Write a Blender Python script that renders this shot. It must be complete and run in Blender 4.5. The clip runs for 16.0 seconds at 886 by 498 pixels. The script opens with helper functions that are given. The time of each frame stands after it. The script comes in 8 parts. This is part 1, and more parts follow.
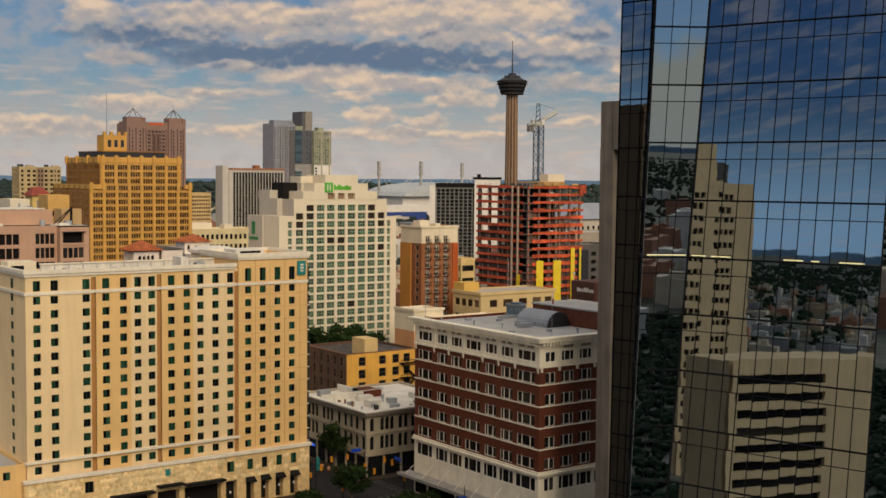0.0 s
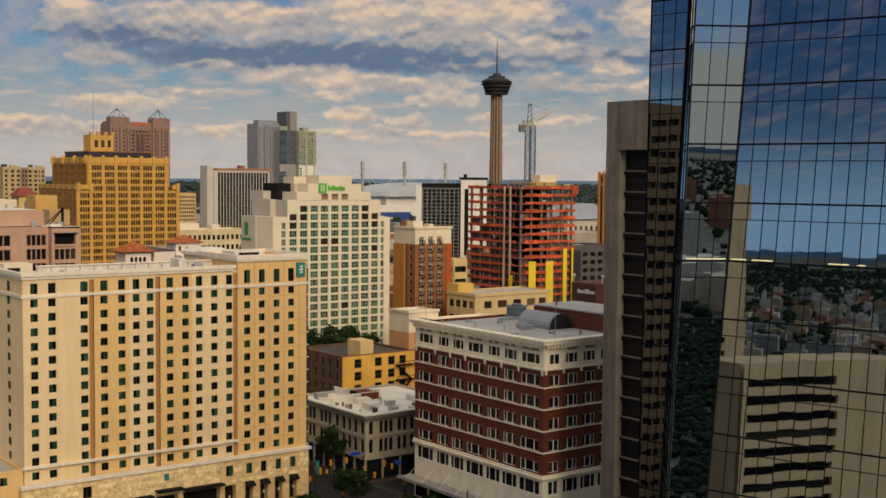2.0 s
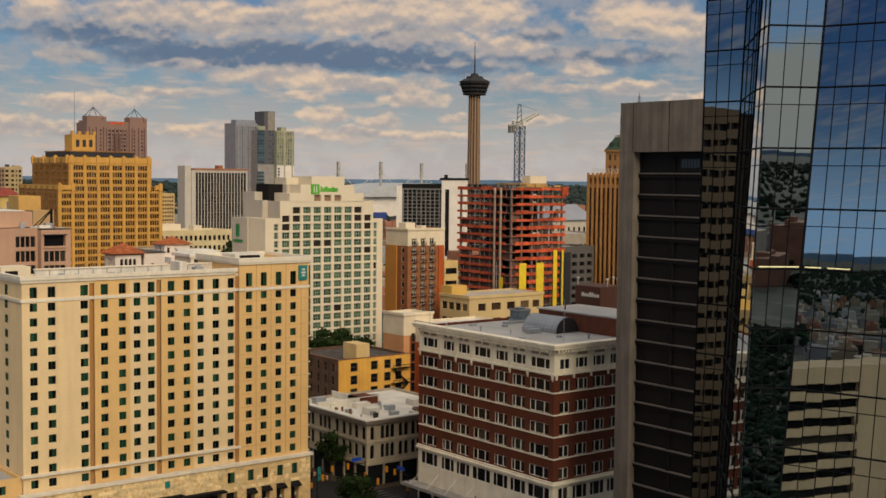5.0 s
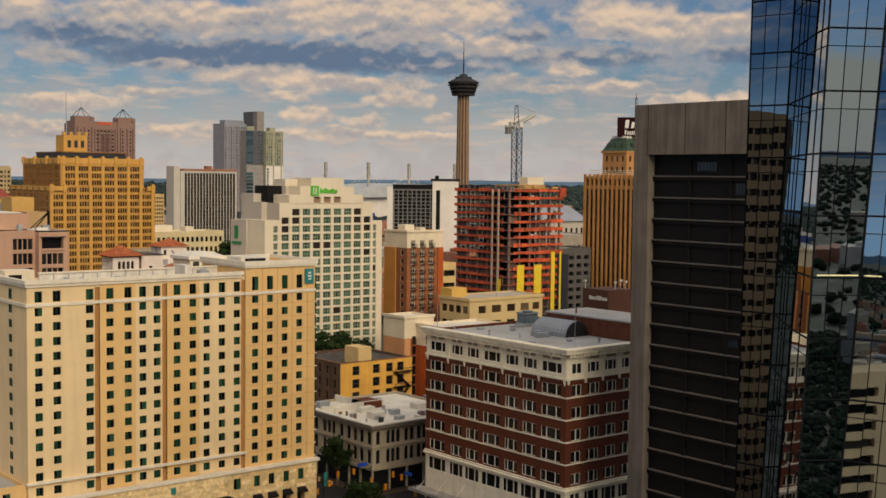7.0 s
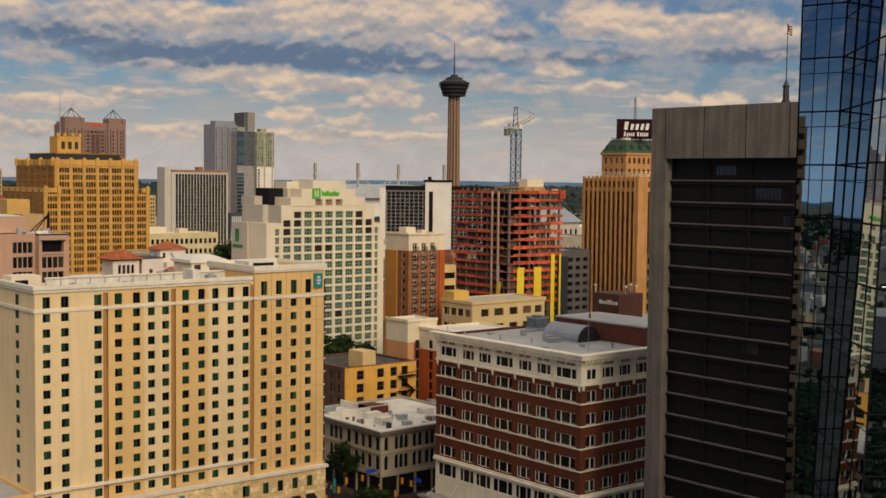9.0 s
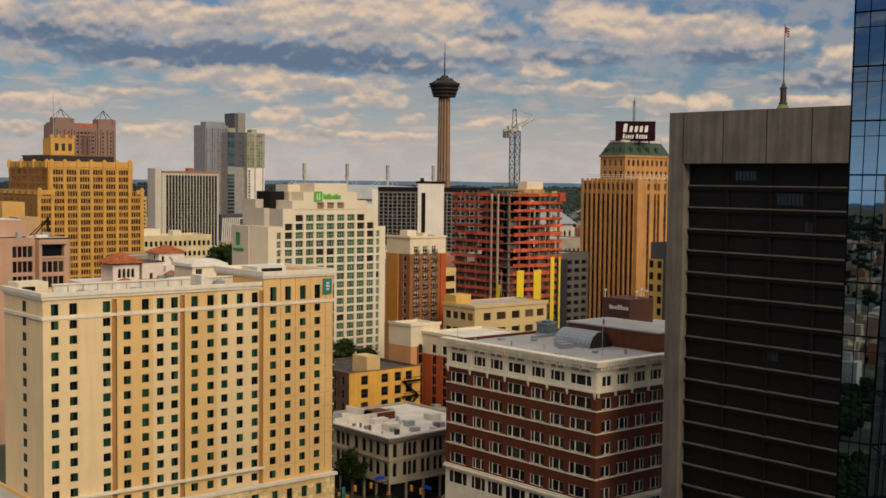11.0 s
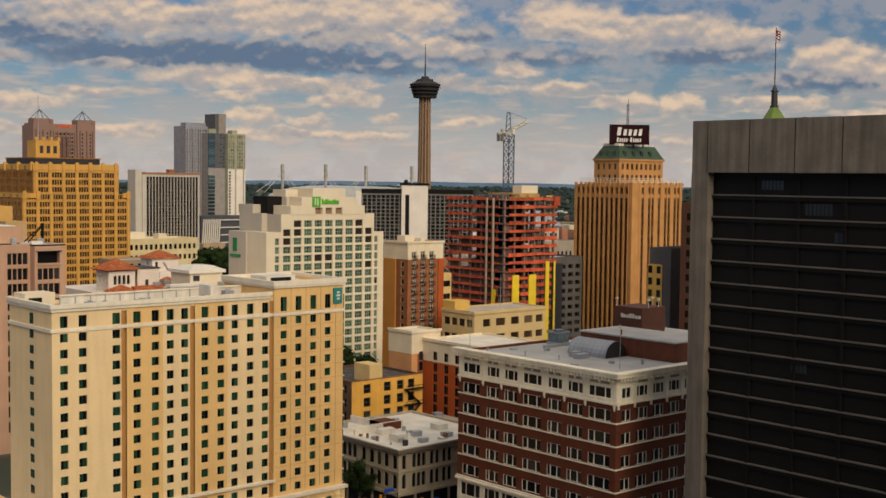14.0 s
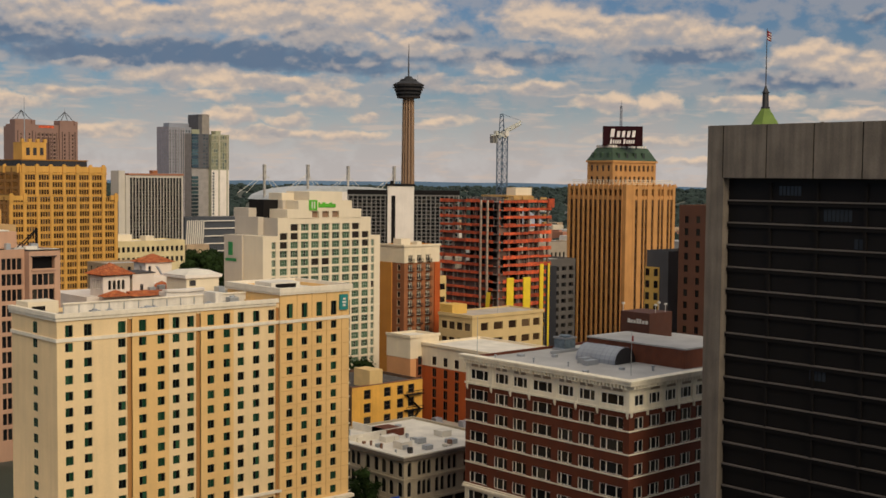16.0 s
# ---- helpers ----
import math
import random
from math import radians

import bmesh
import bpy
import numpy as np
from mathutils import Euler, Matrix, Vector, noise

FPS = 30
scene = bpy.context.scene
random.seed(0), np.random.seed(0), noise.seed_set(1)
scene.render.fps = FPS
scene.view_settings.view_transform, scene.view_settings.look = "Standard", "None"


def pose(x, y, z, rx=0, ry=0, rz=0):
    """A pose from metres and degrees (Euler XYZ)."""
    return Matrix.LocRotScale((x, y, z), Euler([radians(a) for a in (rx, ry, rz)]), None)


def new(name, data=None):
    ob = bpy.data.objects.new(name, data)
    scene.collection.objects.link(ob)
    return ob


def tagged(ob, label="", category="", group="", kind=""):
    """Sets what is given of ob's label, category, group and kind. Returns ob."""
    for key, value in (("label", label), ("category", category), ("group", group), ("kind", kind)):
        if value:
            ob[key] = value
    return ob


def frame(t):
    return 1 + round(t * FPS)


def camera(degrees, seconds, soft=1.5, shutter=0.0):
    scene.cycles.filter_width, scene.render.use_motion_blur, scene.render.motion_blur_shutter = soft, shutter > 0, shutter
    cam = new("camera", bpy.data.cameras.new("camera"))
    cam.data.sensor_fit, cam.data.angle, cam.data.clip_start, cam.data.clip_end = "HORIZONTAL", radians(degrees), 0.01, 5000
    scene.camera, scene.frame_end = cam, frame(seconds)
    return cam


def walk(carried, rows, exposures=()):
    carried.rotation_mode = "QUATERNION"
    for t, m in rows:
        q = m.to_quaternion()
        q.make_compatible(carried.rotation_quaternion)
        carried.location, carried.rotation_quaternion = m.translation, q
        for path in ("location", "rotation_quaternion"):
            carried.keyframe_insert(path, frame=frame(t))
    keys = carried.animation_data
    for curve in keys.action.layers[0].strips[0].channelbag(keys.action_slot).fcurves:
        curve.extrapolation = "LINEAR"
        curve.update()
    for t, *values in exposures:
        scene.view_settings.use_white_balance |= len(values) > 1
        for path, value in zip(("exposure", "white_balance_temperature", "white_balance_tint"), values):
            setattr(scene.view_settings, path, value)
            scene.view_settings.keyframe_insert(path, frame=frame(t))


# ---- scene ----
cam = camera(39.82, 16.0, soft=1.6)

# the flight: seconds, eye, then yaw, pitch and roll in degrees
PATH = [
    (0, 4.195, 0.357, 71.067, -35.992, -3.363, 0.48),
    (1, 3.173, 2.526, 71.136, -36.415, -3.357, 0.461),
    (2, 2.12, 4.84, 71.195, -36.879, -3.353, 0.485),
    (3, 1.044, 7.264, 71.261, -37.346, -3.349, 0.526),
    (4, -0.046, 9.77, 71.35, -37.792, -3.343, 0.567),
    (5, -1.144, 12.333, 71.473, -38.203, -3.336, 0.6),
    (6, -2.244, 14.935, 71.64, -38.578, -3.327, 0.621),
    (7, -3.342, 17.563, 71.858, -38.919, -3.316, 0.63),
    (8, -4.436, 20.209, 72.129, -39.237, -3.305, 0.631),
    (9, -5.523, 22.87, 72.456, -39.545, -3.294, 0.629),
    (10, -6.603, 25.55, 72.835, -39.859, -3.284, 0.628),
    (11, -7.676, 28.255, 73.262, -40.191, -3.276, 0.633),
    (12, -8.745, 31.0, 73.731, -40.556, -3.27, 0.643),
    (13, -9.814, 33.803, 74.229, -40.96, -3.268, 0.656),
    (14, -10.885, 36.687, 74.745, -41.406, -3.27, 0.663),
    (15, -11.966, 39.681, 75.262, -41.886, -3.277, 0.646),
    (16, -13.063, 42.821, 75.761, -42.383, -3.288, 0.58),
]
rows = []
for t, x, y, z, yaw, pitch, roll in PATH:
    rows.append((t, pose(x, y, z, 90 + pitch, 0, yaw) @ pose(0, 0, 0, 0, 0, roll)))
EXPOSURE = -0.36
walk(cam, rows, exposures=[(0.0, EXPOSURE), (16.0, EXPOSURE)])

# ---------------------------------------------------------------- world and sun
SUN_DIR = Vector((-0.20, -0.84, 0.50)).normalized()      # towards the sun, over the western streets
SUN_ELEV = math.asin(SUN_DIR.z)
SUN_AZ = math.atan2(SUN_DIR.x, SUN_DIR.y)
SKY_STRENGTH = 0.10


def build_world():
    world = bpy.data.worlds.new("evening_sky")
    scene.world = world
    world.use_nodes = True
    nt = world.node_tree
    nt.nodes.clear()
    N, L = nt.nodes.new, nt.links.new

    def val(op, a, b=None, c=None, clamp=False):
        n = N("ShaderNodeMath")
        n.operation, n.use_clamp = op, clamp
        for k, v in enumerate((a, b, c)):
            if v is None:
                continue
            if isinstance(v, (int, float)):
                n.inputs[k].default_value = v
            else:
                L(v, n.inputs[k])
        return n.outputs[0]

    def smooth(x, lo, hi):
        n = N("ShaderNodeMapRange")
        n.interpolation_type = "SMOOTHSTEP"
        L(x, n.inputs[0])
        n.inputs[1].default_value, n.inputs[2].default_value = lo, hi
        return n.outputs[0]

    def mix(f, a, b):
        n = N("ShaderNodeMix")
        n.data_type = "RGBA"
        for sock, v in ((n.inputs[0], f), (n.inputs[6], a), (n.inputs[7], b)):
            if isinstance(v, (tuple, float)):
                sock.default_value = v if isinstance(v, float) else (*v, 1)
            else:
                L(v, sock)
        return n.outputs[2]

    def mix_value(a, b, f):
        return val("MULTIPLY_ADD", val("SUBTRACT", b, a), f, a)

    tc = N("ShaderNodeTexCoord")
    sep = N("ShaderNodeSeparateXYZ")
    L(tc.outputs["Generated"], sep.inputs[0])
    az = val("ARCTAN2", sep.outputs[0], sep.outputs[1])
    el = val("ARCSINE", sep.outputs[2])
    elp = val("POWER", val("MAXIMUM", el, 0.0001), 0.66)
    nearer = val("POWER", val("DIVIDE", val("MAXIMUM", el, 0.012), 0.10), -0.15)     # far clouds look smaller

    def density(dv, detail=7.0):
        """Cloud cover at the direction, or a little above it: billows stretched along the horizon."""
        comb = N("ShaderNodeCombineXYZ")
        L(val("MULTIPLY", val("MULTIPLY", val("SUBTRACT", az, 0.65), nearer), 29.0), comb.inputs[0])
        L(val("MULTIPLY", val("ADD", elp, dv), 33.0), comb.inputs[1])
        comb.inputs[2].default_value = 1.3
        n = N("ShaderNodeTexNoise")
        n.inputs["Scale"].default_value, n.inputs["Detail"].default_value = 1.0, detail
        n.inputs["Roughness"].default_value, n.inputs["Distortion"].default_value = 0.46, 0.2
        L(comb.outputs[0], n.inputs["Vector"])
        fine = N("ShaderNodeTexNoise")
        fine.inputs["Scale"].default_value, fine.inputs["Detail"].default_value = 2.4, detail
        fine.inputs["Roughness"].default_value = 0.5
        L(comb.outputs[0], fine.inputs["Vector"])
        total = val("ADD", val("MULTIPLY", n.outputs["Fac"], 0.64), val("MULTIPLY", fine.outputs["Fac"], 0.36))
        return total

    here = density(0.0)
    cover = smooth(here, 0.44, 0.68)
    veil = smooth(here, 0.40, 0.58)
    tops = smooth(val("SUBTRACT", density(0.0, 7.0), density(0.013, 7.0)), -0.11, 0.13)
    thin = val("SUBTRACT", 1.0, smooth(here, 0.60, 0.85))
    light = val("ADD", val("MULTIPLY", tops, 0.78), val("MULTIPLY", thin, 0.34))

    # the eastern sky: heaped clouds, each with a lit crown and a shaded foot, their edges broken up by billows
    az_d, el_d = val("MULTIPLY", az, 57.29578), val("MULTIPLY", el, 57.29578)

    def billow(dv, scale, detail, rough):
        comb = N("ShaderNodeCombineXYZ")
        L(val("MULTIPLY", az_d, 0.80), comb.inputs[0])
        L(val("MULTIPLY", val("ADD", el_d, dv), 1.15), comb.inputs[1])
        comb.inputs[2].default_value = 4.7
        n = N("ShaderNodeTexNoise")
        n.inputs["Scale"].default_value, n.inputs["Detail"].default_value, n.inputs["Roughness"].default_value = scale, detail, rough
        L(comb.outputs[0], n.inputs["Vector"])
        return n

    warp = N("ShaderNodeSeparateColor")
    L(billow(0.0, 1.1, 5.0, 0.52).outputs["Color"], warp.inputs[0])
    u = val("ADD", az_d, val("MULTIPLY", val("SUBTRACT", warp.outputs[0], 0.5), 2.6))
    v = val("ADD", el_d, val("MULTIPLY", val("SUBTRACT", warp.outputs[1], 0.5), 0.85))
    most, lit, weight = None, 0.0, 0.0001
    for a0, e0, wa, we, gain, shine in HEAPS + STREAKS + SOUTHERN:
        a, b = val("MULTIPLY_ADD", u, 1 / wa, -a0 / wa), val("MULTIPLY_ADD", v, 1 / we, -e0 / we)
        r2 = val("MULTIPLY_ADD", b, b, val("MULTIPLY", a, a))
        body = val("MULTIPLY_ADD", r2, -0.58 * gain, 1.07 * gain)
        most = body if most is None else val("MAXIMUM", most, body)
        w = val("MULTIPLY", val("POWER", 0.22, r2), gain)
        lit = val("MULTIPLY_ADD", w, val("MULTIPLY_ADD", b, 0.24, shine), lit)
        weight = val("ADD", w, weight)
    fine = billow(0.0, 1.45, 5.0, 0.46).outputs["Fac"]
    above = billow(0.26, 1.45, 3.0, 0.44).outputs["Fac"]
    heap = smooth(val("MULTIPLY_ADD", val("SUBTRACT", fine, 0.5), 1.3, most), -0.30, 0.86)
    glow = val("MULTIPLY_ADD", val("SUBTRACT", fine, above), 1.25, val("DIVIDE", lit, weight))
    glow = val("ADD", glow, val("MULTIPLY", val("SUBTRACT", 0.75, smooth(most, 0.0, 1.0)), 0.18))
    glow = val("MULTIPLY_ADD", val("SUBTRACT", billow(1.7, 0.75, 3.0, 0.5).outputs["Fac"], 0.5), 1.1, glow)
    east = smooth(val("COSINE", val("SUBTRACT", az, radians(40))), 0.80, 0.90)
    comb = N("ShaderNodeCombineXYZ")
    L(val("MULTIPLY", az_d, 0.42), comb.inputs[0])
    L(val("MULTIPLY", el_d, 2.7), comb.inputs[1])
    streak = N("ShaderNodeTexNoise")
    streak.inputs["Scale"].default_value, streak.inputs["Detail"].default_value, streak.inputs["Roughness"].default_value = 1.0, 6.0, 0.55
    L(comb.outputs[0], streak.inputs["Vector"])
    thread = val("MULTIPLY", smooth(streak.outputs["Fac"], 0.50, 0.68), val("SUBTRACT", 1.0, smooth(el_d, 3.5, 6.0)))
    wisp = billow(0.3, 0.9, 6.0, 0.55).outputs["Fac"]
    sky = N("ShaderNodeTexSky")
    sky.sky_type, sky.sun_disc = "NISHITA", False
    sky.sun_elevation, sky.sun_rotation = SUN_ELEV, SUN_AZ
    sky.air_density, sky.dust_density, sky.ozone_density = 1.0, 0.6, 2.0
    sky_c = N("ShaderNodeHueSaturation")
    sky_c.inputs["Saturation"].default_value, sky_c.inputs["Value"].default_value = 1.0, SKY_GAIN
    L(sky.outputs[0], sky_c.inputs["Color"])
    # haze lies thick over the eastern plain, opposite the sun, and thins out to the north
    thick = smooth(val("COSINE", val("SUBTRACT", az, radians(40))), 0.0, 0.75)
    tinted = N("ShaderNodeVectorMath")
    tinted.operation = "MULTIPLY"
    L(sky_c.outputs[0], tinted.inputs[0])
    L(mix(thick, NORTH_TINT, SKY_TINT), tinted.inputs[1])
    low = val("SUBTRACT", 1.0, val("MULTIPLY", thick, val("SUBTRACT", 1.0, smooth(el, 0.0, 0.085))))
    blue = mix(smooth(el, 0.01, 0.12), NORTH_LOW, tinted.outputs[0])
    clear = mix(low, HAZE, mix(thick, blue, tinted.outputs[0]))
    clear = mix(val("MULTIPLY", mix_value(veil, smooth(wisp, 0.38, 0.60), east), val("MULTIPLY", thick, 0.48)), clear, VEIL)
    cloud = mix(light, CLOUD_BASE, CLOUD_TOP)
    rest = mix(val("MULTIPLY", cover, val("MULTIPLY_ADD", thick, 0.5, 0.27)), clear, cloud)
    heaped = mix(smooth(glow, 0.46, 1.12), mix(smooth(glow, -0.10, 0.50), CLOUD_BASE, CLOUD_MID), CLOUD_TOP)
    out = mix(east, rest, mix(val("MULTIPLY", heap, 0.93), mix(val("MULTIPLY", thread, 0.6), clear, STREAK), heaped))
    sunward = smooth(val("COSINE", val("SUBTRACT", az, SUN_AZ)), 0.25, 0.85)
    out = mix(val("MULTIPLY", sunward, val("MULTIPLY", smooth(el, 0.12, 0.42), 0.70)), out, SUNWARD)
    # a low bank of sunlit haze and cloud along the western horizon
    ragged = val("MULTIPLY_ADD", val("SUBTRACT", billow(0.9, 0.6, 4.0, 0.5).outputs["Fac"], 0.5), 0.06, el)
    bank = val("MULTIPLY", smooth(val("COSINE", val("SUBTRACT", az, SUN_AZ)), 0.80, 0.95), val("SUBTRACT", 1.0, smooth(ragged, 0.062, 0.088)))
    out = mix(val("MULTIPLY", bank, 0.85), out, WEST_BANK)
    out = mix(val("MULTIPLY", smooth(el, 0.20, 0.75), 0.75), out, OVERHEAD)
    bg = N("ShaderNodeBackground")
    bg.inputs["Strength"].default_value = SKY_STRENGTH
    L(out, bg.inputs["Color"])
    L(bg.outputs[0], N("ShaderNodeOutputWorld").inputs["Surface"])


SKY_GAIN = 0.52
SKY_TINT = (0.81, 0.97, 1.20)
NORTH_TINT = (0.58, 0.82, 1.24)
NORTH_LOW = (4.9, 7.2, 9.6)
VEIL = (5.3, 4.75, 4.5)
WEST_BANK = (7.6, 6.4, 4.6)         # low evening cloud in the west
SUNWARD = (7.6, 7.0, 6.3)           # bright thin cloud round the sun
OVERHEAD = (10.2, 9.6, 9.0)         # high bright cloud over the city
HAZE = (6.6, 6.1, 5.85)
CLOUD_BASE = (1.50, 2.15, 3.20)
CLOUD_TOP = (9.8, 7.3, 5.2)
CLOUD_MID = (5.3, 4.75, 4.5)
STREAK = (7.4, 5.9, 4.9)
# clouds over the eastern plain: bearing, elevation, half width, half height in degrees, weight, share of sunlight
HEAPS = [
    (26.9, 7.02, 5.03, 0.63, 1.0, 0.62), (34.4, 7.42, 3.17, 0.9, 1.1, 0.78), (39.6, 7.61, 2.12, 0.79, 1.1, 0.85), (36.7, 6.5, 2.38, 0.48, 1.0, 0.6),
    (31.5, 5.53, 8.2, 0.62, 1.1, -0.12), (40.9, 6.08, 1.85, 0.42, 0.9, 0.7), (42.6, 6.66, 1.19, 0.32, 0.8, 0.2), (47.0, 7.27, 1.98, 0.74, 1.0, 0.85),
    (49.7, 6.64, 1.72, 0.63, 0.9, 0.7), (52.5, 6.96, 1.85, 0.53, 0.8, 0.62), (44.1, 5.69, 5.03, 0.37, 0.7, 0.1), (22.8, 6.35, 3.17, 0.58, 0.9, 0.05),
    (20.2, 7.22, 1.19, 0.58, 1.0, 0.7), (21.3, 5.31, 1.19, 0.34, 0.9, 0.7), (38.3, 5.13, 2.91, 0.26, 0.7, 0.2),
]
STREAKS = [
    (26.2, 4.96, 1.32, 0.24, 0.8, 0.6), (30.7, 4.73, 2.65, 0.53, 1.0, 0.78), (34.6, 4.29, 3.17, 0.34, 0.95, 0.75), (36.7, 3.63, 1.27, 0.32, 1.0, 0.8),
    (31.5, 3.72, 1.06, 0.21, 0.8, 0.7), (25.4, 3.78, 1.46, 0.24, 0.6, 0.5), (22.0, 3.23, 2.38, 0.34, 0.95, 0.75), (20.6, 2.05, 1.59, 0.29, 0.9, 0.75),
    (26.7, 2.03, 1.72, 0.26, 0.85, 0.75), (32.6, 2.83, 1.01, 0.37, 1.0, 0.85), (35.2, 2.61, 0.85, 0.26, 0.9, 0.85), (33.6, 2.01, 2.65, 0.21, 0.8, 0.75),
    (37.8, 1.94, 1.59, 0.19, 0.75, 0.75), (41.5, 4.43, 1.46, 0.4, 0.6, 0.5), (38.6, 2.84, 0.58, 0.19, 0.75, 0.75), (17.7, 2.13, 2.38, 0.37, 0.9, 0.75),
]
SOUTHERN = [
    (44.6, 5.1, 0.85, 0.37, 1.0, 0.85), (43.8, 4.19, 1.01, 0.21, 0.8, 0.7), (46.7, 4.2, 1.27, 0.32, 0.75, 0.6), (42.5, 2.65, 1.19, 0.21, 0.75, 0.75),
    (54.7, 6.46, 1.72, 0.48, 1.0, 0.72), (53.5, 5.77, 2.51, 0.37, 1.0, 0.1), (59.0, 5.49, 1.59, 0.63, 1.05, 0.82), (61.2, 4.81, 1.46, 0.69, 1.05, 0.8),
    (58.8, 4.55, 3.44, 0.37, 0.9, 0.15), (56.9, 3.57, 1.85, 0.34, 0.9, 0.75), (60.8, 2.99, 1.46, 0.24, 0.8, 0.75), (52.2, 3.48, 0.9, 0.42, 1.0, 0.85),
    (49.8, 3.53, 1.11, 0.37, 0.95, 0.8), (61.6, 7.19, 0.79, 0.26, 0.8, 0.0), (54.2, 0.86, 1.59, 0.16, 0.6, 0.7), (51.9, 1.83, 2.38, 0.21, 0.5, 0.65),
]
build_world()
sun = new("sun", bpy.data.lights.new("sun", "SUN"))
sun.data.energy, sun.data.angle, sun.data.color = 2.85, radians(36), (1.0, 0.85, 0.62)
sun.matrix_world = Matrix.Translation((0, 0, 300)) @ SUN_DIR.to_track_quat("Z", "Y").to_matrix().to_4x4()

# ---------------------------------------------------------------- materials
MATS = {}


def material(name, col, rough=0.8, metal=0.0, var=0.12, size=4.0, streak=0.0, bump=0.15, grain=40.0, spec=0.4, each=0.0, second=None, second_at=(0.55, 0.7)):
    """A procedural surface: broad stains, fine grain, rain streaks, and per-piece variation."""
    if name in MATS:
        return MATS[name]
    m = bpy.data.materials.new(name)
    m.use_nodes = True
    nt = m.node_tree
    nt.nodes.clear()
    N, L = nt.nodes.new, nt.links.new
    out, bsdf = N("ShaderNodeOutputMaterial"), N("ShaderNodeBsdfPrincipled")
    L(bsdf.outputs[0], out.inputs[0])
    geo = N("ShaderNodeNewGeometry")

    def noise_at(scale, detail, stretch=None):
        n = N("ShaderNodeTexNoise")
        n.inputs["Scale"].default_value, n.inputs["Detail"].default_value = scale, detail
        src = geo.outputs["Position"]
        if stretch:
            mp = N("ShaderNodeMapping")
            mp.inputs["Scale"].default_value = stretch
            L(src, mp.inputs[0])
            src = mp.outputs[0]
        L(src, n.inputs["Vector"])
        return n.outputs["Fac"]

    def span(x, lo, hi, a, b):
        n = N("ShaderNodeMapRange")
        L(x, n.inputs[0])
        for k, v in enumerate((lo, hi, a, b)):
            n.inputs[k + 1].default_value = v
        return n.outputs[0]

    def times(a, b):
        n = N("ShaderNodeMath")
        n.operation = "MULTIPLY"
        L(a, n.inputs[0]), L(b, n.inputs[1])
        return n.outputs[0]

    gain = times(span(noise_at(1.0 / size, 5), 0.3, 0.7, 1 - var, 1 + var), span(noise_at(grain / 10, 3), 0.3, 0.7, 1 - var * 0.5, 1 + var * 0.5))
    if streak:
        gain = times(gain, span(noise_at(1.0, 4, (0.9, 0.9, 0.06)), 0.35, 0.7, 1 + streak * 0.3, 1 - streak))
    if each:
        info = N("ShaderNodeObjectInfo")
        gain = times(gain, span(info.outputs["Random"], 0, 1, 1 - each, 1 + each))
    base = N("ShaderNodeMix")
    base.data_type, base.blend_type = "RGBA", "MULTIPLY"
    base.inputs[0].default_value = 1.0
    comb = N("ShaderNodeCombineColor")
    for k in range(3):
        L(gain, comb.inputs[k])
    L(comb.outputs[0], base.inputs[7])
    if second:
        pick = N("ShaderNodeMix")
        pick.data_type = "RGBA"
        L(span(noise_at(1.6 / size, 4), second_at[0], second_at[1], 0, 1), pick.inputs[0])
        pick.inputs[6].default_value, pick.inputs[7].default_value = (*col, 1), (*second, 1)
        L(pick.outputs[2], base.inputs[6])
    else:
        base.inputs[6].default_value = (*col, 1)
    L(base.outputs[2], bsdf.inputs["Base Color"])
    bsdf.inputs["Metallic"].default_value = metal
    bsdf.inputs["Specular IOR Level"].default_value = spec
    L(span(noise_at(2.0 / size, 3), 0.3, 0.7, max(0.02, rough - 0.08), min(1, rough + 0.08)), bsdf.inputs["Roughness"])
    if bump:
        b = N("ShaderNodeBump")
        b.inputs["Strength"].default_value, b.inputs["Distance"].default_value = bump, 0.05
        L(noise_at(grain / 6, 4), b.inputs["Height"])
        L(b.outputs[0], bsdf.inputs["Normal"])
    MATS[name] = m
    return m


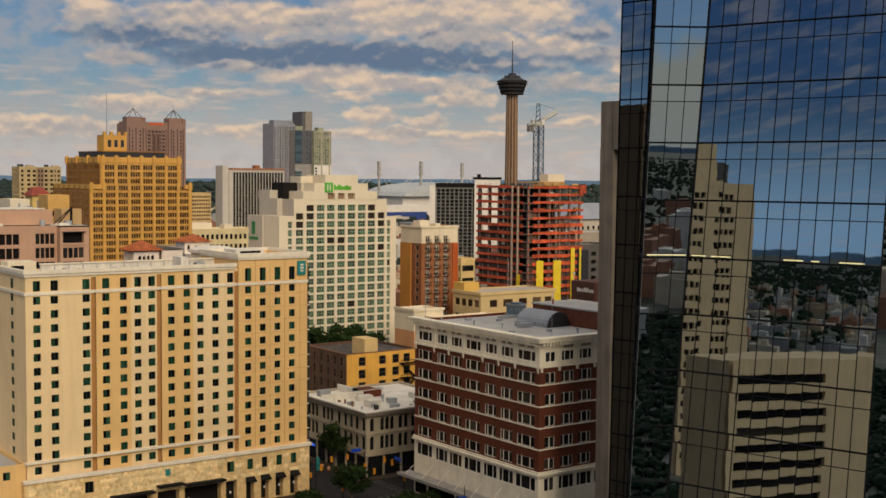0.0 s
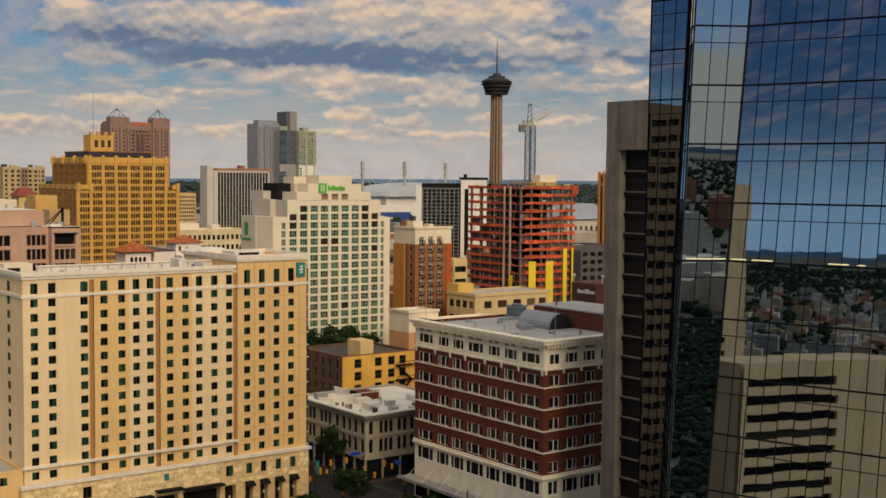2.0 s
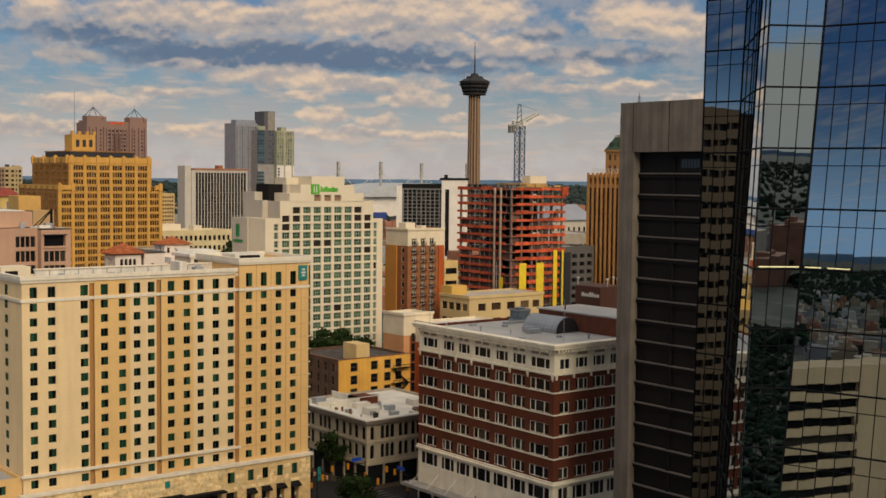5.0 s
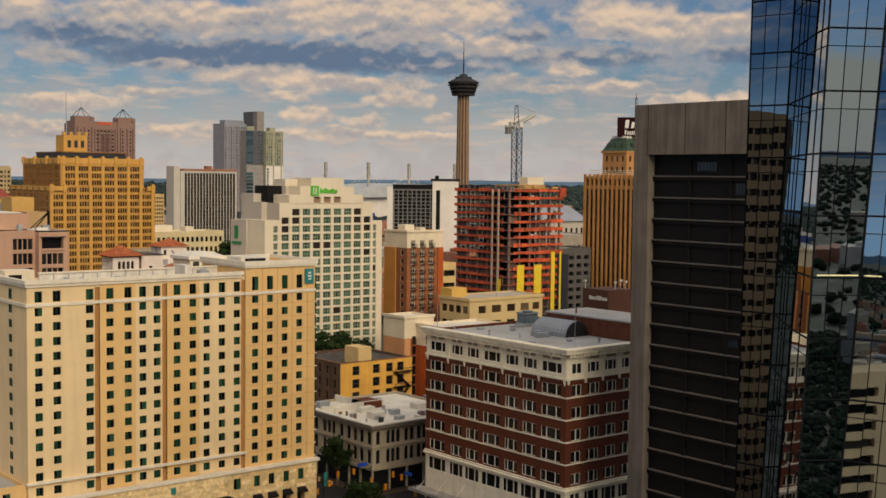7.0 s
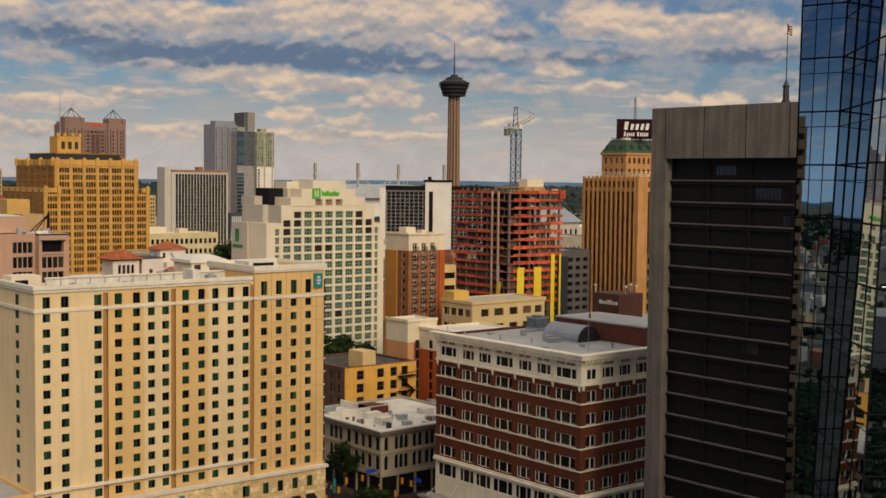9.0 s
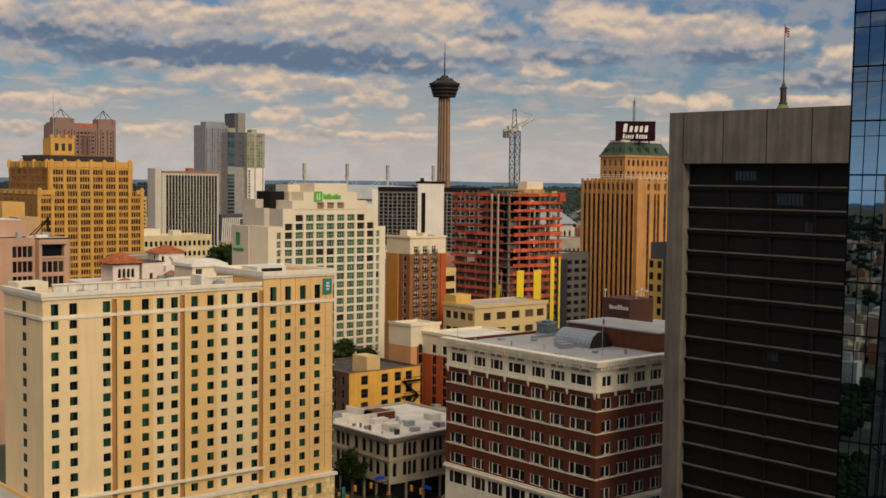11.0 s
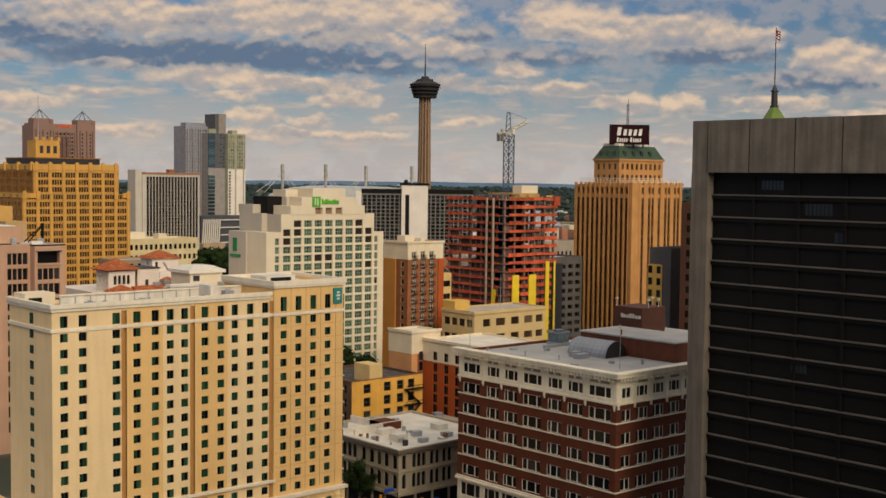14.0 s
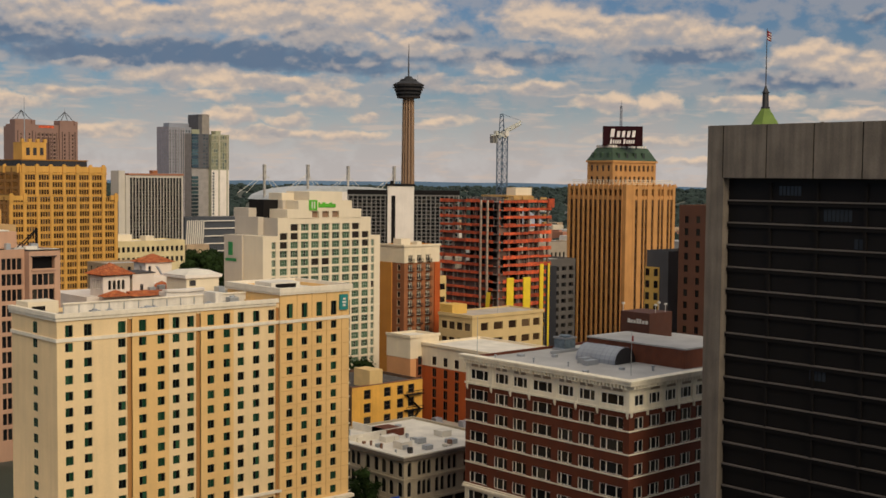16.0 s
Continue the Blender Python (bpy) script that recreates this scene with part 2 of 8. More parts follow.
def pane_material(name, cols, rough=0.06, metal=0.0, spec=0.5, wave=0.0, wave_size=3.0):
    """Window glass: each pane takes one of the colours of what stands behind it."""
    m = bpy.data.materials.new(name)
    m.use_nodes = True
    nt = m.node_tree
    N, L = nt.nodes.new, nt.links.new
    bsdf = nt.nodes["Principled BSDF"]
    info = N("ShaderNodeObjectInfo")
    geo = N("ShaderNodeNewGeometry")
    add = N("ShaderNodeMath")
    add.operation = "ADD"
    L(info.outputs["Random"], add.inputs[0]), L(geo.outputs["Random Per Island"], add.inputs[1])
    frac = N("ShaderNodeMath")
    frac.operation = "FRACT"
    L(add.outputs[0], frac.inputs[0])
    ramp = N("ShaderNodeValToRGB")
    ramp.color_ramp.interpolation = "CONSTANT"
    el = ramp.color_ramp.elements
    while len(el) < len(cols):
        el.new(0.5)
    at = 0.0
    for e, (share, c) in zip(el, cols):
        e.position, e.color = at, (*c, 1)
        at += share
    L(frac.outputs[0], ramp.inputs[0])
    L(ramp.outputs[0], bsdf.inputs["Base Color"])
    bsdf.inputs["Roughness"].default_value, bsdf.inputs["Metallic"].default_value = rough, metal
    bsdf.inputs["Specular IOR Level"].default_value = spec
    if wave:
        n = N("ShaderNodeTexNoise")
        n.inputs["Scale"].default_value, n.inputs["Detail"].default_value = 1.0 / wave_size, 2.0
        L(geo.outputs["Position"], n.inputs["Vector"])
        b = N("ShaderNodeBump")
        b.inputs["Strength"].default_value, b.inputs["Distance"].default_value = 1.0, wave
        L(n.outputs["Fac"], b.inputs["Height"])
        L(b.outputs[0], bsdf.inputs["Normal"])
    MATS[name] = m
    return m


M = material
asphalt = M("asphalt", (0.024, 0.023, 0.023), 0.95, size=6, var=0.25, spec=0.12)
pave = M("paving", (0.07, 0.05, 0.036), 0.95, size=3, var=0.15, spec=0.12)
earth = M("city_ground", (0.055, 0.062, 0.042), 0.95, size=40, var=0.4, second=(0.12, 0.115, 0.10), second_at=(0.5, 0.62))
stucco_orange = M("orange_stucco", (0.74, 0.47, 0.19), 0.85, size=7, var=0.07, streak=0.06)
stucco_cream = M("cream_stucco", (0.78, 0.575, 0.32), 0.85, size=7, var=0.06, streak=0.06)
stucco_joint = M("brown_joint", (0.42, 0.20, 0.06), 0.85, var=0.06)
trim_cream = M("cream_trim", (0.77, 0.68, 0.54), 0.75, var=0.08, streak=0.08)
stone_gold = M("golden_stone", (0.70, 0.48, 0.22), 0.85, size=1.0, var=0.16, bump=0.4)
stone_slab = M("split_stone", (0.82, 0.63, 0.34), 0.85, size=1.2, var=0.12, bump=0.4, each=0.2, second=(0.60, 0.37, 0.15), second_at=(0.45, 0.7))
roof_white = M("white_roof", (0.66, 0.61, 0.52), 0.8, size=5, var=0.14)
roof_grey = M("grey_roof", (0.40, 0.385, 0.36), 0.85, size=6, var=0.14)
roof_dark = M("tar_roof", (0.055, 0.048, 0.045), 0.9, size=4, var=0.3, second=(0.15, 0.12, 0.10))
brick_red = M("dark_red_brick", (0.115, 0.027, 0.0095), 0.85, size=3, var=0.16, grain=60, streak=0.08)
terra_white = M("white_terracotta", (0.80, 0.72, 0.56), 0.7, size=3, var=0.10, streak=0.10)
plaster_ivory = M("ivory_plaster", (0.73, 0.62, 0.45), 0.8, size=8, var=0.05, streak=0.03)
# darker copy of the ivory plaster; on north sides its tone is painted shade
plaster_shade_grey = M("shaded_plaster", (0.52, 0.45, 0.36), 0.8, size=8, var=0.05, streak=0.03)
grey_stone = M("grey_concrete_panel", (0.175, 0.145, 0.115), 0.8, size=4, var=0.2, streak=0.3)
black_metal = M("black_metal", (0.013, 0.0115, 0.011), 0.7, var=0.1, bump=0, spec=0.08)
louver_edge = M("louver_edge", (0.125, 0.105, 0.09), 0.7, var=0.12)
gold_brick = M("gold_brick", (0.62, 0.335, 0.075), 0.85, size=6, var=0.10, streak=0.08)
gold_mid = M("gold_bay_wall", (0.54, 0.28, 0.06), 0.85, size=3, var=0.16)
# darker gold brick: the tower's north-side shade is put into the colour
gold_shade = M("gold_brick_shaded", (0.30, 0.14, 0.035), 0.85, size=6, var=0.10)
tan_stone = M("tan_limestone", (0.52, 0.25, 0.08), 0.85, size=5, var=0.12, streak=0.1)
pink_stucco = M("pink_stucco", (0.50, 0.30, 0.20), 0.85, size=6, var=0.08, streak=0.05)
pink_granite = M("pink_granite", (0.27, 0.16, 0.125), 0.8, size=10, var=0.08)
brown_brick = M("brown_brick", (0.28, 0.105, 0.042), 0.85, size=4, var=0.12)
ochre_stucco = M("ochre_stucco", (0.50, 0.22, 0.04), 0.85, size=5, var=0.08)
rust_stucco = M("rust_stucco", (0.43, 0.085, 0.014), 0.85, size=5, var=0.10, streak=0.06)
peach_stucco = M("peach_stucco", (0.62, 0.30, 0.13), 0.85, size=5, var=0.08)
yellow_paint = M("yellow_paint", (0.80, 0.42, 0.075), 0.8, size=4, var=0.10, streak=0.10)
pale_plaster = M("pale_plaster", (0.74, 0.62, 0.44), 0.85, size=5, var=0.07, streak=0.05)
white_concrete = M("white_concrete", (0.77, 0.69, 0.60), 0.8, size=8, var=0.06, streak=0.06)
steel_blue = M("blue_grey_panel", (0.27, 0.28, 0.32), 0.5, size=8, var=0.10)
red_board = M("red_safety_board", (0.54, 0.085, 0.028), 0.8, size=2.5, var=0.35, each=0.3, second=(0.22, 0.05, 0.03), second_at=(0.5, 0.75))
# raw concrete with red light bounced off the boards mixed into its colour
slab_bounce_grey = M("raw_slab", (0.22, 0.15, 0.12), 0.9, size=4, var=0.2)
yellow_sheet = M("yellow_sheathing", (0.85, 0.60, 0.03), 0.6, size=3, var=0.08)
crane_blue = M("crane_mast_steel", (0.055, 0.085, 0.125), 0.5, var=0.1)
crane_grey = M("crane_steel", (0.50, 0.49, 0.43), 0.5, var=0.1)
green_roof = M("green_copper", (0.040, 0.070, 0.040), 0.6, size=3, var=0.2)
clay_tile = M("clay_tile", (0.30, 0.075, 0.024), 0.85, size=1.2, var=0.3, second=(0.44, 0.15, 0.05), second_at=(0.45, 0.7))
chimney_brown = M("tower_concrete", (0.30, 0.19, 0.115), 0.8, size=12, var=0.08)
dark_band = M("dark_cladding", (0.03, 0.028, 0.03), 0.5, var=0.1)
canopy_white = M("white_canvas", (0.65, 0.60, 0.52), 0.7, var=0.08)
metal_grey = M("galvanised_metal", (0.38, 0.40, 0.42), 0.45, metal=0.5, var=0.12)
leaf = M("oak_leaf", (0.013, 0.025, 0.006), 0.9, size=2, var=0.35, each=0.15, spec=0.08)
bark = M("bark", (0.09, 0.065, 0.045), 0.9, var=0.2)
square_leaf = M("square_trees", (0.012, 0.026, 0.014), 0.9, size=8, var=0.35, spec=0.08)
far_leaf = M("far_woods", (0.017, 0.030, 0.025), 0.9, size=30, var=0.3)
win_hotel = pane_material("green_hotel_glass", [(0.44, (0.012, 0.044, 0.023)), (0.12, (0.026, 0.08, 0.042)), (0.44, (0.005, 0.006, 0.006))], spec=0.2)
win_dark = pane_material("dark_glass", [(0.7, (0.010, 0.010, 0.011)), (0.24, (0.020, 0.020, 0.020)), (0.06, (0.045, 0.04, 0.032))], spec=0.14)
win_green = pane_material("sea_green_glass", [(0.5, (0.062, 0.125, 0.070)), (0.3, (0.045, 0.09, 0.052)), (0.2, (0.020, 0.032, 0.022))], spec=0.35)
win_brown = pane_material("brown_shade_glass", [(0.5, (0.03, 0.018, 0.012)), (0.35, (0.06, 0.036, 0.02)), (0.15, (0.13, 0.085, 0.05))], spec=0.3)
win_blue = pane_material("blue_glass", [(0.6, (0.04, 0.055, 0.07)), (0.4, (0.09, 0.11, 0.12))], spec=0.5)
mirror_glass = pane_material("blue_mirror_glass", [(0.5, (0.29, 0.355, 0.41)), (0.5, (0.275, 0.335, 0.39))], rough=0.012, metal=1.0, wave=0.0016, wave_size=2.4)

# ---------------------------------------------------------------- mesh tools
WORLD_OF = {}


class Build:
    """Collects boxes, sheets and walls with openings, and becomes one mesh."""

    def __init__(self):
        self.v, self.f = [], []

    def poly(self, *pts):
        k = len(self.v)
        self.v += [tuple(p) for p in pts]
        self.f.append(tuple(range(k, k + len(pts))))
        return self

    def box(self, x0, x1, y0, y1, z0, z1):
        k = len(self.v)
        self.v += [(x, y, z) for z in (z0, z1) for y in (y0, y1) for x in (x0, x1)]
        self.f += [tuple(k + i for i in q) for q in ((0, 2, 3, 1), (4, 5, 7, 6), (0, 1, 5, 4), (2, 6, 7, 3), (0, 4, 6, 2), (1, 3, 7, 5))]
        return self

    def prism(self, pts, z0, z1, top=None):
        """An upright prism over a counter-clockwise outline; top: another outline for its upper end."""
        k, n = len(self.v), len(pts)
        self.v += [(x, y, z0) for x, y in pts] + [(x, y, z1) for x, y in (top or pts)]
        self.f += [(k + i, k + (i + 1) % n, k + n + (i + 1) % n, k + n + i) for i in range(n)]
        self.f += [tuple(k + n + i for i in range(n)), tuple(k + n - 1 - i for i in range(n))]
        return self

    def tube(self, a, b, r, r2=None, n=8):
        a, b = Vector(a), Vector(b)
        d = (b - a).normalized()
        s = d.cross(Vector((0, 0, 1)) if abs(d.z) < 0.9 else Vector((1, 0, 0))).normalized()
        w = d.cross(s)
        r2 = r if r2 is None else r2
        k = len(self.v)
        for p, q in ((a, r), (b, r2)):
            self.v += [tuple(p + (s * math.cos(2 * math.pi * i / n) + w * math.sin(2 * math.pi * i / n)) * q) for i in range(n)]
        self.f += [(k + i, k + n + i, k + n + (i + 1) % n, k + (i + 1) % n) for i in range(n)]
        self.f += [tuple(k + i for i in range(n)), tuple(k + 2 * n - 1 - i for i in range(n))]
        return self

    def wall(self, o, u, n, z0, z1, cols, rows, depth=0.3, skip=(), width=0.0):
        """A wall sheet from the point o along u, facing n, with an opening at each col x row; reveals go in by depth."""
        rows = [r for r in rows if r[0] >= z0 - 1e-6 and r[1] <= z1 + 1e-6]
        cuts = sorted({0.0, width, *[c for ab in cols for c in ab]})
        lev = sorted({z0, z1, *[c for ab in rows for c in ab]})
        P = lambda a, z, d=0.0: (o[0] + u[0] * a - n[0] * d, o[1] + u[1] * a - n[1] * d, z)
        for a, b in zip(cuts, cuts[1:]):
            ci = next((i for i, (p, q) in enumerate(cols) if p <= a + 1e-6 and b <= q + 1e-6), None)
            run = None
            for za, zb in zip(lev, lev[1:]):
                ri = None if ci is None else next((i for i, (p, q) in enumerate(rows) if p <= za + 1e-6 and zb <= q + 1e-6), None)
                if ri is None or (ci, ri) in skip:
                    run = (run[0], zb) if run else (za, zb)
                    continue
                if run:
                    self.poly(P(a, run[0]), P(b, run[0]), P(b, run[1]), P(a, run[1]))
                    run = None
                self.poly(P(a, za), P(a, za, depth), P(a, zb, depth), P(a, zb))
                self.poly(P(b, za, depth), P(b, za), P(b, zb), P(b, zb, depth))
                self.poly(P(a, za), P(b, za), P(b, za, depth), P(a, za, depth))
                self.poly(P(a, zb, depth), P(b, zb, depth), P(b, zb), P(a, zb))
            if run:
                self.poly(P(a, run[0]), P(b, run[0]), P(b, run[1]), P(a, run[1]))
        return self

    def lattice(self, xs, zs, y0, y1):
        """One connected grid of bars; every second cell in both directions is open."""
        k, nz = len(self.v), len(zs)
        self.v += [(x, y, z) for y in (y0, y1) for x in xs for z in zs]
        at = lambda i, j, d=0: k + d * len(xs) * nz + i * nz + j
        for i in range(len(xs) - 1):
            for j in range(nz - 1):
                if i % 2 and j % 2:
                    for (a, c), (e, g) in (((i, j), (i + 1, j)), ((i + 1, j), (i + 1, j + 1)), ((i + 1, j + 1), (i, j + 1)), ((i, j + 1), (i, j))):
                        self.f.append((at(a, c), at(e, g), at(e, g, 1), at(a, c, 1)))
                else:
                    self.f.append((at(i, j), at(i + 1, j), at(i + 1, j + 1), at(i, j + 1)))
        return self

    def ring(self, x0, x1, y0, y1, t, z0, z1):
        """A closed upright band of thickness t round a rectangle."""
        k = len(self.v)
        o, i = [(x0, y0), (x1, y0), (x1, y1), (x0, y1)], [(x0 + t, y0 + t), (x1 - t, y0 + t), (x1 - t, y1 - t), (x0 + t, y1 - t)]
        self.v += [(*p, z0) for p in o] + [(*p, z1) for p in o] + [(*p, z0) for p in i] + [(*p, z1) for p in i]
        for a in range(4):
            c = (a + 1) % 4
            self.f += [(k + a, k + c, k + 4 + c, k + 4 + a), (k + 4 + a, k + 4 + c, k + 12 + c, k + 12 + a), (k + 8 + c, k + 8 + a, k + 12 + a, k + 12 + c), (k + 8 + a, k + 8 + c, k + c, k + a)]
        return self

    def mesh(self, name, mat):
        me = bpy.data.meshes.new(name)
        me.from_pydata(self.v, [], self.f)
        me.materials.append(mat)
        return me


def thing(name, at, label, category, group="", kind=""):
    e = new(name)
    e.location = at
    e.empty_display_size = 0.5
    WORLD_OF[e] = Matrix.Translation(at)
    return tagged(e, label, category, group, kind)


def attach(ob, parent, m=None):
    ob.parent = parent
    ob.matrix_parent_inverse = WORLD_OF[parent].inverted()
    WORLD_OF[ob] = Matrix(m) if m is not None else Matrix()
    ob.matrix_basis = WORLD_OF[ob]
    return ob


def part(name, b, mat, parent, label="", kind=""):
    ob = new(name, b.mesh(name, mat))
    attach(ob, parent)
    return tagged(ob, label, "", "", kind)


def lone(name, b, mat, label, category, group="", kind=""):
    ob = new(name, b.mesh(name, mat))
    WORLD_OF[ob] = Matrix()
    return tagged(ob, label, category, group, kind)


def side_matrix(x, y, z, u, n):
    return Matrix(((u[0], -n[0], 0, x), (u[1], -n[1], 0, y), (0, 0, 1, z), (0, 0, 0, 1)))


STYLE_MESH = {}


def window_meshes(style, w, h):
    key = (id(style), round(w, 2), round(h, 2))
    if key not in STYLE_MESH:
        pane, cuts = Build(), [0.0, *style.get("bars", ()), 1.0]
        for a, c in zip(cuts, cuts[1:]):
            pane.poly((w * a - w / 2, 0.06, 0), (w * c - w / 2, 0.06, 0), (w * c - w / 2, 0.06, h), (w * a - w / 2, 0.06, h))
        frame_mesh = None
        if style.get("frame"):
            f, b = style.get("fw", 0.08), Build()
            mw = style.get("bw", f)
            xs = [-w / 2, -w / 2 + f] + [e for q in style.get("bars", ()) for e in (w * q - w / 2 - mw / 2, w * q - w / 2 + mw / 2)] + [w / 2 - f, w / 2]
            zs = [0, f] + [e for q in style.get("rails", ()) for e in (h * q - f / 3, h * q + f / 3)] + [h - f, h]
            b.lattice(xs, zs, -0.02, 0.08)
            if style.get("sill"):
                b.box(-w / 2 - 0.12, w / 2 + 0.12, -style["sill"], 0.0, -0.14, 0.0)
            frame_mesh = b.mesh("window", style["frame"])
        STYLE_MESH[key] = (frame_mesh, pane.mesh("pane", style["pane"]))
    return STYLE_MESH[key]


def windows(parent, o, u, n, cols, rows, style, depth=0.3, skip=(), limit=300):
    """One window with its pane for each opening of wall()."""
    spots = [(c, r) for r in range(len(rows)) for c in range(len(cols)) if (c, r) not in skip]
    joined = Build()
    for k, (c, r) in enumerate(spots):
        (a, b), (z0, z1) = cols[c], rows[r]
        mid = (a + b) / 2
        x, y = o[0] + u[0] * mid - n[0] * depth, o[1] + u[1] * mid - n[1] * depth
        if k >= limit:
            h = (b - a) / 2
            x, y = x - n[0] * 0.06, y - n[1] * 0.06
            joined.poly((x - u[0] * h, y - u[1] * h, z0), (x + u[0] * h, y + u[1] * h, z0), (x + u[0] * h, y + u[1] * h, z1), (x - u[0] * h, y - u[1] * h, z1))
            continue
        fm, pm = window_meshes(style, b - a, z1 - z0)
        m = side_matrix(x, y, z0, u, n)
        if fm:
            w = attach(new("window", fm), parent, m)
            p = new("pane", pm)
            p.parent = w
        else:
            attach(new("window", pm), parent, m)
    if joined.v:
        part("window_panes", joined, style["pane"], parent, kind="stuff")


def even(a, b, count, w):
    """count openings of width w, evenly over the stretch a to b."""
    step = (b - a) / count
    return [(a + step * (i + 0.5) - w / 2, a + step * (i + 0.5) + w / 2) for i in range(count)]


def levels(z0, pitch, count, h):
    return [(z0 + pitch * i, z0 + pitch * i + h) for i in range(count)]


WEST, NORTH = ((1, 0), (0, -1)), ((0, -1), (-1, 0))     # along and outward of the two sunny-side faces


def face(parent, side, x0, x1, y, z0, z1, cols, rows, mat, style, depth=0.3, skip=(), limit=300, name="wall"):
    """A wall with its windows. WEST: x from x0 to x1 at y. NORTH: y from x1 (far) to x0 (near) at x = y. cols in x or y."""
    u, n = side
    if side is WEST:
        o, cs = (x0, y), [(a - x0, b - x0) for a, b in cols]
    else:
        o, cs = (y, x1), sorted((x1 - b, x1 - a) for a, b in cols)
    b = Build().wall(o, u, n, z0, z1, cs, rows, depth, skip, x1 - x0)
    ob = part(name, b, mat, parent)
    windows(parent, o, u, n, cs, rows, style, depth, skip, limit)
    return ob


def shell(parent, x0, x1, y0, y1, z0, z1, mat, roof, parapet=0.9, sides="SE", lip=0.35):
    """The plain far walls, the roof deck and the parapet of a block."""
    b = Build()
    if "S" in sides:
        b.poly((x1, y0, z0), (x1, y1, z0), (x1, y1, z1), (x1, y0, z1))
    if "E" in sides:
        b.poly((x1, y1, z0), (x0, y1, z0), (x0, y1, z1), (x1, y1, z1))
    if "N" in sides:
        b.poly((x0, y1, z0), (x0, y0, z0), (x0, y0, z1), (x0, y1, z1))
    if "W" in sides:
        b.poly((x0, y0, z0), (x1, y0, z0), (x1, y0, z1), (x0, y0, z1))
    t = lip
    if b.v:
        part("wall", b, mat, parent)
    part("parapet", Build().ring(x0 + 0.002, x1 - 0.002, y0 + 0.002, y1 - 0.002, t, z1 - parapet, z1 + 0.02), mat, parent)
    part("roof", Build().box(x0 + t, x1 - t, y0 + t, y1 - t, z1 - parapet - 0.2, z1 - parapet), roof, parent)


# ---------------------------------------------------------------- ground
def ground_height(d):
    """Flat under the city, rising gently to the wooded hills far out."""
    k = max(0.0, (d - 1900) / 2900)
    return 36.0 * k * k * (3 - 2 * k)


def build_ground():
    b, rings, n = Build(), [0, 60, 130, 220, 330, 460, 620, 820, 1060, 1350, 1700, 2100, 2500, 2900, 3300, 3700, 4100, 4500, 4800], 72
    for d in rings:
        for i in range(n):
            a = 2 * math.pi * i / n
            b.v.append((d * math.sin(a), d * math.cos(a), ground_height(d) - 0.02))
    for r in range(len(rings) - 1):
        for i in range(n):
            j = (i + 1) % n
            b.f.append((r * n + i, (r + 1) * n + i, (r + 1) * n + j, r * n + j) if r else (n + i, n + j, j))
    b.f = [f for f in b.f if len(set(f)) == len(f)]
    b.f = [tuple(reversed(f)) for f in b.f]
    lone("ground", b, earth, "dry green and tan city ground reaching to far hills", "ground", kind="structure")


build_ground()

# streets and blocks: x runs south, y runs east
lone("road", Build().box(-60, 330, 225.6, 238.2, -0.02, 0.02), asphalt, "grey asphalt city street between the buildings", "road", kind="structure")
lone("road", Build().box(141.5, 155.5, 60, 420, -0.02, 0.035), asphalt, "grey asphalt cross street with crossing lines", "road", kind="structure")

# ---------------------------------------------------------------- tall ochre hotel
HOTEL_WIN = {"pane": win_hotel, "frame": M("green_frame", (0.03, 0.06, 0.045), 0.6), "fw": 0.06, "bars": (0.5,), "bw": 0.05}
HX = [(78.87, 80.31), (82.3, 83.81), (88.67, 90.19), (92.72, 94.22), (96.4, 97.89), (99.47, 100.93), (102.45, 103.93), (106.73, 108.23), (110.2, 111.7),
      (113.3, 114.76), (116.75, 118.25), (120.2, 121.68), (124.25, 125.75), (127.8, 129.26), (131.4, 132.86), (135.0, 136.46)]


def split_stones(base, x0, x1, z0, z1, y, gaps):
    """Courses of rough split stones, each a little proud of the wall."""
    e = 0.06
    o, i = [(0, 0, 0), (1, 0, 0), (1, 0, 1), (0, 0, 1)], [(e, -1, e), (1 - e, -1, e), (1 - e, -1, 1 - e), (e, -1, 1 - e)]
    slab = Build().poly(*i)
    for k in range(4):
        n = (k + 1) % 4
        slab.poly(o[k], o[n], i[n], i[k])
    me, rnd, z = slab.mesh("stone", stone_slab), random.Random(17), z0
    while z < z1 - 0.2:
        h = min(rnd.uniform(0.55, 0.95), z1 - z)
        x = x0 + rnd.uniform(0, 0.6)
        while x < x1 - 0.4:
            w = min(rnd.uniform(0.9, 2.3), x1 - x)
            if not any(a < x + w and x < c and q < z + h and z < r for a, c, q, r in gaps):
                m = Matrix.Translation((x + 0.03, y, z + 0.02)) @ Matrix.Diagonal((w - 0.06, rnd.uniform(0.03, 0.09), h - 0.04, 1))
                attach(new("stone", me), base, m)
            x += w
        z += h


hotel_deck = M("ballast_roof", (0.23, 0.195, 0.15), 0.9, size=2.5, var=0.3, second=(0.36, 0.33, 0.28))
screen_white = M("screen_panel", (0.72, 0.66, 0.57), 0.75, size=3, var=0.1, streak=0.15)


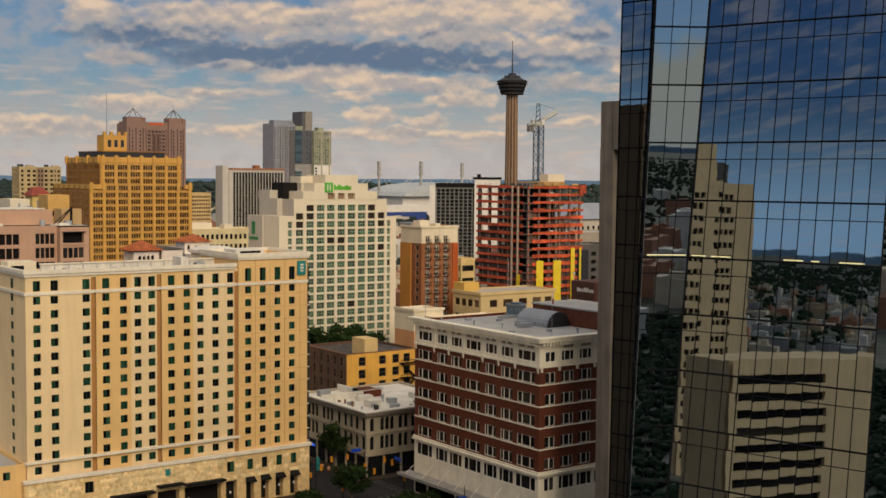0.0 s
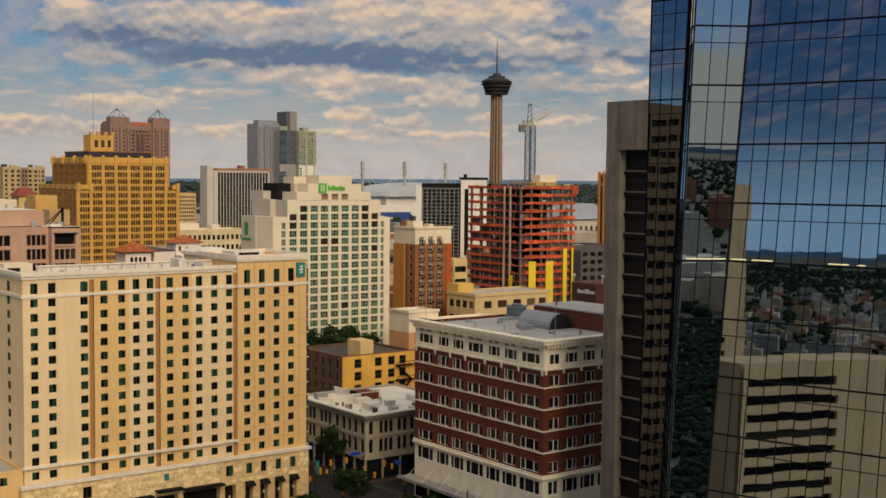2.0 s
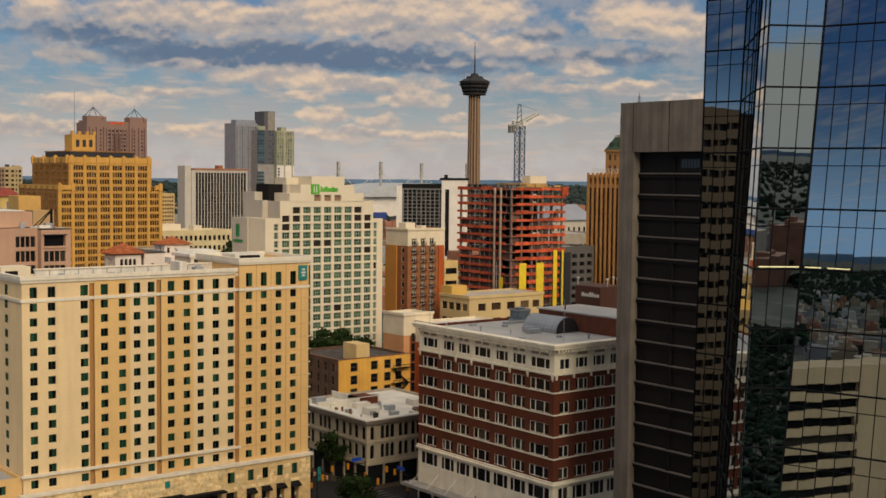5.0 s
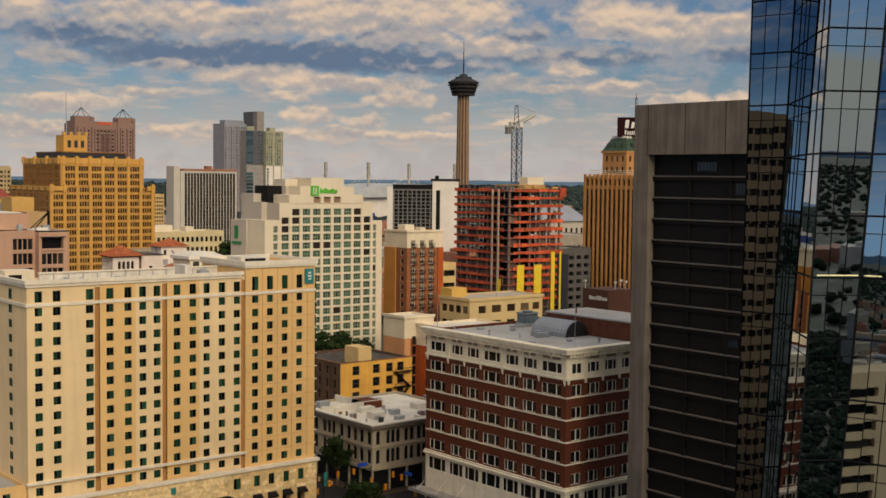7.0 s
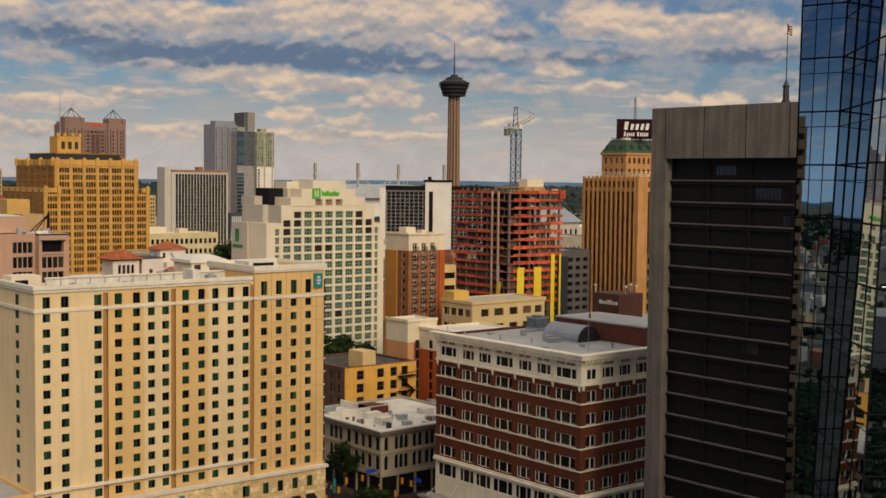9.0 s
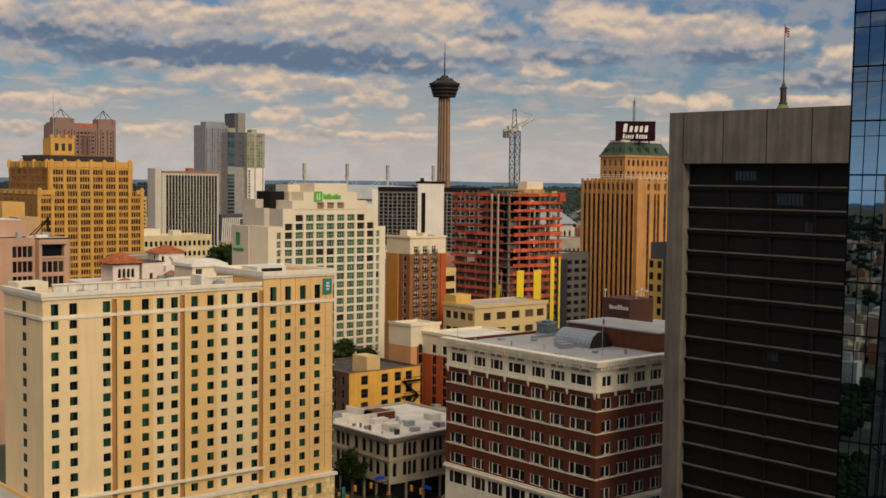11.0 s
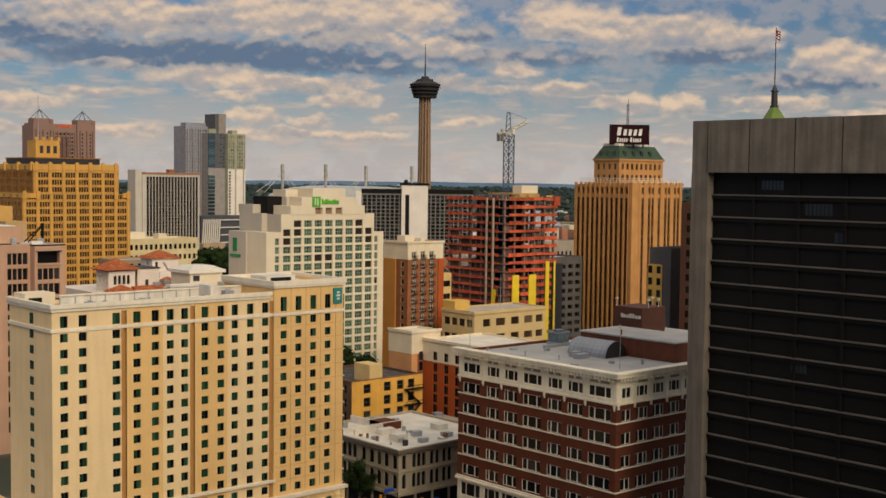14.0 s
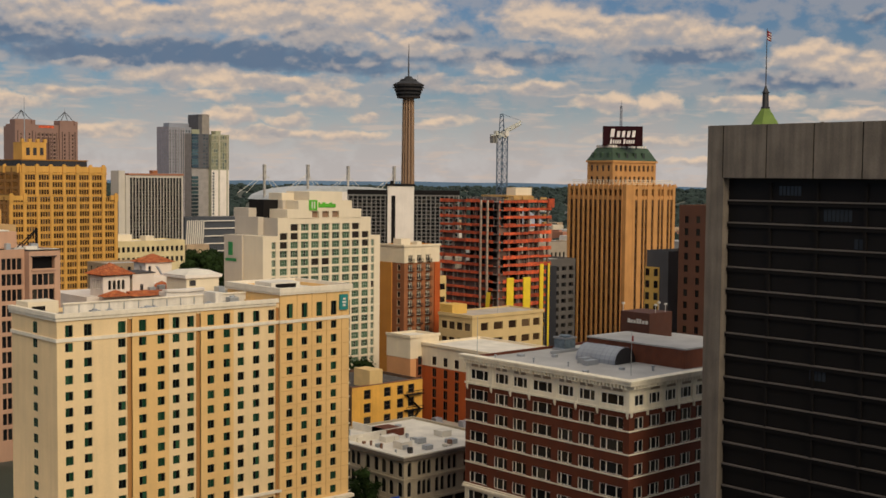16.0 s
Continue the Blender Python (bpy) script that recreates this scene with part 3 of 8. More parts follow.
def build_hotel():
    h = thing("hotel", (108, 248, 0), "tall ochre and cream stucco hotel with rows of green windows", "building")
    rows = [(47.16 - 2.795 * k - 1.56, 47.16 - 2.795 * k) for k in range(13)]
    main = rows + [(48.15, 50.2)]
    tower = rows + [(48.25, 51.1)]
    secs = [(77.4, 90.4, stucco_cream), (91.4, 98.7, stucco_orange), (98.7, 104.3, stucco_cream), (105.3, 112.4, stucco_orange), (112.4, 121.9, stucco_cream)]
    for x0, x1, mat in secs:
        face(h, WEST, x0, x1, 238.6, 11.0, 51.2, [c for c in HX if x0 < c[0] and c[1] < x1], main, mat, HOTEL_WIN, 0.25)
    for x0, x1 in ((90.4, 91.4), (104.3, 105.3), (121.9, 122.7)):
        part("joint", Build().box(x0, x1, 238.95, 239.2, 11.0, 51.2), stucco_joint, h)
        part("pilaster", Build().box(x0 + 0.0, x0 + 0.3, 238.5, 238.94, 15, 50.6), stucco_joint, h)
    face(h, WEST, 122.7, 139.6, 238.2, 11.0, 53.6, [c for c in HX if c[0] > 122.7], tower, stucco_orange, HOTEL_WIN, 0.25)
    part("end_bay", Build().box(139.62, 140.7, 239.4, 246.0, 11.0, 50.8), M("end_bay_glass", (0.012, 0.022, 0.016), 0.35), h)
    for z0, z1 in rows:
        part("end_ledge", Build().box(139.62, 140.85, 239.3, 246.2, z0 - 0.7, z0 - 0.48), trim_cream, h)
    for x in (126.7, 130.3, 133.9, 137.7):
        part("score_line", Build().box(x - 0.04, x + 0.04, 238.17, 238.2, 12, 53), stucco_joint, h)
    for z in [14.4 + 2.8 * k for k in range(13)]:
        part("score_line", Build().box(123, 139.5, 238.175, 238.2, z, z + 0.05), stucco_joint, h)
    part("wall", Build().poly((122.7, 239.3, 11), (122.7, 238.2, 11), (122.7, 238.2, 53.6), (122.7, 239.3, 53.6)).poly((122.7, 257, 51), (122.7, 239.3, 51), (122.7, 239.3, 53.6), (122.7, 257, 53.6)), stucco_orange, h)
    side_rows = [(47.25 - 2.8 * k - 1.55, 47.25 - 2.8 * k) for k in range(12)] + [(48.25, 50.25)]
    face(h, NORTH, 238.6, 257.0, 77.4, 8.0, 51.2, [(246.3, 248.1)], side_rows, stucco_cream, HOTEL_WIN, 0.05)
    shell(h, 77.4, 122.7, 238.6, 257, 8, 51.2, stucco_cream, hotel_deck, 0.7, "E", 0.4)
    shell(h, 122.7, 139.6, 238.2, 257, 0, 53.6, stucco_orange, roof_white, 0.6, "SE", 0.4)
    # south flank: narrow balconies and windows seen edge on
    for k in range(13):
        part("flank_ledge", Build().box(139.6, 140.3, 239.5, 255, 14.3 + 2.8 * k, 14.5 + 2.8 * k), trim_cream, h)
        part("window", Build().box(139.6, 139.75, 240.2, 241.4, 15.2 + 2.8 * k, 16.7 + 2.8 * k), win_hotel, h)
    b = Build()
    b.box(77.1, 121.9, 238.3, 238.65, 51.0, 51.55).box(76.9, 122.3, 238.05, 238.65, 51.55, 52.3).box(77.1, 77.45, 238.6, 257.5, 51.0, 51.55).box(76.9, 77.8, 238.65, 257.5, 51.55, 52.3)
    part("cornice", b, trim_cream, h)
    b = Build().ring(122.3, 140.1, 237.7, 257.4, 0.7, 53.3, 54.3).ring(122.45, 139.95, 237.85, 257.2, 0.4, 52.9, 53.3)
    part("cornice", b, trim_cream, h)
    b = Build().box(77.2, 122.7, 238.42, 238.62, 47.4, 48.0).box(122.5, 139.75, 238.0, 238.22, 47.4, 48.0).box(77.1, 77.42, 238.3, 257, 47.4, 48.0)
    part("belt_course", b, trim_cream, h)
    part("belt_course", Build().box(76.9, 123.0, 237.9, 238.62, 14.35, 14.8), trim_cream, h)
    part("belt_course", Build().box(76.2, 140.2, 236.9, 238.22, 10.8, 11.4), trim_cream, h)
    # stone base with porch openings
    doors = [(93.8, 102.1), (103.7, 108.5), (109.7, 118.0), (119.2, 121.8), (124.0, 125.9), (127.6, 129.5), (131.2, 133.1), (134.8, 136.7)]
    up = [(88.4, 90.2), (119.5, 121.2), (124.3, 125.7), (127.8, 129.2), (131.4, 132.8), (135.0, 136.4)]
    b = Build().wall((76.4, 237.3), (1, 0), (0, -1), 0, 5.6, [(a - 76.4, c - 76.4) for a, c in doors], [(0.1, 5.4)], 1.6, (), 63.3)
    b.wall((76.4, 237.3), (1, 0), (0, -1), 5.6, 10.8, [(a - 76.4, c - 76.4) for a, c in up], [(7.3, 9.6)], 0.25, (), 63.3)
    b.poly((76.4, 257, 0), (76.4, 237.3, 0), (76.4, 237.3, 10.8), (76.4, 257, 10.8)).poly((139.7, 237.3, 0), (139.7, 257, 0), (139.7, 257, 10.8), (139.7, 237.3, 10.8))
    base = part("stone_base", b, stone_gold, h, "rough golden stone base")
    split_stones(base, 76.6, 139.6, 5.7, 10.7, 237.3, [(a, c, 7.0, 9.9) for a, c in up])
    windows(h, (76.4, 237.3), (1, 0), (0, -1), [(a - 76.4, c - 76.4) for a, c in up], [(7.3, 9.6)], HOTEL_WIN, 0.25)
    part("porch_back", Build().box(90, 139, 238.9, 239.0, 0, 5.6), black_metal, h)
    for a, c, z in ((93.4, 102.6, 6.6), (103.3, 109.0, 7.4), (109.3, 118.4, 6.9)):
        part("awning", Build().box(a, c, 235.4, 237.3, z - 0.8, z - 0.55).box(a, c, 235.3, 235.42, z - 0.9, z - 0.4), black_metal, h)
    for a, c in doors[4:]:
        part("awning", Build().poly((a - 0.3, 236.4, 4.9), (c + 0.3, 236.4, 4.9), (c + 0.1, 237.32, 5.7), (a - 0.1, 237.32, 5.7)).box(a - 0.3, c + 0.3, 236.35, 236.45, 4.6, 4.92), black_metal, h)
    # sign on the high corner: a teal plate with a pale mark
    s = part("sign_plate", Build().box(136.9, 139.0, 237.75, 238.05, 49.2, 52.3), M("teal_sign", (0.02, 0.20, 0.19), 0.4), h, "teal sign plate")
    m = Build()
    for z, w in ((49.9, 0.35), (50.55, 0.5), (51.2, 0.35)):
        m.box(138.0 - w, 138.0 + w, 237.72, 237.75, z, z + 0.4)
    part("sign_mark", m, canopy_white, s)
    part("small_sign", Build().box(105.4, 106.4, 237.0, 237.25, 8.6, 9.9), M("teal_sign", (0.02, 0.20, 0.19), 0.4), h)
    # roof plant: hoods, ducts, a screen wall and a cabin at the north end
    b = Build().box(77.8, 83.5, 251, 256, 51, 53.2)
    part("roof_cabin", b, plaster_ivory, h)
    part("cabin_door", Build().box(78.5, 81, 250.95, 251, 51.2, 52.4), black_metal, h)
    for k in range(13):
        x = 84.0 + 2.98 * k
        part("screen_panel", Build().box(x, x + 2.92, 250.2 - 0.03 * (k % 2), 250.4, 50.9, 52.5 - 0.02 * (k % 3)), screen_white, h)
        part("screen_post", Build().box(x - 0.09, x + 0.03, 249.95, 250.15, 50.5, 52.3), metal_grey, h)
    part("screen_coping", Build().box(83.9, 122.6, 249.9, 250.6, 52.5, 52.75), trim_cream, h)
    part("stair_house", Build().box(112.8, 114.4, 245.6, 250.1, 50.5, 53.4), screen_white, h)
    part("roof_curb", Build().box(84, 122.6, 245.2, 245.6, 50.5, 51.35), screen_white, h)
    part("cable_tray", Build().box(86, 121, 247.2, 247.6, 50.6, 50.95), metal_grey, h)
    for x, y, w, z in ((86, 243, 1.6, 0.9), (89.5, 244, 1.2, 0.7), (96, 242.5, 2.2, 0.8), (99, 245, 1.0, 0.6), (110, 244, 1.4, 0.7), (117, 247, 2.0, 1.1)):
        part("roof_fan", Build().box(x, x + w, y, y + w * 0.8, 50.5, 51.0 + z).tube((x + w / 2, y + w * 0.4, 51 + z), (x + w / 2, y + w * 0.4, 51.25 + z), w * 0.3), metal_grey, h)
    part("roof_hatch", Build().box(126, 133, 246, 252, 53, 54.6), roof_white, h)
    part("hatch_opening", Build().box(127, 132, 245.95, 246, 53.4, 54.3), black_metal, h)
    # low wing to the north
    w = thing("hotel_wing", (66, 250, 0), "low ochre stucco hotel wing with a flat grey roof", "building")
    face(w, WEST, 50, 77.3, 239.2, 0, 14.4, even(52, 76, 5, 1.4), [(11.6, 13.2)], stucco_orange, HOTEL_WIN, 0.2)
    shell(w, 50, 77.3, 239.2, 262, 0, 14.4, stucco_orange, roof_grey, 0.8, "NE", 0.4)


build_hotel()

# ---------------------------------------------------------------- eight-storey brick office block
sash_white = M("white_sash", (0.78, 0.73, 0.62), 0.6, var=0.06, bump=0)
RAND_WIDE = {"pane": win_dark, "frame": sash_white, "fw": 0.09, "bars": (0.27, 0.74), "bw": 0.2}
RAND_MID = {"pane": win_dark, "frame": sash_white, "fw": 0.09, "bars": (0.24, 0.70), "bw": 0.18}
RAND_TWO = {"pane": win_dark, "frame": sash_white, "fw": 0.09, "bars": (0.5,), "bw": 0.22}


penthouse_brick = M("penthouse_brick", (0.15, 0.045, 0.02), 0.85, size=2, var=0.2, streak=0.15)


def build_rand():
    r = thing("office_block", (185, 203, 0), "eight-storey dark red brick office block with white terracotta top and base", "building")
    X0, X1, Y0, Y1 = 159.35, 212.0, 181.4, 224.3
    wide0, mid0 = [(217.9, 222.9), (200.4, 205.4), (182.8, 188.2)], [(212.2, 215.8), (207.0, 210.7), (195.0, 198.7), (189.7, 193.5)]
    two = [(160.84, 163.4)]
    wmid0 = [(165.1 + 4.76 * k, 168.3 + 4.76 * k) for k in range(9)]
    brick_rows = [(13.52 + 4.28 * k, 15.68 + 4.28 * k) for k in range(5)]
    bands = ((0.0, 12.6, terra_white, [(9.1, 11.8)]), (12.6, 33.9, brick_red, brick_rows), (33.9, 39.3, terra_white, [(34.9, 36.9)]))
    for z0, z1, mat, rows in bands:
        grow = 0.38 if z0 == 0 else 0.0
        wide, mid = [(a - grow, b + grow) for a, b in wide0], [(a - grow, b + grow) for a, b in mid0]
        ncols = sorted(wide + mid)
        wmid = [(a - grow, b + grow) for a, b in wmid0]
        cs = sorted((Y1 - b, Y1 - a) for a, b in ncols)
        b = Build().wall((X0, Y1), (0, -1), (-1, 0), z0, z1, cs, rows, 0.12, (), Y1 - Y0)
        part("wall", b, mat, r)
        windows(r, (X0, Y1), (0, -1), (-1, 0), [(Y1 - q, Y1 - p) for p, q in wide], rows, RAND_WIDE, 0.12)
        windows(r, (X0, Y1), (0, -1), (-1, 0), [(Y1 - q, Y1 - p) for p, q in mid], rows, RAND_MID, 0.12)
        cs = [(p - X0, q - X0) for p, q in two + wmid]
        b = Build().wall((X0, Y0), (1, 0), (0, -1), z0, z1, cs, rows, 0.12, (), X1 - X0)
        part("wall", b, mat, r)
        windows(r, (X0, Y0), (1, 0), (0, -1), cs[:1], rows, RAND_TWO, 0.12)
        windows(r, (X0, Y0), (1, 0), (0, -1), cs[1:], rows, RAND_MID, 0.12)
    shell(r, X0, X1, Y0, Y1, 0, 39.3, brick_red, roof_grey, 0.5, "SE", 0.5)
    # string courses under each row of windows, ledges and the big cornice
    for z0, _ in brick_rows[1:]:
        part("string_course", Build().box(X0 - 0.14, X0, Y0 - 0.14, Y1, z0 - 0.34, z0 - 0.08).box(X0, X1, Y0 - 0.14, Y0, z0 - 0.34, z0 - 0.08), terra_white, r)
    part("base_ledge", Build().box(X0 - 0.55, X0, Y0 - 0.55, Y1 + 0.3, 12.35, 12.75).box(X0, X1, Y0 - 0.55, Y0, 12.35, 12.75).box(X0 - 0.3, X0, Y0 - 0.3, Y1 + 0.2, 12.75, 13.2).box(X0, X1, Y0 - 0.3, Y0, 12.75, 13.2), terra_white, r)
    part("band_ledge", Build().box(X0 - 0.25, X0, Y0 - 0.25, Y1 + 0.2, 33.8, 34.2).box(X0, X1, Y0 - 0.25, Y0, 33.8, 34.2), terra_white, r)
    part("cornice", Build().box(X0 - 1.1, X0 + 0.1, Y0 - 1.1, Y1 + 0.9, 38.9, 39.5).box(X0 + 0.1, X1, Y0 - 1.1, Y0 + 0.1, 38.9, 39.5)
         .box(X0 - 1.3, X0 + 0.6, Y0 - 1.3, Y1 + 1.1, 39.5, 39.85).box(X0 + 0.6, X1, Y0 - 1.3, Y0 + 0.6, 39.5, 39.85), terra_white, r)
    dent = Build().box(-0.95, 0, -0.2, 0.2, 38.2, 38.9).mesh("bracket", terra_white)
    k = 0
    while Y0 + 0.3 + 0.86 * k < Y1:
        attach(new("bracket", dent), r, Matrix.Translation((X0, Y0 + 0.3 + 0.86 * k, 0)))
        k += 1
    dent = Build().box(-0.2, 0.2, -0.95, 0, 38.2, 38.9).mesh("bracket", terra_white)
    for k in range(60):
        attach(new("bracket", dent), r, Matrix.Translation((X0 + 0.3 + 0.86 * k, Y0, 0)))
    piers = [Y1 - 0.5, 216.8, 211.4, 206.2, 199.5, 194.2, 188.9, Y0 + 0.4]
    for y in piers:
        part("console", Build().prism([(X0 - 0.3, y - 0.2), (X0, y - 0.2), (X0, y + 0.2), (X0 - 0.3, y + 0.2)], 33.3, 34.3, None).box(X0 - 0.1, X0, y - 0.4, y + 0.4, 34.3, 37.4), terra_white, r)
        part("console", Build().prism([(X0 - 0.12, y - 0.1), (X0, y - 0.1), (X0, y + 0.1), (X0 - 0.12, y + 0.1)], 32.7, 33.3, [(X0 - 0.3, y - 0.2), (X0, y - 0.2), (X0, y + 0.2), (X0 - 0.3, y + 0.2)]), terra_white, r)
    for x in [X0 + 0.4, 164.4] + [169.1 + 4.7 * k for k in range(8)]:
        part("console", Build().box(x - 0.2, x + 0.2, Y0 - 0.3, Y0, 33.0, 34.3).box(x - 0.4, x + 0.4, Y0 - 0.1, Y0, 34.3, 37.4), terra_white, r)
    boss = Build().tube((0, 0, 0), (-0.16, 0, 0), 0.3, 0.2, 8).mesh("boss", terra_white)
    for (a, b) in ncols:
        attach(new("boss", boss), r, Matrix.Translation((X0 - 0.1, (a + b) / 2, 37.8)))
        part("frieze_panel", Build().box(X0 - 0.1, X0, a + 0.3, b - 0.3, 37.5, 38.1), M("frieze_shadow", (0.30, 0.24, 0.17), 0.8), r)
    for (a, b) in wmid:
        part("frieze_panel", Build().box(a + 0.3, b - 0.3, Y0 - 0.1, Y0, 37.5, 38.1), M("frieze_shadow", (0.30, 0.24, 0.17), 0.8), r)
    # street canopy with its tie rods and the dark shopfront below
    part("canopy", Build().box(X0 - 3.6, X0, 185, Y1 + 1.5, 4.5, 4.8).box(X0 - 3.7, X0 - 3.6, 185, Y1 + 1.5, 4.35, 5.0), M("weathered_canopy", (0.30, 0.28, 0.26), 0.7, size=3, var=0.2, streak=0.2), r)
    for y in range(187, 225, 6):
        part("tie_rod", Build().tube((X0 - 3.3, y, 4.8), (X0, y, 7.6), 0.06, n=5), canopy_white, r)
    for k in range(8):
        part("shopfront", Build().box(X0 - 0.06, X0 - 0.02, 183 + 5.2 * k, 187.4 + 5.2 * k, 0.4, 4.2), win_dark, r)
    # roof: barrel vault, plant, brick penthouses, flag poles
    v = Build()
    for i in range(12):
        a0, a1 = math.pi * i / 12, math.pi * (i + 1) / 12
        p = lambda a, y: (179.8 - 3.3 * math.cos(a), y, 38.8 + 3.3 * math.sin(a))
        v.poly(p(a0, 209.6), p(a0, 199.2), p(a1, 199.2), p(a1, 209.6))
    vault = part("barrel_vault", v, metal_grey, r, "ribbed grey metal barrel vault")
    e = Build()
    e2 = Build()
    e2.poly(*[(179.8 - 3.3 * math.cos(math.pi * i / 12), 199.2, 38.8 + 3.3 * math.sin(math.pi * i / 12)) for i in range(13)])
    e.poly(*[(179.8 + 3.3 * math.cos(math.pi * i / 12), 209.6, 38.8 + 3.3 * math.sin(math.pi * i / 12)) for i in range(13)])
    part("vault_end", e, dark_band, vault)
    part("vault_end", e2, dark_band, vault)
    rib = Build()
    for i in range(12):
        a0, a1 = math.pi * i / 12, math.pi * (i + 1) / 12
        p = lambda a, y, q=3.38: (179.8 - q * math.cos(a), y, 38.8 + q * math.sin(a))
        rib.poly(p(a0, 0.07), p(a0, -0.07), p(a1, -0.07), p(a1, 0.07))
    rm = rib.mesh("rib", steel_blue)
    for k in range(9):
        o = attach(new("rib", rm), vault, Matrix.Translation((0, 199.5 + 1.22 * k, 0)))
    part("penthouse", Build().box(183.3, 196, 187, 212, 38.8, 42.6).box(196, 211, 187, 218, 38.8, 41.2), penthouse_brick, r)
    part("penthouse_roof", Build().box(183.0, 196.2, 186.7, 212.3, 42.6, 42.9).box(195.8, 211.3, 186.7, 218.3, 41.2, 41.5), roof_grey, r)
    part("sign_block", Build().box(198, 206, 207.5, 215.5, 41.5, 47.0), M("umber_brick", (0.085, 0.030, 0.016), 0.8, size=2), r)
    for k, (w, hh) in enumerate(((0.9, 0.9), (0.75, 0.7), (0.75, 0.7), (0.8, 1.0), (0.75, 1.0), (0.75, 0.7), (1.0, 0.7))):
        part("sign_bar", Build().box(197.9, 197.98, 213.4 - 0.8 * k - w * 0.75, 213.4 - 0.8 * k, 44.6, 44.6 + hh), canopy_white, r)
    for x, y in ((198.3, 215), (200.5, 207.8), (204, 207.8), (205.8, 211)):
        part("roof_lamp", Build().tube((x, y, 47), (x, y, 48.5), 0.07, n=6).box(x - 0.25, x + 0.25, y - 0.25, y + 0.25, 48.5, 48.9), canopy_white, r)
    part("chiller", Build().box(183.9, 187.3, 219.2, 222.3, 39.2, 41.4).tube((185.6, 220.7, 41.4), (185.6, 220.7, 42.0), 1.2, n=12), M("chiller_blue", (0.12, 0.16, 0.19), 0.5, var=0.3, size=1), r)
    part("chiller_frame", Build().ring(183.7, 187.5, 219.0, 222.5, 0.15, 38.8, 39.3).ring(183.7, 187.5, 219.0, 222.5, 0.12, 41.3, 41.7), metal_grey, r)
    part("condenser", Build().box(171.5, 174.8, 202, 203.4, 38.8, 39.8).box(173, 175.5, 204.4, 206, 38.8, 39.9), metal_grey, r)
    for k, (x, y, w) in enumerate(((164, 196, 0.5), (166.5, 212, 0.4), (170, 219, 0.6), (163.5, 220, 0.35), (175, 214, 0.5), (168, 204, 0.3), (172.5, 194, 0.45), (177, 190, 0.6))):
        if k % 2:
            part("roof_vent", Build().tube((x, y, 38.8), (x, y, 39.7), w * 0.4, n=8).tube((x, y, 39.6), (x, y, 39.8), w * 0.7, n=8), metal_grey, r)
        else:
            part("roof_hatch", Build().box(x, x + w * 2, y, y + w * 2, 38.8, 39.3), metal_grey, r)
    part("duct", Build().box(178, 190, 217.5, 218.1, 38.8, 39.4), metal_grey, r)
    for x, y in ((168.8, 188.8), (161.2, 223.0)):
        part("flag_pole", Build().tube((x, y, 38.8), (x, y, 47.5), 0.07, 0.04, 6), metal_grey, r)
    part("flag", Build().box(168.85, 168.95, 188.45, 188.8, 45.4, 46.4), M("flag_cloth", (0.28, 0.04, 0.04), 0.8), r)


build_rand()

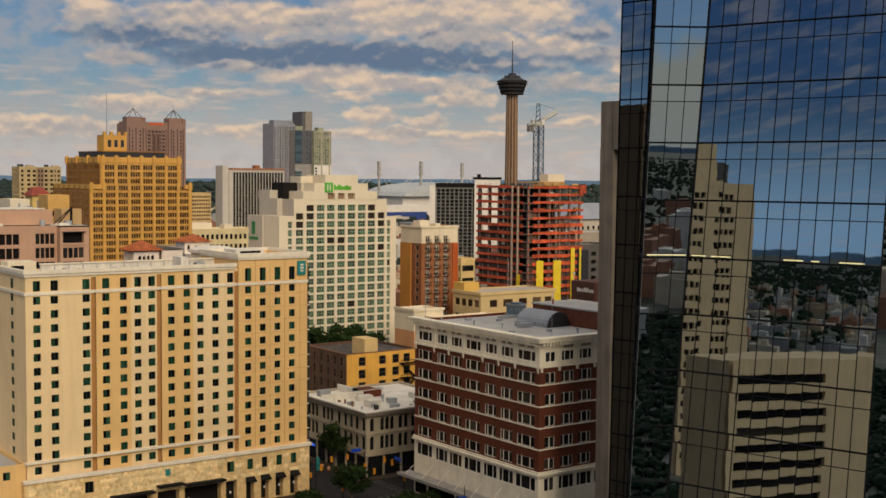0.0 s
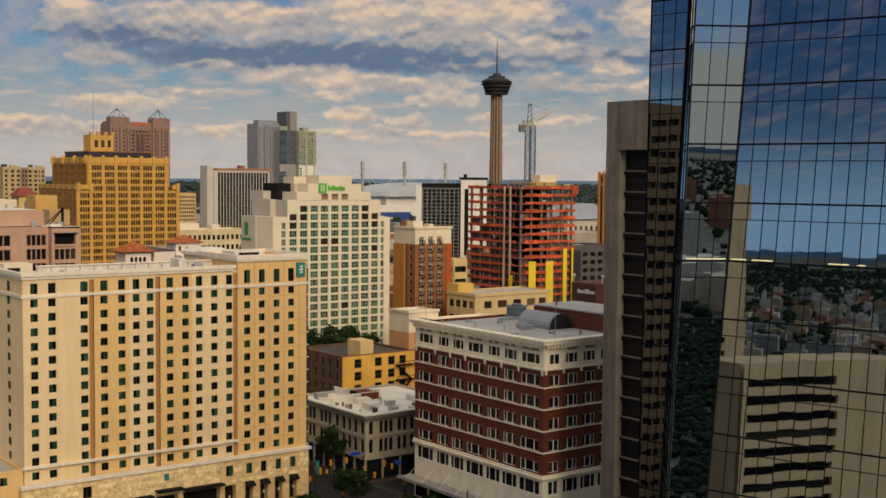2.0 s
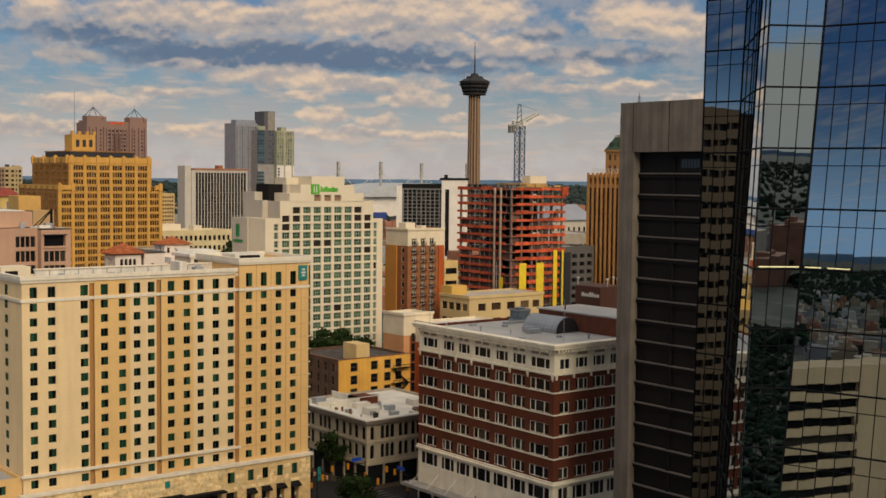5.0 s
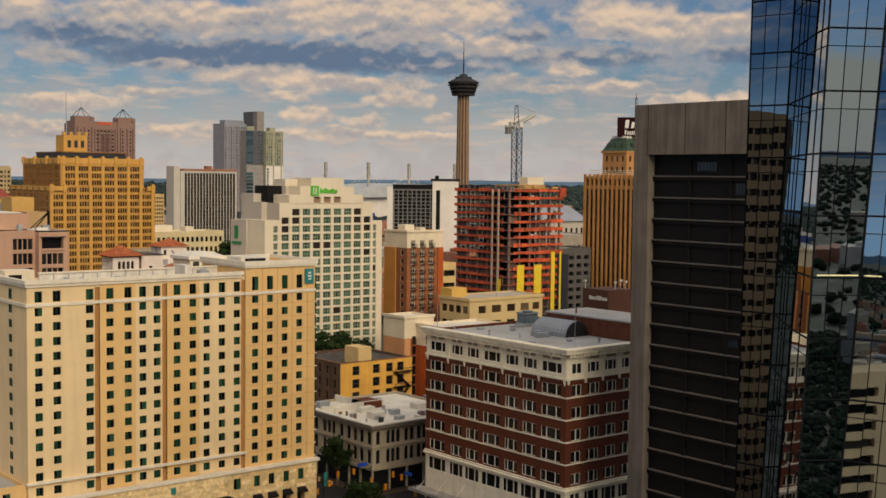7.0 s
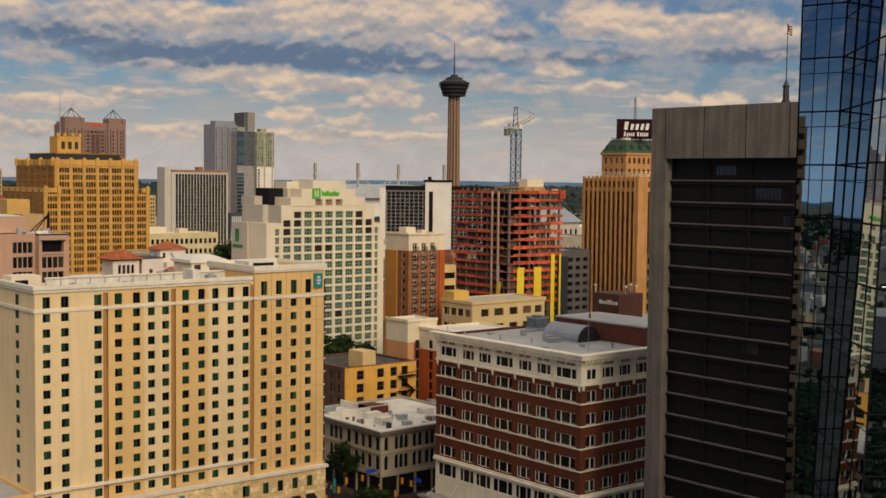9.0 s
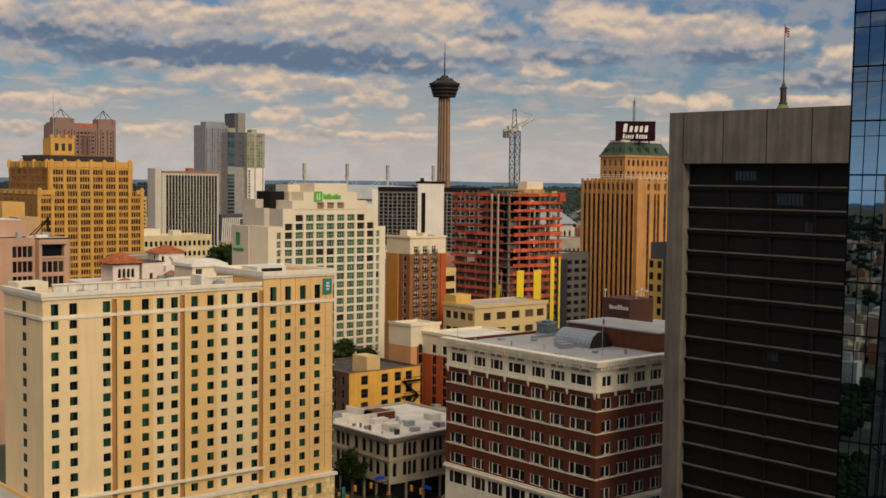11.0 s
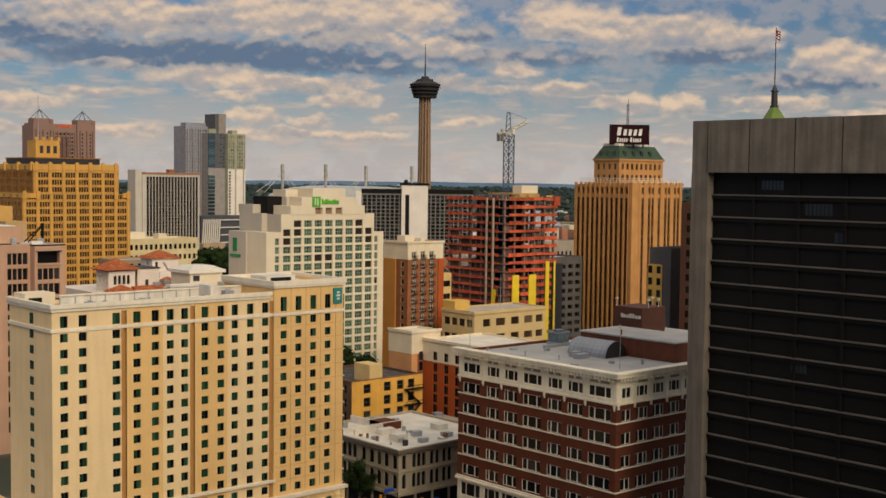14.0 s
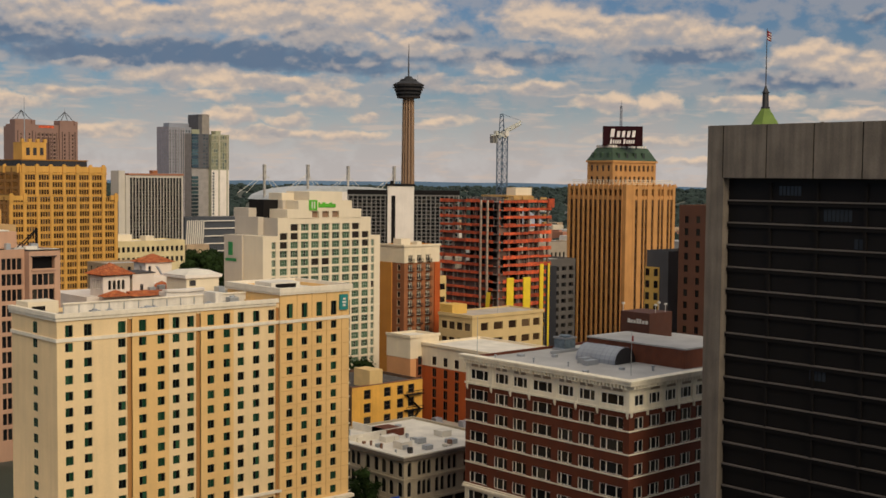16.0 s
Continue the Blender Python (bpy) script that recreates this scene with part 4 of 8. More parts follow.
# ---------------------------------------------------------------- dark louvred tower
def build_dark():
    d = thing("louvred_tower", (185, 140, 0), "dark office tower with black louvred bays and grey concrete corners", "building")
    X0, Y0, Y1, H = 161.0, 112.0, 167.0, 85.2
    part("corner_pier", Build().box(X0, X0 + 6, Y1 - 3.4, Y1, 0, H - 8.8), grey_stone, d)
    part("corner_pier", Build().box(X0, X0 + 6, Y0, Y0 + 3.4, 0, H - 8.8), grey_stone, d)
    cuts = [Y1, 163.8, 155.4, 146.8, 138.4, 130.0, 121.4, Y0]
    for a, b in zip(cuts, cuts[1:]):
        part("parapet_panel", Build().box(X0 - 0.05, X0 + 1.2, b + 0.12, a - 0.12, 76.4, H), grey_stone, d)
    part("panel_joint", Build().box(X0 + 0.1, X0 + 1.0, Y0, Y1, 76.4, H - 0.1), black_metal, d)
    part("body", Build().box(X0 + 2.0, 186, Y0 + 0.1, Y1 - 0.1, 0, H - 0.6).box(X0 + 6, 186, Y1 - 0.1, Y1, 0, H), grey_stone, d)
    z, pitch = 72.74, 3.755
    back = part("window_wall", Build().box(X0 + 1.7, X0 + 1.9, Y0 + 3.4, Y1 - 3.4, 0, 76.4), pane_material("smoked_glass", [(1.0, (0.013, 0.0115, 0.011))], rough=0.4, spec=0.08), d)
    led = Build().box(X0 + 1.2, X0 + 1.7, Y0 + 3.4, Y1 - 3.4, -0.24, 0).mesh("ledge", louver_edge)
    rec = Build().box(X0 + 1.32, X0 + 1.7, Y0 + 3.4, Y1 - 3.4, -0.85, -0.24).mesh("spandrel", black_metal)
    fin = Build().box(X0 + 1.3, X0 + 1.7, -0.25, 0.25, 0, 2.9).mesh("mullion", black_metal)
    while z > 1:
        attach(new("ledge", led), d, Matrix.Translation((0, 0, z)))
        attach(new("spandrel", rec), d, Matrix.Translation((0, 0, z)))
        for q in cuts[2:-1]:
            attach(new("mullion", fin), d, Matrix.Translation((0, q, z)))
        z -= pitch
    bright = pane_material("lit_office_pane", [(1.0, (0.030, 0.036, 0.045))], spec=0.2)
    for y, z, w, h in ((151.8, 73.6, 4.2, 1.5), (143.2, 69.6, 5.0, 1.9), (139.5, 65.4, 1.6, 1.6), (146.0, 44.0, 3.0, 1.8)):
        n = max(1, round(w / 0.7))
        for k in range(n):
            part("pane", Build().box(X0 + 1.6, X0 + 1.68, y - w / 2 + w / n * k + 0.08, y - w / 2 + w / n * (k + 1) - 0.08, z, z + h), bright, d)
    part("roof_mast", Build().tube((168, 149.5, H - 1), (168, 149.5, H + 0.5), 0.3, n=8), grey_stone, d)


build_dark()

# ---------------------------------------------------------------- faceted glass tower
mullion_dark = M("mullion_black", (0.008, 0.009, 0.011), 0.75, var=0.1, bump=0, spec=0.05)

ceiling_glow = bpy.data.materials.new("ceiling_lamp")
ceiling_glow.use_nodes = True
glow_bsdf = ceiling_glow.node_tree.nodes["Principled BSDF"]
glow_bsdf.inputs["Base Color"].default_value = (0.5, 0.45, 0.25, 1)
glow_bsdf.inputs["Emission Color"].default_value = (1.0, 0.86, 0.42, 1)
glow_bsdf.inputs["Emission Strength"].default_value = 0.75


def build_glass_tower():
    g = thing("glass_tower", (105, 60, 0), "faceted blue mirror-glass office tower with dark mullion grid", "building")
    # edges: x, y at z = 70, and their lean per metre of height
    edges = [(121.0, 91.0, 0.0, 0.0), (88.16, 87.08, 0.008, -0.006), (88.712, 83.593, 0.0132, -0.0389), (79.64, 75.13, -0.059, -0.106), (76.22, 71.46, 0.0196, -0.0311), (79.5, 69.3, 0.0445, -0.0475), (83.7, 54.2, 0.0381, -0.0245), (112, 34, 0, 0), (130, 52, 0, 0)]
    TOP, FLOOR = 97.0, 4.67
    P = lambda e, z: Vector((e[0] + e[2] * (z - 70), e[1] + e[3] * (z - 70), z))
    floors = [69.35 + FLOOR * k for k in range(-16, 12)]
    floors = [z for z in floors if 2 < z < TOP]
    columns = {1: 3, 2: 3, 3: 2, 4: 3, 5: 12}
    for e0, e1 in zip(edges, edges[1:] + edges[:1]):
        long = (P(e0, 70) - P(e1, 70)).length
        nseg = columns.get(edges.index(e0), max(2, round(long / 1.5)))
        seen = e0 in edges[1:6]
        f = part("facet", Build().poly(P(e0, 0), P(e1, 0), P(e1, TOP), P(e0, TOP)), mirror_glass, g) if not seen else None
        out = (P(e1, 70) - P(e0, 70)).cross(Vector((0, 0, 1))).normalized()
        if seen:
            zs = sorted(floors + [z - 1.33 for z in floors])
            rnd = random.Random(round(e0[0] * 10))
            rest = Build()
            for i in range(nseg):
                for za, zb in zip([0.0] + zs, zs + [TOP]):
                    c = [P(e0, z).lerp(P(e1, z), s / nseg) for z, s in ((za, i), (za, i + 1), (zb, i + 1), (zb, i))]
                    mid = (c[0] + c[1] + c[2] + c[3]) / 4
                    flat = (c[2] - c[0]).cross(c[3] - c[1]).normalized()
                    side, up = (c[1] - c[0]).normalized(), Vector((0, 0, 1))
                    ta, tb = rnd.uniform(-0.0012, 0.0012), rnd.uniform(-0.0012, 0.0012)
                    quad = [p - flat * ((p - mid).dot(flat) + ta * (p - mid).dot(side) + tb * (p - mid).dot(up)) for p in c]
                    if 37 < za < 94:
                        part("pane", Build().poly(*quad), mirror_glass, g)
                    else:
                        rest.poly(*quad)
            part("glass_panes", rest, mirror_glass, g, kind="stuff")
            for i in range(nseg + 1):
                a, b = P(e0, 0).lerp(P(e1, 0), i / nseg), P(e0, TOP).lerp(P(e1, TOP), i / nseg)
                part("mullion", Build().tube(a + out * 0.03, b + out * 0.03, 0.035 if 0 < i < nseg else 0.07, n=4), mullion_dark, g)
            for z in floors:
                for q, r in ((z, 0.075), (z - 1.33, 0.035)):
                    part("transom", Build().tube(P(e0, q) + out * 0.02, P(e1, q) + out * 0.02, r, n=4), mullion_dark, g)
    part("corner_trim", Build().tube(P(edges[4], 0), P(edges[4], 78), 0.08, n=6), M("corner_metal", (0.20, 0.21, 0.22), 0.5), g)
    for a, b, runs in ((edges[4], edges[5], ((0.1, 0.95),)), (edges[5], edges[6], ((0.02, 0.10), (0.13, 0.24), (0.52, 0.62), (0.66, 0.70), (0.80, 0.92)))):
        out = (P(b, 65) - P(a, 65)).cross(Vector((0, 0, 1))).normalized() * 0.02
        for p, q in runs:
            part("ceiling_light", Build().tube(P(a, 64.85).lerp(P(b, 64.85), p) + out, P(a, 64.85).lerp(P(b, 64.85), q) + out, 0.05, n=4), ceiling_glow, g)
    part("roof", Build().poly(*[P(e, TOP) for e in reversed(edges)]), roof_grey, g)


build_glass_tower()

# ---------------------------------------------------------------- low corner building with round-arched windows
def build_arched():
    a = thing("arcade_building", (168, 258, 0), "two-storey pale stone corner building with round-arched windows", "building")
    X0, X1, Y0, Y1, H = 157.5, 190.0, 241.5, 276.0, 15.6
    shop = M("dark_shopfront", (0.008, 0.009, 0.011), 0.5, spec=0.15)
    cols_n = [(a - 0.1, a + 1.5) for a in (242.2, 245.2, 247.8, 250.4, 253.4, 256.8, 258.7, 260.6)] + [(264.1 + 1.9 * k, 265.7 + 1.9 * k) for k in range(6)]
    cols_w = [(a - 0.1, a + 1.02) for a in (158.6, 161.5, 162.9, 164.3, 166.7, 168.3, 170.4, 172.0)] + [(175.2 + 1.7 * k, 176.32 + 1.7 * k) for k in range(8)]
    st = {"pane": win_dark, "frame": None}
    rows = [(6.5, 9.7), (10.9, 14.0)]
    face(a, NORTH, Y0, Y1, X0, 5.2, H - 0.4, cols_n, rows, pale_stone, st, 0.3)
    face(a, WEST, X0, X1, Y0, 5.2, H - 0.4, cols_w, rows, pale_stone, st, 0.3)
    # arched heads: curved spandrels fill the top corners of each opening
    def head(w):
        b = Build()
        for s in (-1, 1):
            pts = [(s * w / 2, 0, 0)] + [(s * w / 2 * math.cos(t), 0, w / 2 * (math.sin(t) - 1)) for t in [math.pi / 2 * i / 5 for i in range(6)]]
            for i in range(1, 6):
                q = [pts[0], pts[i], pts[i + 1]]
                b.poly(*(q if s > 0 else reversed(q)))
        return b.mesh("arch_head", pale_stone)
    hm = {w: head(w) for w in (1.12, 1.6)}
    for z0, z1 in rows:
        for p, q in cols_n:
            attach(new("arch_head", hm[min(hm, key=lambda w: abs(w - (q - p)))]), a, side_matrix(X0 - 0.01, (p + q) / 2, z1, (0, -1), (-1, 0)))
        for p, q in cols_w:
            attach(new("arch_head", hm[min(hm, key=lambda w: abs(w - (q - p)))]), a, side_matrix((p + q) / 2, Y0 - 0.01, z1, (1, 0), (0, -1)))
    shell(a, X0, X1, Y0, Y1, 0, H - 0.4, pale_stone, roof_white, 0.5, "SE", 0.6)
    part("cornice", Build().box(X0 - 0.9, X0 + 0.1, Y0 - 0.9, Y1, H - 0.9, H - 0.1).box(X0 + 0.1, X1, Y0 - 0.9, Y0 + 0.1, H - 0.9, H - 0.1), M("dark_stone_cornice", (0.16, 0.13, 0.10), 0.8), a)
    part("roof_edge", Build().box(X0 - 1.0, X0 + 0.7, Y0 - 1.0, Y1, H - 0.1, H + 0.2).box(X0 + 0.7, X1, Y0 - 1.0, Y0 + 0.7, H - 0.1, H + 0.2), roof_white, a)
    part("string_course", Build().box(X0 - 0.25, X0, Y0 - 0.25, Y1, 10.1, 10.5).box(X0, X1, Y0 - 0.25, Y0, 10.1, 10.5), pale_stone, a)
    part("shop_ledge", Build().box(X0 - 0.3, X0, Y0 - 0.3, Y1, 5.0, 5.6).box(X0, X1, Y0 - 0.3, Y0, 5.0, 5.6), pale_stone, a)
    part("shopfront", Build().box(X0 + 0.4, X1, Y0 + 0.4, Y1, 0, 5.0), shop, a)
    for y in [Y0 + 0.4 + 4.6 * k for k in range(8)]:
        part("pier", Build().box(X0, X0 + 0.5, y - 0.22, y + 0.22, 0, 5.0), pale_stone, a)
    for x in [X0 + 5 * k for k in range(1, 7)]:
        part("pier", Build().box(x - 0.22, x + 0.22, Y0, Y0 + 0.5, 0, 5.0), pale_stone, a)
    for x, y, w, d, h, m in ((164, 250, 3.2, 3.0, 1.6, roof_white), (160.5, 254, 1.4, 1.2, 1.1, metal_grey), (168, 246, 2.0, 1.6, 1.0, metal_grey), (166, 258, 4, 2.4, 1.3, roof_white), (171, 252, 2.2, 1.6, 1.2, metal_grey),
                             (161, 262, 2, 2, 1.2, roof_white), (170, 262, 5, 6, 1.7, brick_red), (160.5, 268, 3, 2, 1.8, metal_grey), (176, 247, 2.4, 1.8, 1.1, metal_grey), (163, 246, 0.9, 0.9, 1.3, dark_band), (180, 254, 3, 3, 1.4, roof_white)):
        part("roof_unit", Build().box(x, x + w, y, y + d, H - 0.9, H - 0.9 + h), m, a)
    rnd = random.Random(9)
    for k in range(22):
        x, y, w = rnd.uniform(159, 184), rnd.uniform(244, 272), rnd.uniform(0.4, 1.5)
        m = rnd.choice((metal_grey, metal_grey, dark_band, roof_white, M("rust_unit", (0.20, 0.10, 0.06), 0.8)))
        if k % 3:
            part("roof_unit", Build().box(x, x + w, y, y + w * rnd.uniform(0.6, 1.4), H - 0.9, H - 0.9 + rnd.uniform(0.5, 1.3)), m, a)
        else:
            part("vent_pipe", Build().tube((x, y, H - 0.9), (x, y, H + rnd.uniform(0.1, 0.9)), 0.12 + 0.12 * w, n=8), m, a)
    part("parapet_wall", Build().box(157.6, 176, 262.6, 263.0, H - 0.9, H + 0.9).box(170.0, 170.4, 263.0, 275.6, H - 0.9, H + 0.8), roof_white, a)


pale_stone = M("pale_limestone", (0.38, 0.315, 0.22), 0.8, size=3, var=0.12, streak=0.1)
build_arched()

# ---------------------------------------------------------------- yellow walk-up
def build_yellow():
    y = thing("yellow_building", (196, 303, 0), "yellow painted walk-up building with brown brick side and fire escape", "building")
    X0, X1, Y0, Y1, H = 183.6, 208.2, 293.1, 318.0, 20.8
    st = {"pane": win_dark, "frame": M("grey_sash", (0.09, 0.06, 0.04), 0.7), "fw": 0.16, "rails": (0.5,)}
    rows = [(2.9, 5.4), (6.4, 8.9), (10.05, 12.55), (13.65, 16.15), (17.25, 19.75)]
    face(y, WEST, X0, X1, Y0, 0, H, [(187.6, 190.0), (194.5, 196.9), (199.1, 201.4), (203.0, 205.3)], rows, yellow_paint, st, 0.25)
    face(y, NORTH, Y0, Y1, X0, 0, H, even(Y0 + 1, Y1 - 1, 6, 1.3), rows, brown_stain, st, 0.25)
    shell(y, X0, X1, Y0, Y1, 0, H, brown_stain, roof_dark, 0.7, "SE", 0.4)
    part("stair_head", Build().box(189.6, 194.0, Y0 + 0.1, Y0 + 6.8, H - 0.6, 24.8), plaster_yellow, y)
    part("coping", Build().box(X0 - 0.1, X1 + 0.1, Y0 - 0.1, Y0 + 0.5, H, H + 0.25).box(X0 - 0.1, X0 + 0.5, Y0 + 0.5, Y1, H, H + 0.25), M("brown_coping", (0.20, 0.09, 0.05), 0.8), y)
    fe = Build()
    for k, z in enumerate((4.0, 8.3, 12.6, 16.9)):
        fe.box(201.5, 207.6, Y0 - 1.3, Y0 - 0.05, z, z + 0.22)
        for x in (201.5, 203.5, 205.5, 207.6):
            fe.tube((x, Y0 - 1.25, z), (x, Y0 - 1.25, z + 1.1), 0.09, n=4)
        fe.tube((201.5, Y0 - 1.25, z + 1.1), (207.6, Y0 - 1.25, z + 1.1), 0.09, n=4)
        if k < 3:
            a, b = (202.0, 207.0) if k % 2 else (207.0, 202.0)
            for dy in (0.35, 0.95):
                fe.tube((a, Y0 - dy, z), (b, Y0 - dy, z + 4.3), 0.17, n=4)
            for s in range(12):
                q = (s + 0.5) / 12
                fe.box(a + (b - a) * q - 0.15, a + (b - a) * q + 0.15, Y0 - 0.95, Y0 - 0.35, z + 4.3 * q, z + 4.3 * q + 0.05)
    part("fire_escape", fe, black_metal, y, "black iron fire escape")


brown_stain = M("stained_brown_brick", (0.115, 0.062, 0.036), 0.9, size=3, var=0.3, streak=0.3)
plaster_yellow = M("pale_yellow_plaster", (0.66, 0.46, 0.20), 0.85, size=3, var=0.1)
build_yellow()

# ---------------------------------------------------------------- rust and white inn with a stepped front
def build_rust():
    r = thing("rust_inn", (238, 300, 0), "rust-orange stucco inn with a white upper band", "building")
    st = {"pane": win_dark, "frame": M("rust_frame", (0.10, 0.05, 0.03), 0.7), "fw": 0.08, "bars": (0.5,)}
    rows = [(6.4 + 3.02 * k, 8.9 + 3.02 * k) for k in range(5)]
    rows = [(r0 - 3.02, r1 - 3.02) for r0, r1 in rows[:1]] + rows
    cols = [(303.1, 305.0), (298.3, 300.2), (293.6, 295.5), (288.9, 290.8), (284.2, 286.1), (279.5, 281.4)]
    face(r, NORTH, 276, 309.5, 222.3, 0, 21.4, cols, rows, rust_stucco, st, 0.25)
    face(r, NORTH, 276, 309.5, 222.25, 21.4, 27.9, cols, [(21.9, 24.4)], pale_plaster, st, 0.25)
    shell(r, 222.3, 246, 276, 309.4, 0, 27.8, pale_plaster, roof_white, 0.6, "SWE", 0.5)
    part("cornice", Build().box(221.8, 222.25, 276, 309.3, 27.3, 28.1), pale_plaster, r)
    w = thing("rust_inn_wing", (216, 318, 0), "peach and white stucco wing of the inn", "building")
    shell(w, 217.9, 240, 309.5, 320.1, 0, 23.4, peach_stucco, roof_white, 0.1, "NWSE", 0.4)
    shell(w, 217.8, 229.0, 309.4, 320.2, 23.4, 30.0, pale_plaster, roof_white, 0.6, "NWSE", 0.5)
    part("cornice", Build().box(217.4, 229.2, 309.0, 309.4, 29.5, 30.3).box(217.4, 217.8, 309.4, 320.2, 29.5, 30.3), pale_plaster, w)
    part("shade_bay", Build().box(220.2, 222.2, 309.2, 309.5, 0, 23.3), M("shade_rust", (0.25, 0.08, 0.03), 0.85), w)
    for k in range(6):
        part("window", Build().box(220.6, 221.9, 309.12, 309.2, 6.4 + 3.02 * k, 8.9 + 3.02 * k), win_dark, w)
    part("roof_deck", Build().box(208, 224, 270, 300, 0, 6.5), roof_tan, r)
    for k, (x, y) in enumerate(((212, 291), (216, 296), (219, 288))):
        part("roof_unit", Build().box(x, x + 2.4, y, y + 2, 6.5, 8.2), steel_blue, r)


roof_tan = M("tan_roof", (0.44, 0.38, 0.31), 0.85, size=6, var=0.15)
build_rust()

# ---------------------------------------------------------------- brown hotel with white crown
def build_choc():
    c = thing("brown_hotel", (251, 350, 0), "brown and ochre hotel block with a cream crown", "building")
    X0, X1, Y0, Y1, H = 244.0, 259.3, 343.0, 355.5, 54.1
    frame_t = M("door_frame", (0.62, 0.54, 0.42), 0.7)
    st = {"pane": win_dark, "frame": frame_t, "fw": 0.2, "bars": (0.5,), "rails": (0.68,)}
    side = {"pane": win_dark, "frame": M("tan_frame", (0.45, 0.33, 0.2), 0.8), "fw": 0.28}
    rows = [(5.0 + 2.9 * k, 7.2 + 2.9 * k) for k in range(15)]
    cols = [(245.6, 247.6), (249.4, 251.4), (253.2, 255.2)]
    face(c, WEST, X0, X1, Y0, 0, 48.3, cols, rows, brown_brick, st, 0.3)
    face(c, NORTH, Y0, Y1, X0, 0, 48.3, [(345.0, 346.7)], rows, brown_brick, side, 0.2)
    part("corner_pier", Build().box(X0 - 0.4, X0 - 0.02, 349, Y1, 0, 48.3), ochre_stucco, c)
    face(c, WEST, X0 - 0.1, X1, Y0 - 0.1, 48.3, H, cols, [(48.6, 50.9)], pale_plaster, st, 0.3)
    face(c, NORTH, Y0 - 0.1, Y1, X0 - 0.1, 48.3, H, [], [], pale_plaster, side)
    part("side_bay", Build().box(257.0, 259.3, 342.6, 343.0, 0, 48.3), M("rust_stucco", (0.48, 0.125, 0.03)), c)
    shell(c, X0, X1, Y0, Y1, 0, H, ochre_stucco, roof_white, 0.7, "SE", 0.5)
    part("cornice", Build().box(X0 - 0.5, X1 + 0.3, Y0 - 0.5, Y0 + 0.1, H - 0.5, H + 0.2).box(X0 - 0.5, X0 + 0.1, Y0 + 0.1, Y1, H - 0.5, H + 0.2), pale_plaster, c)
    bm = Build().box(-1.15, 1.15, -0.75, 0, -0.12, 0).mesh("balcony", black_metal)
    rm = Build().lattice([e for i in range(9) for e in (-1.15 + i * 0.28, -1.08 + i * 0.28)], [0.0, 0.08, 0.95, 1.05], -0.72, -0.68).mesh("railing", black_metal)
    for z, _ in rows[3:] + [(48.6, 0)]:
        for a, b in cols:
            m = Matrix.Translation(((a + b) / 2, Y0 - 0.1, z))
            ob = attach(new("balcony", bm), c, m)
            new("railing", rm).parent = ob
    part("roof_unit", Build().box(246, 250, 347, 351, 53.4, 56.0).box(252, 254, 346, 349, 53.4, 55.0), plaster_ivory, c)


build_choc()

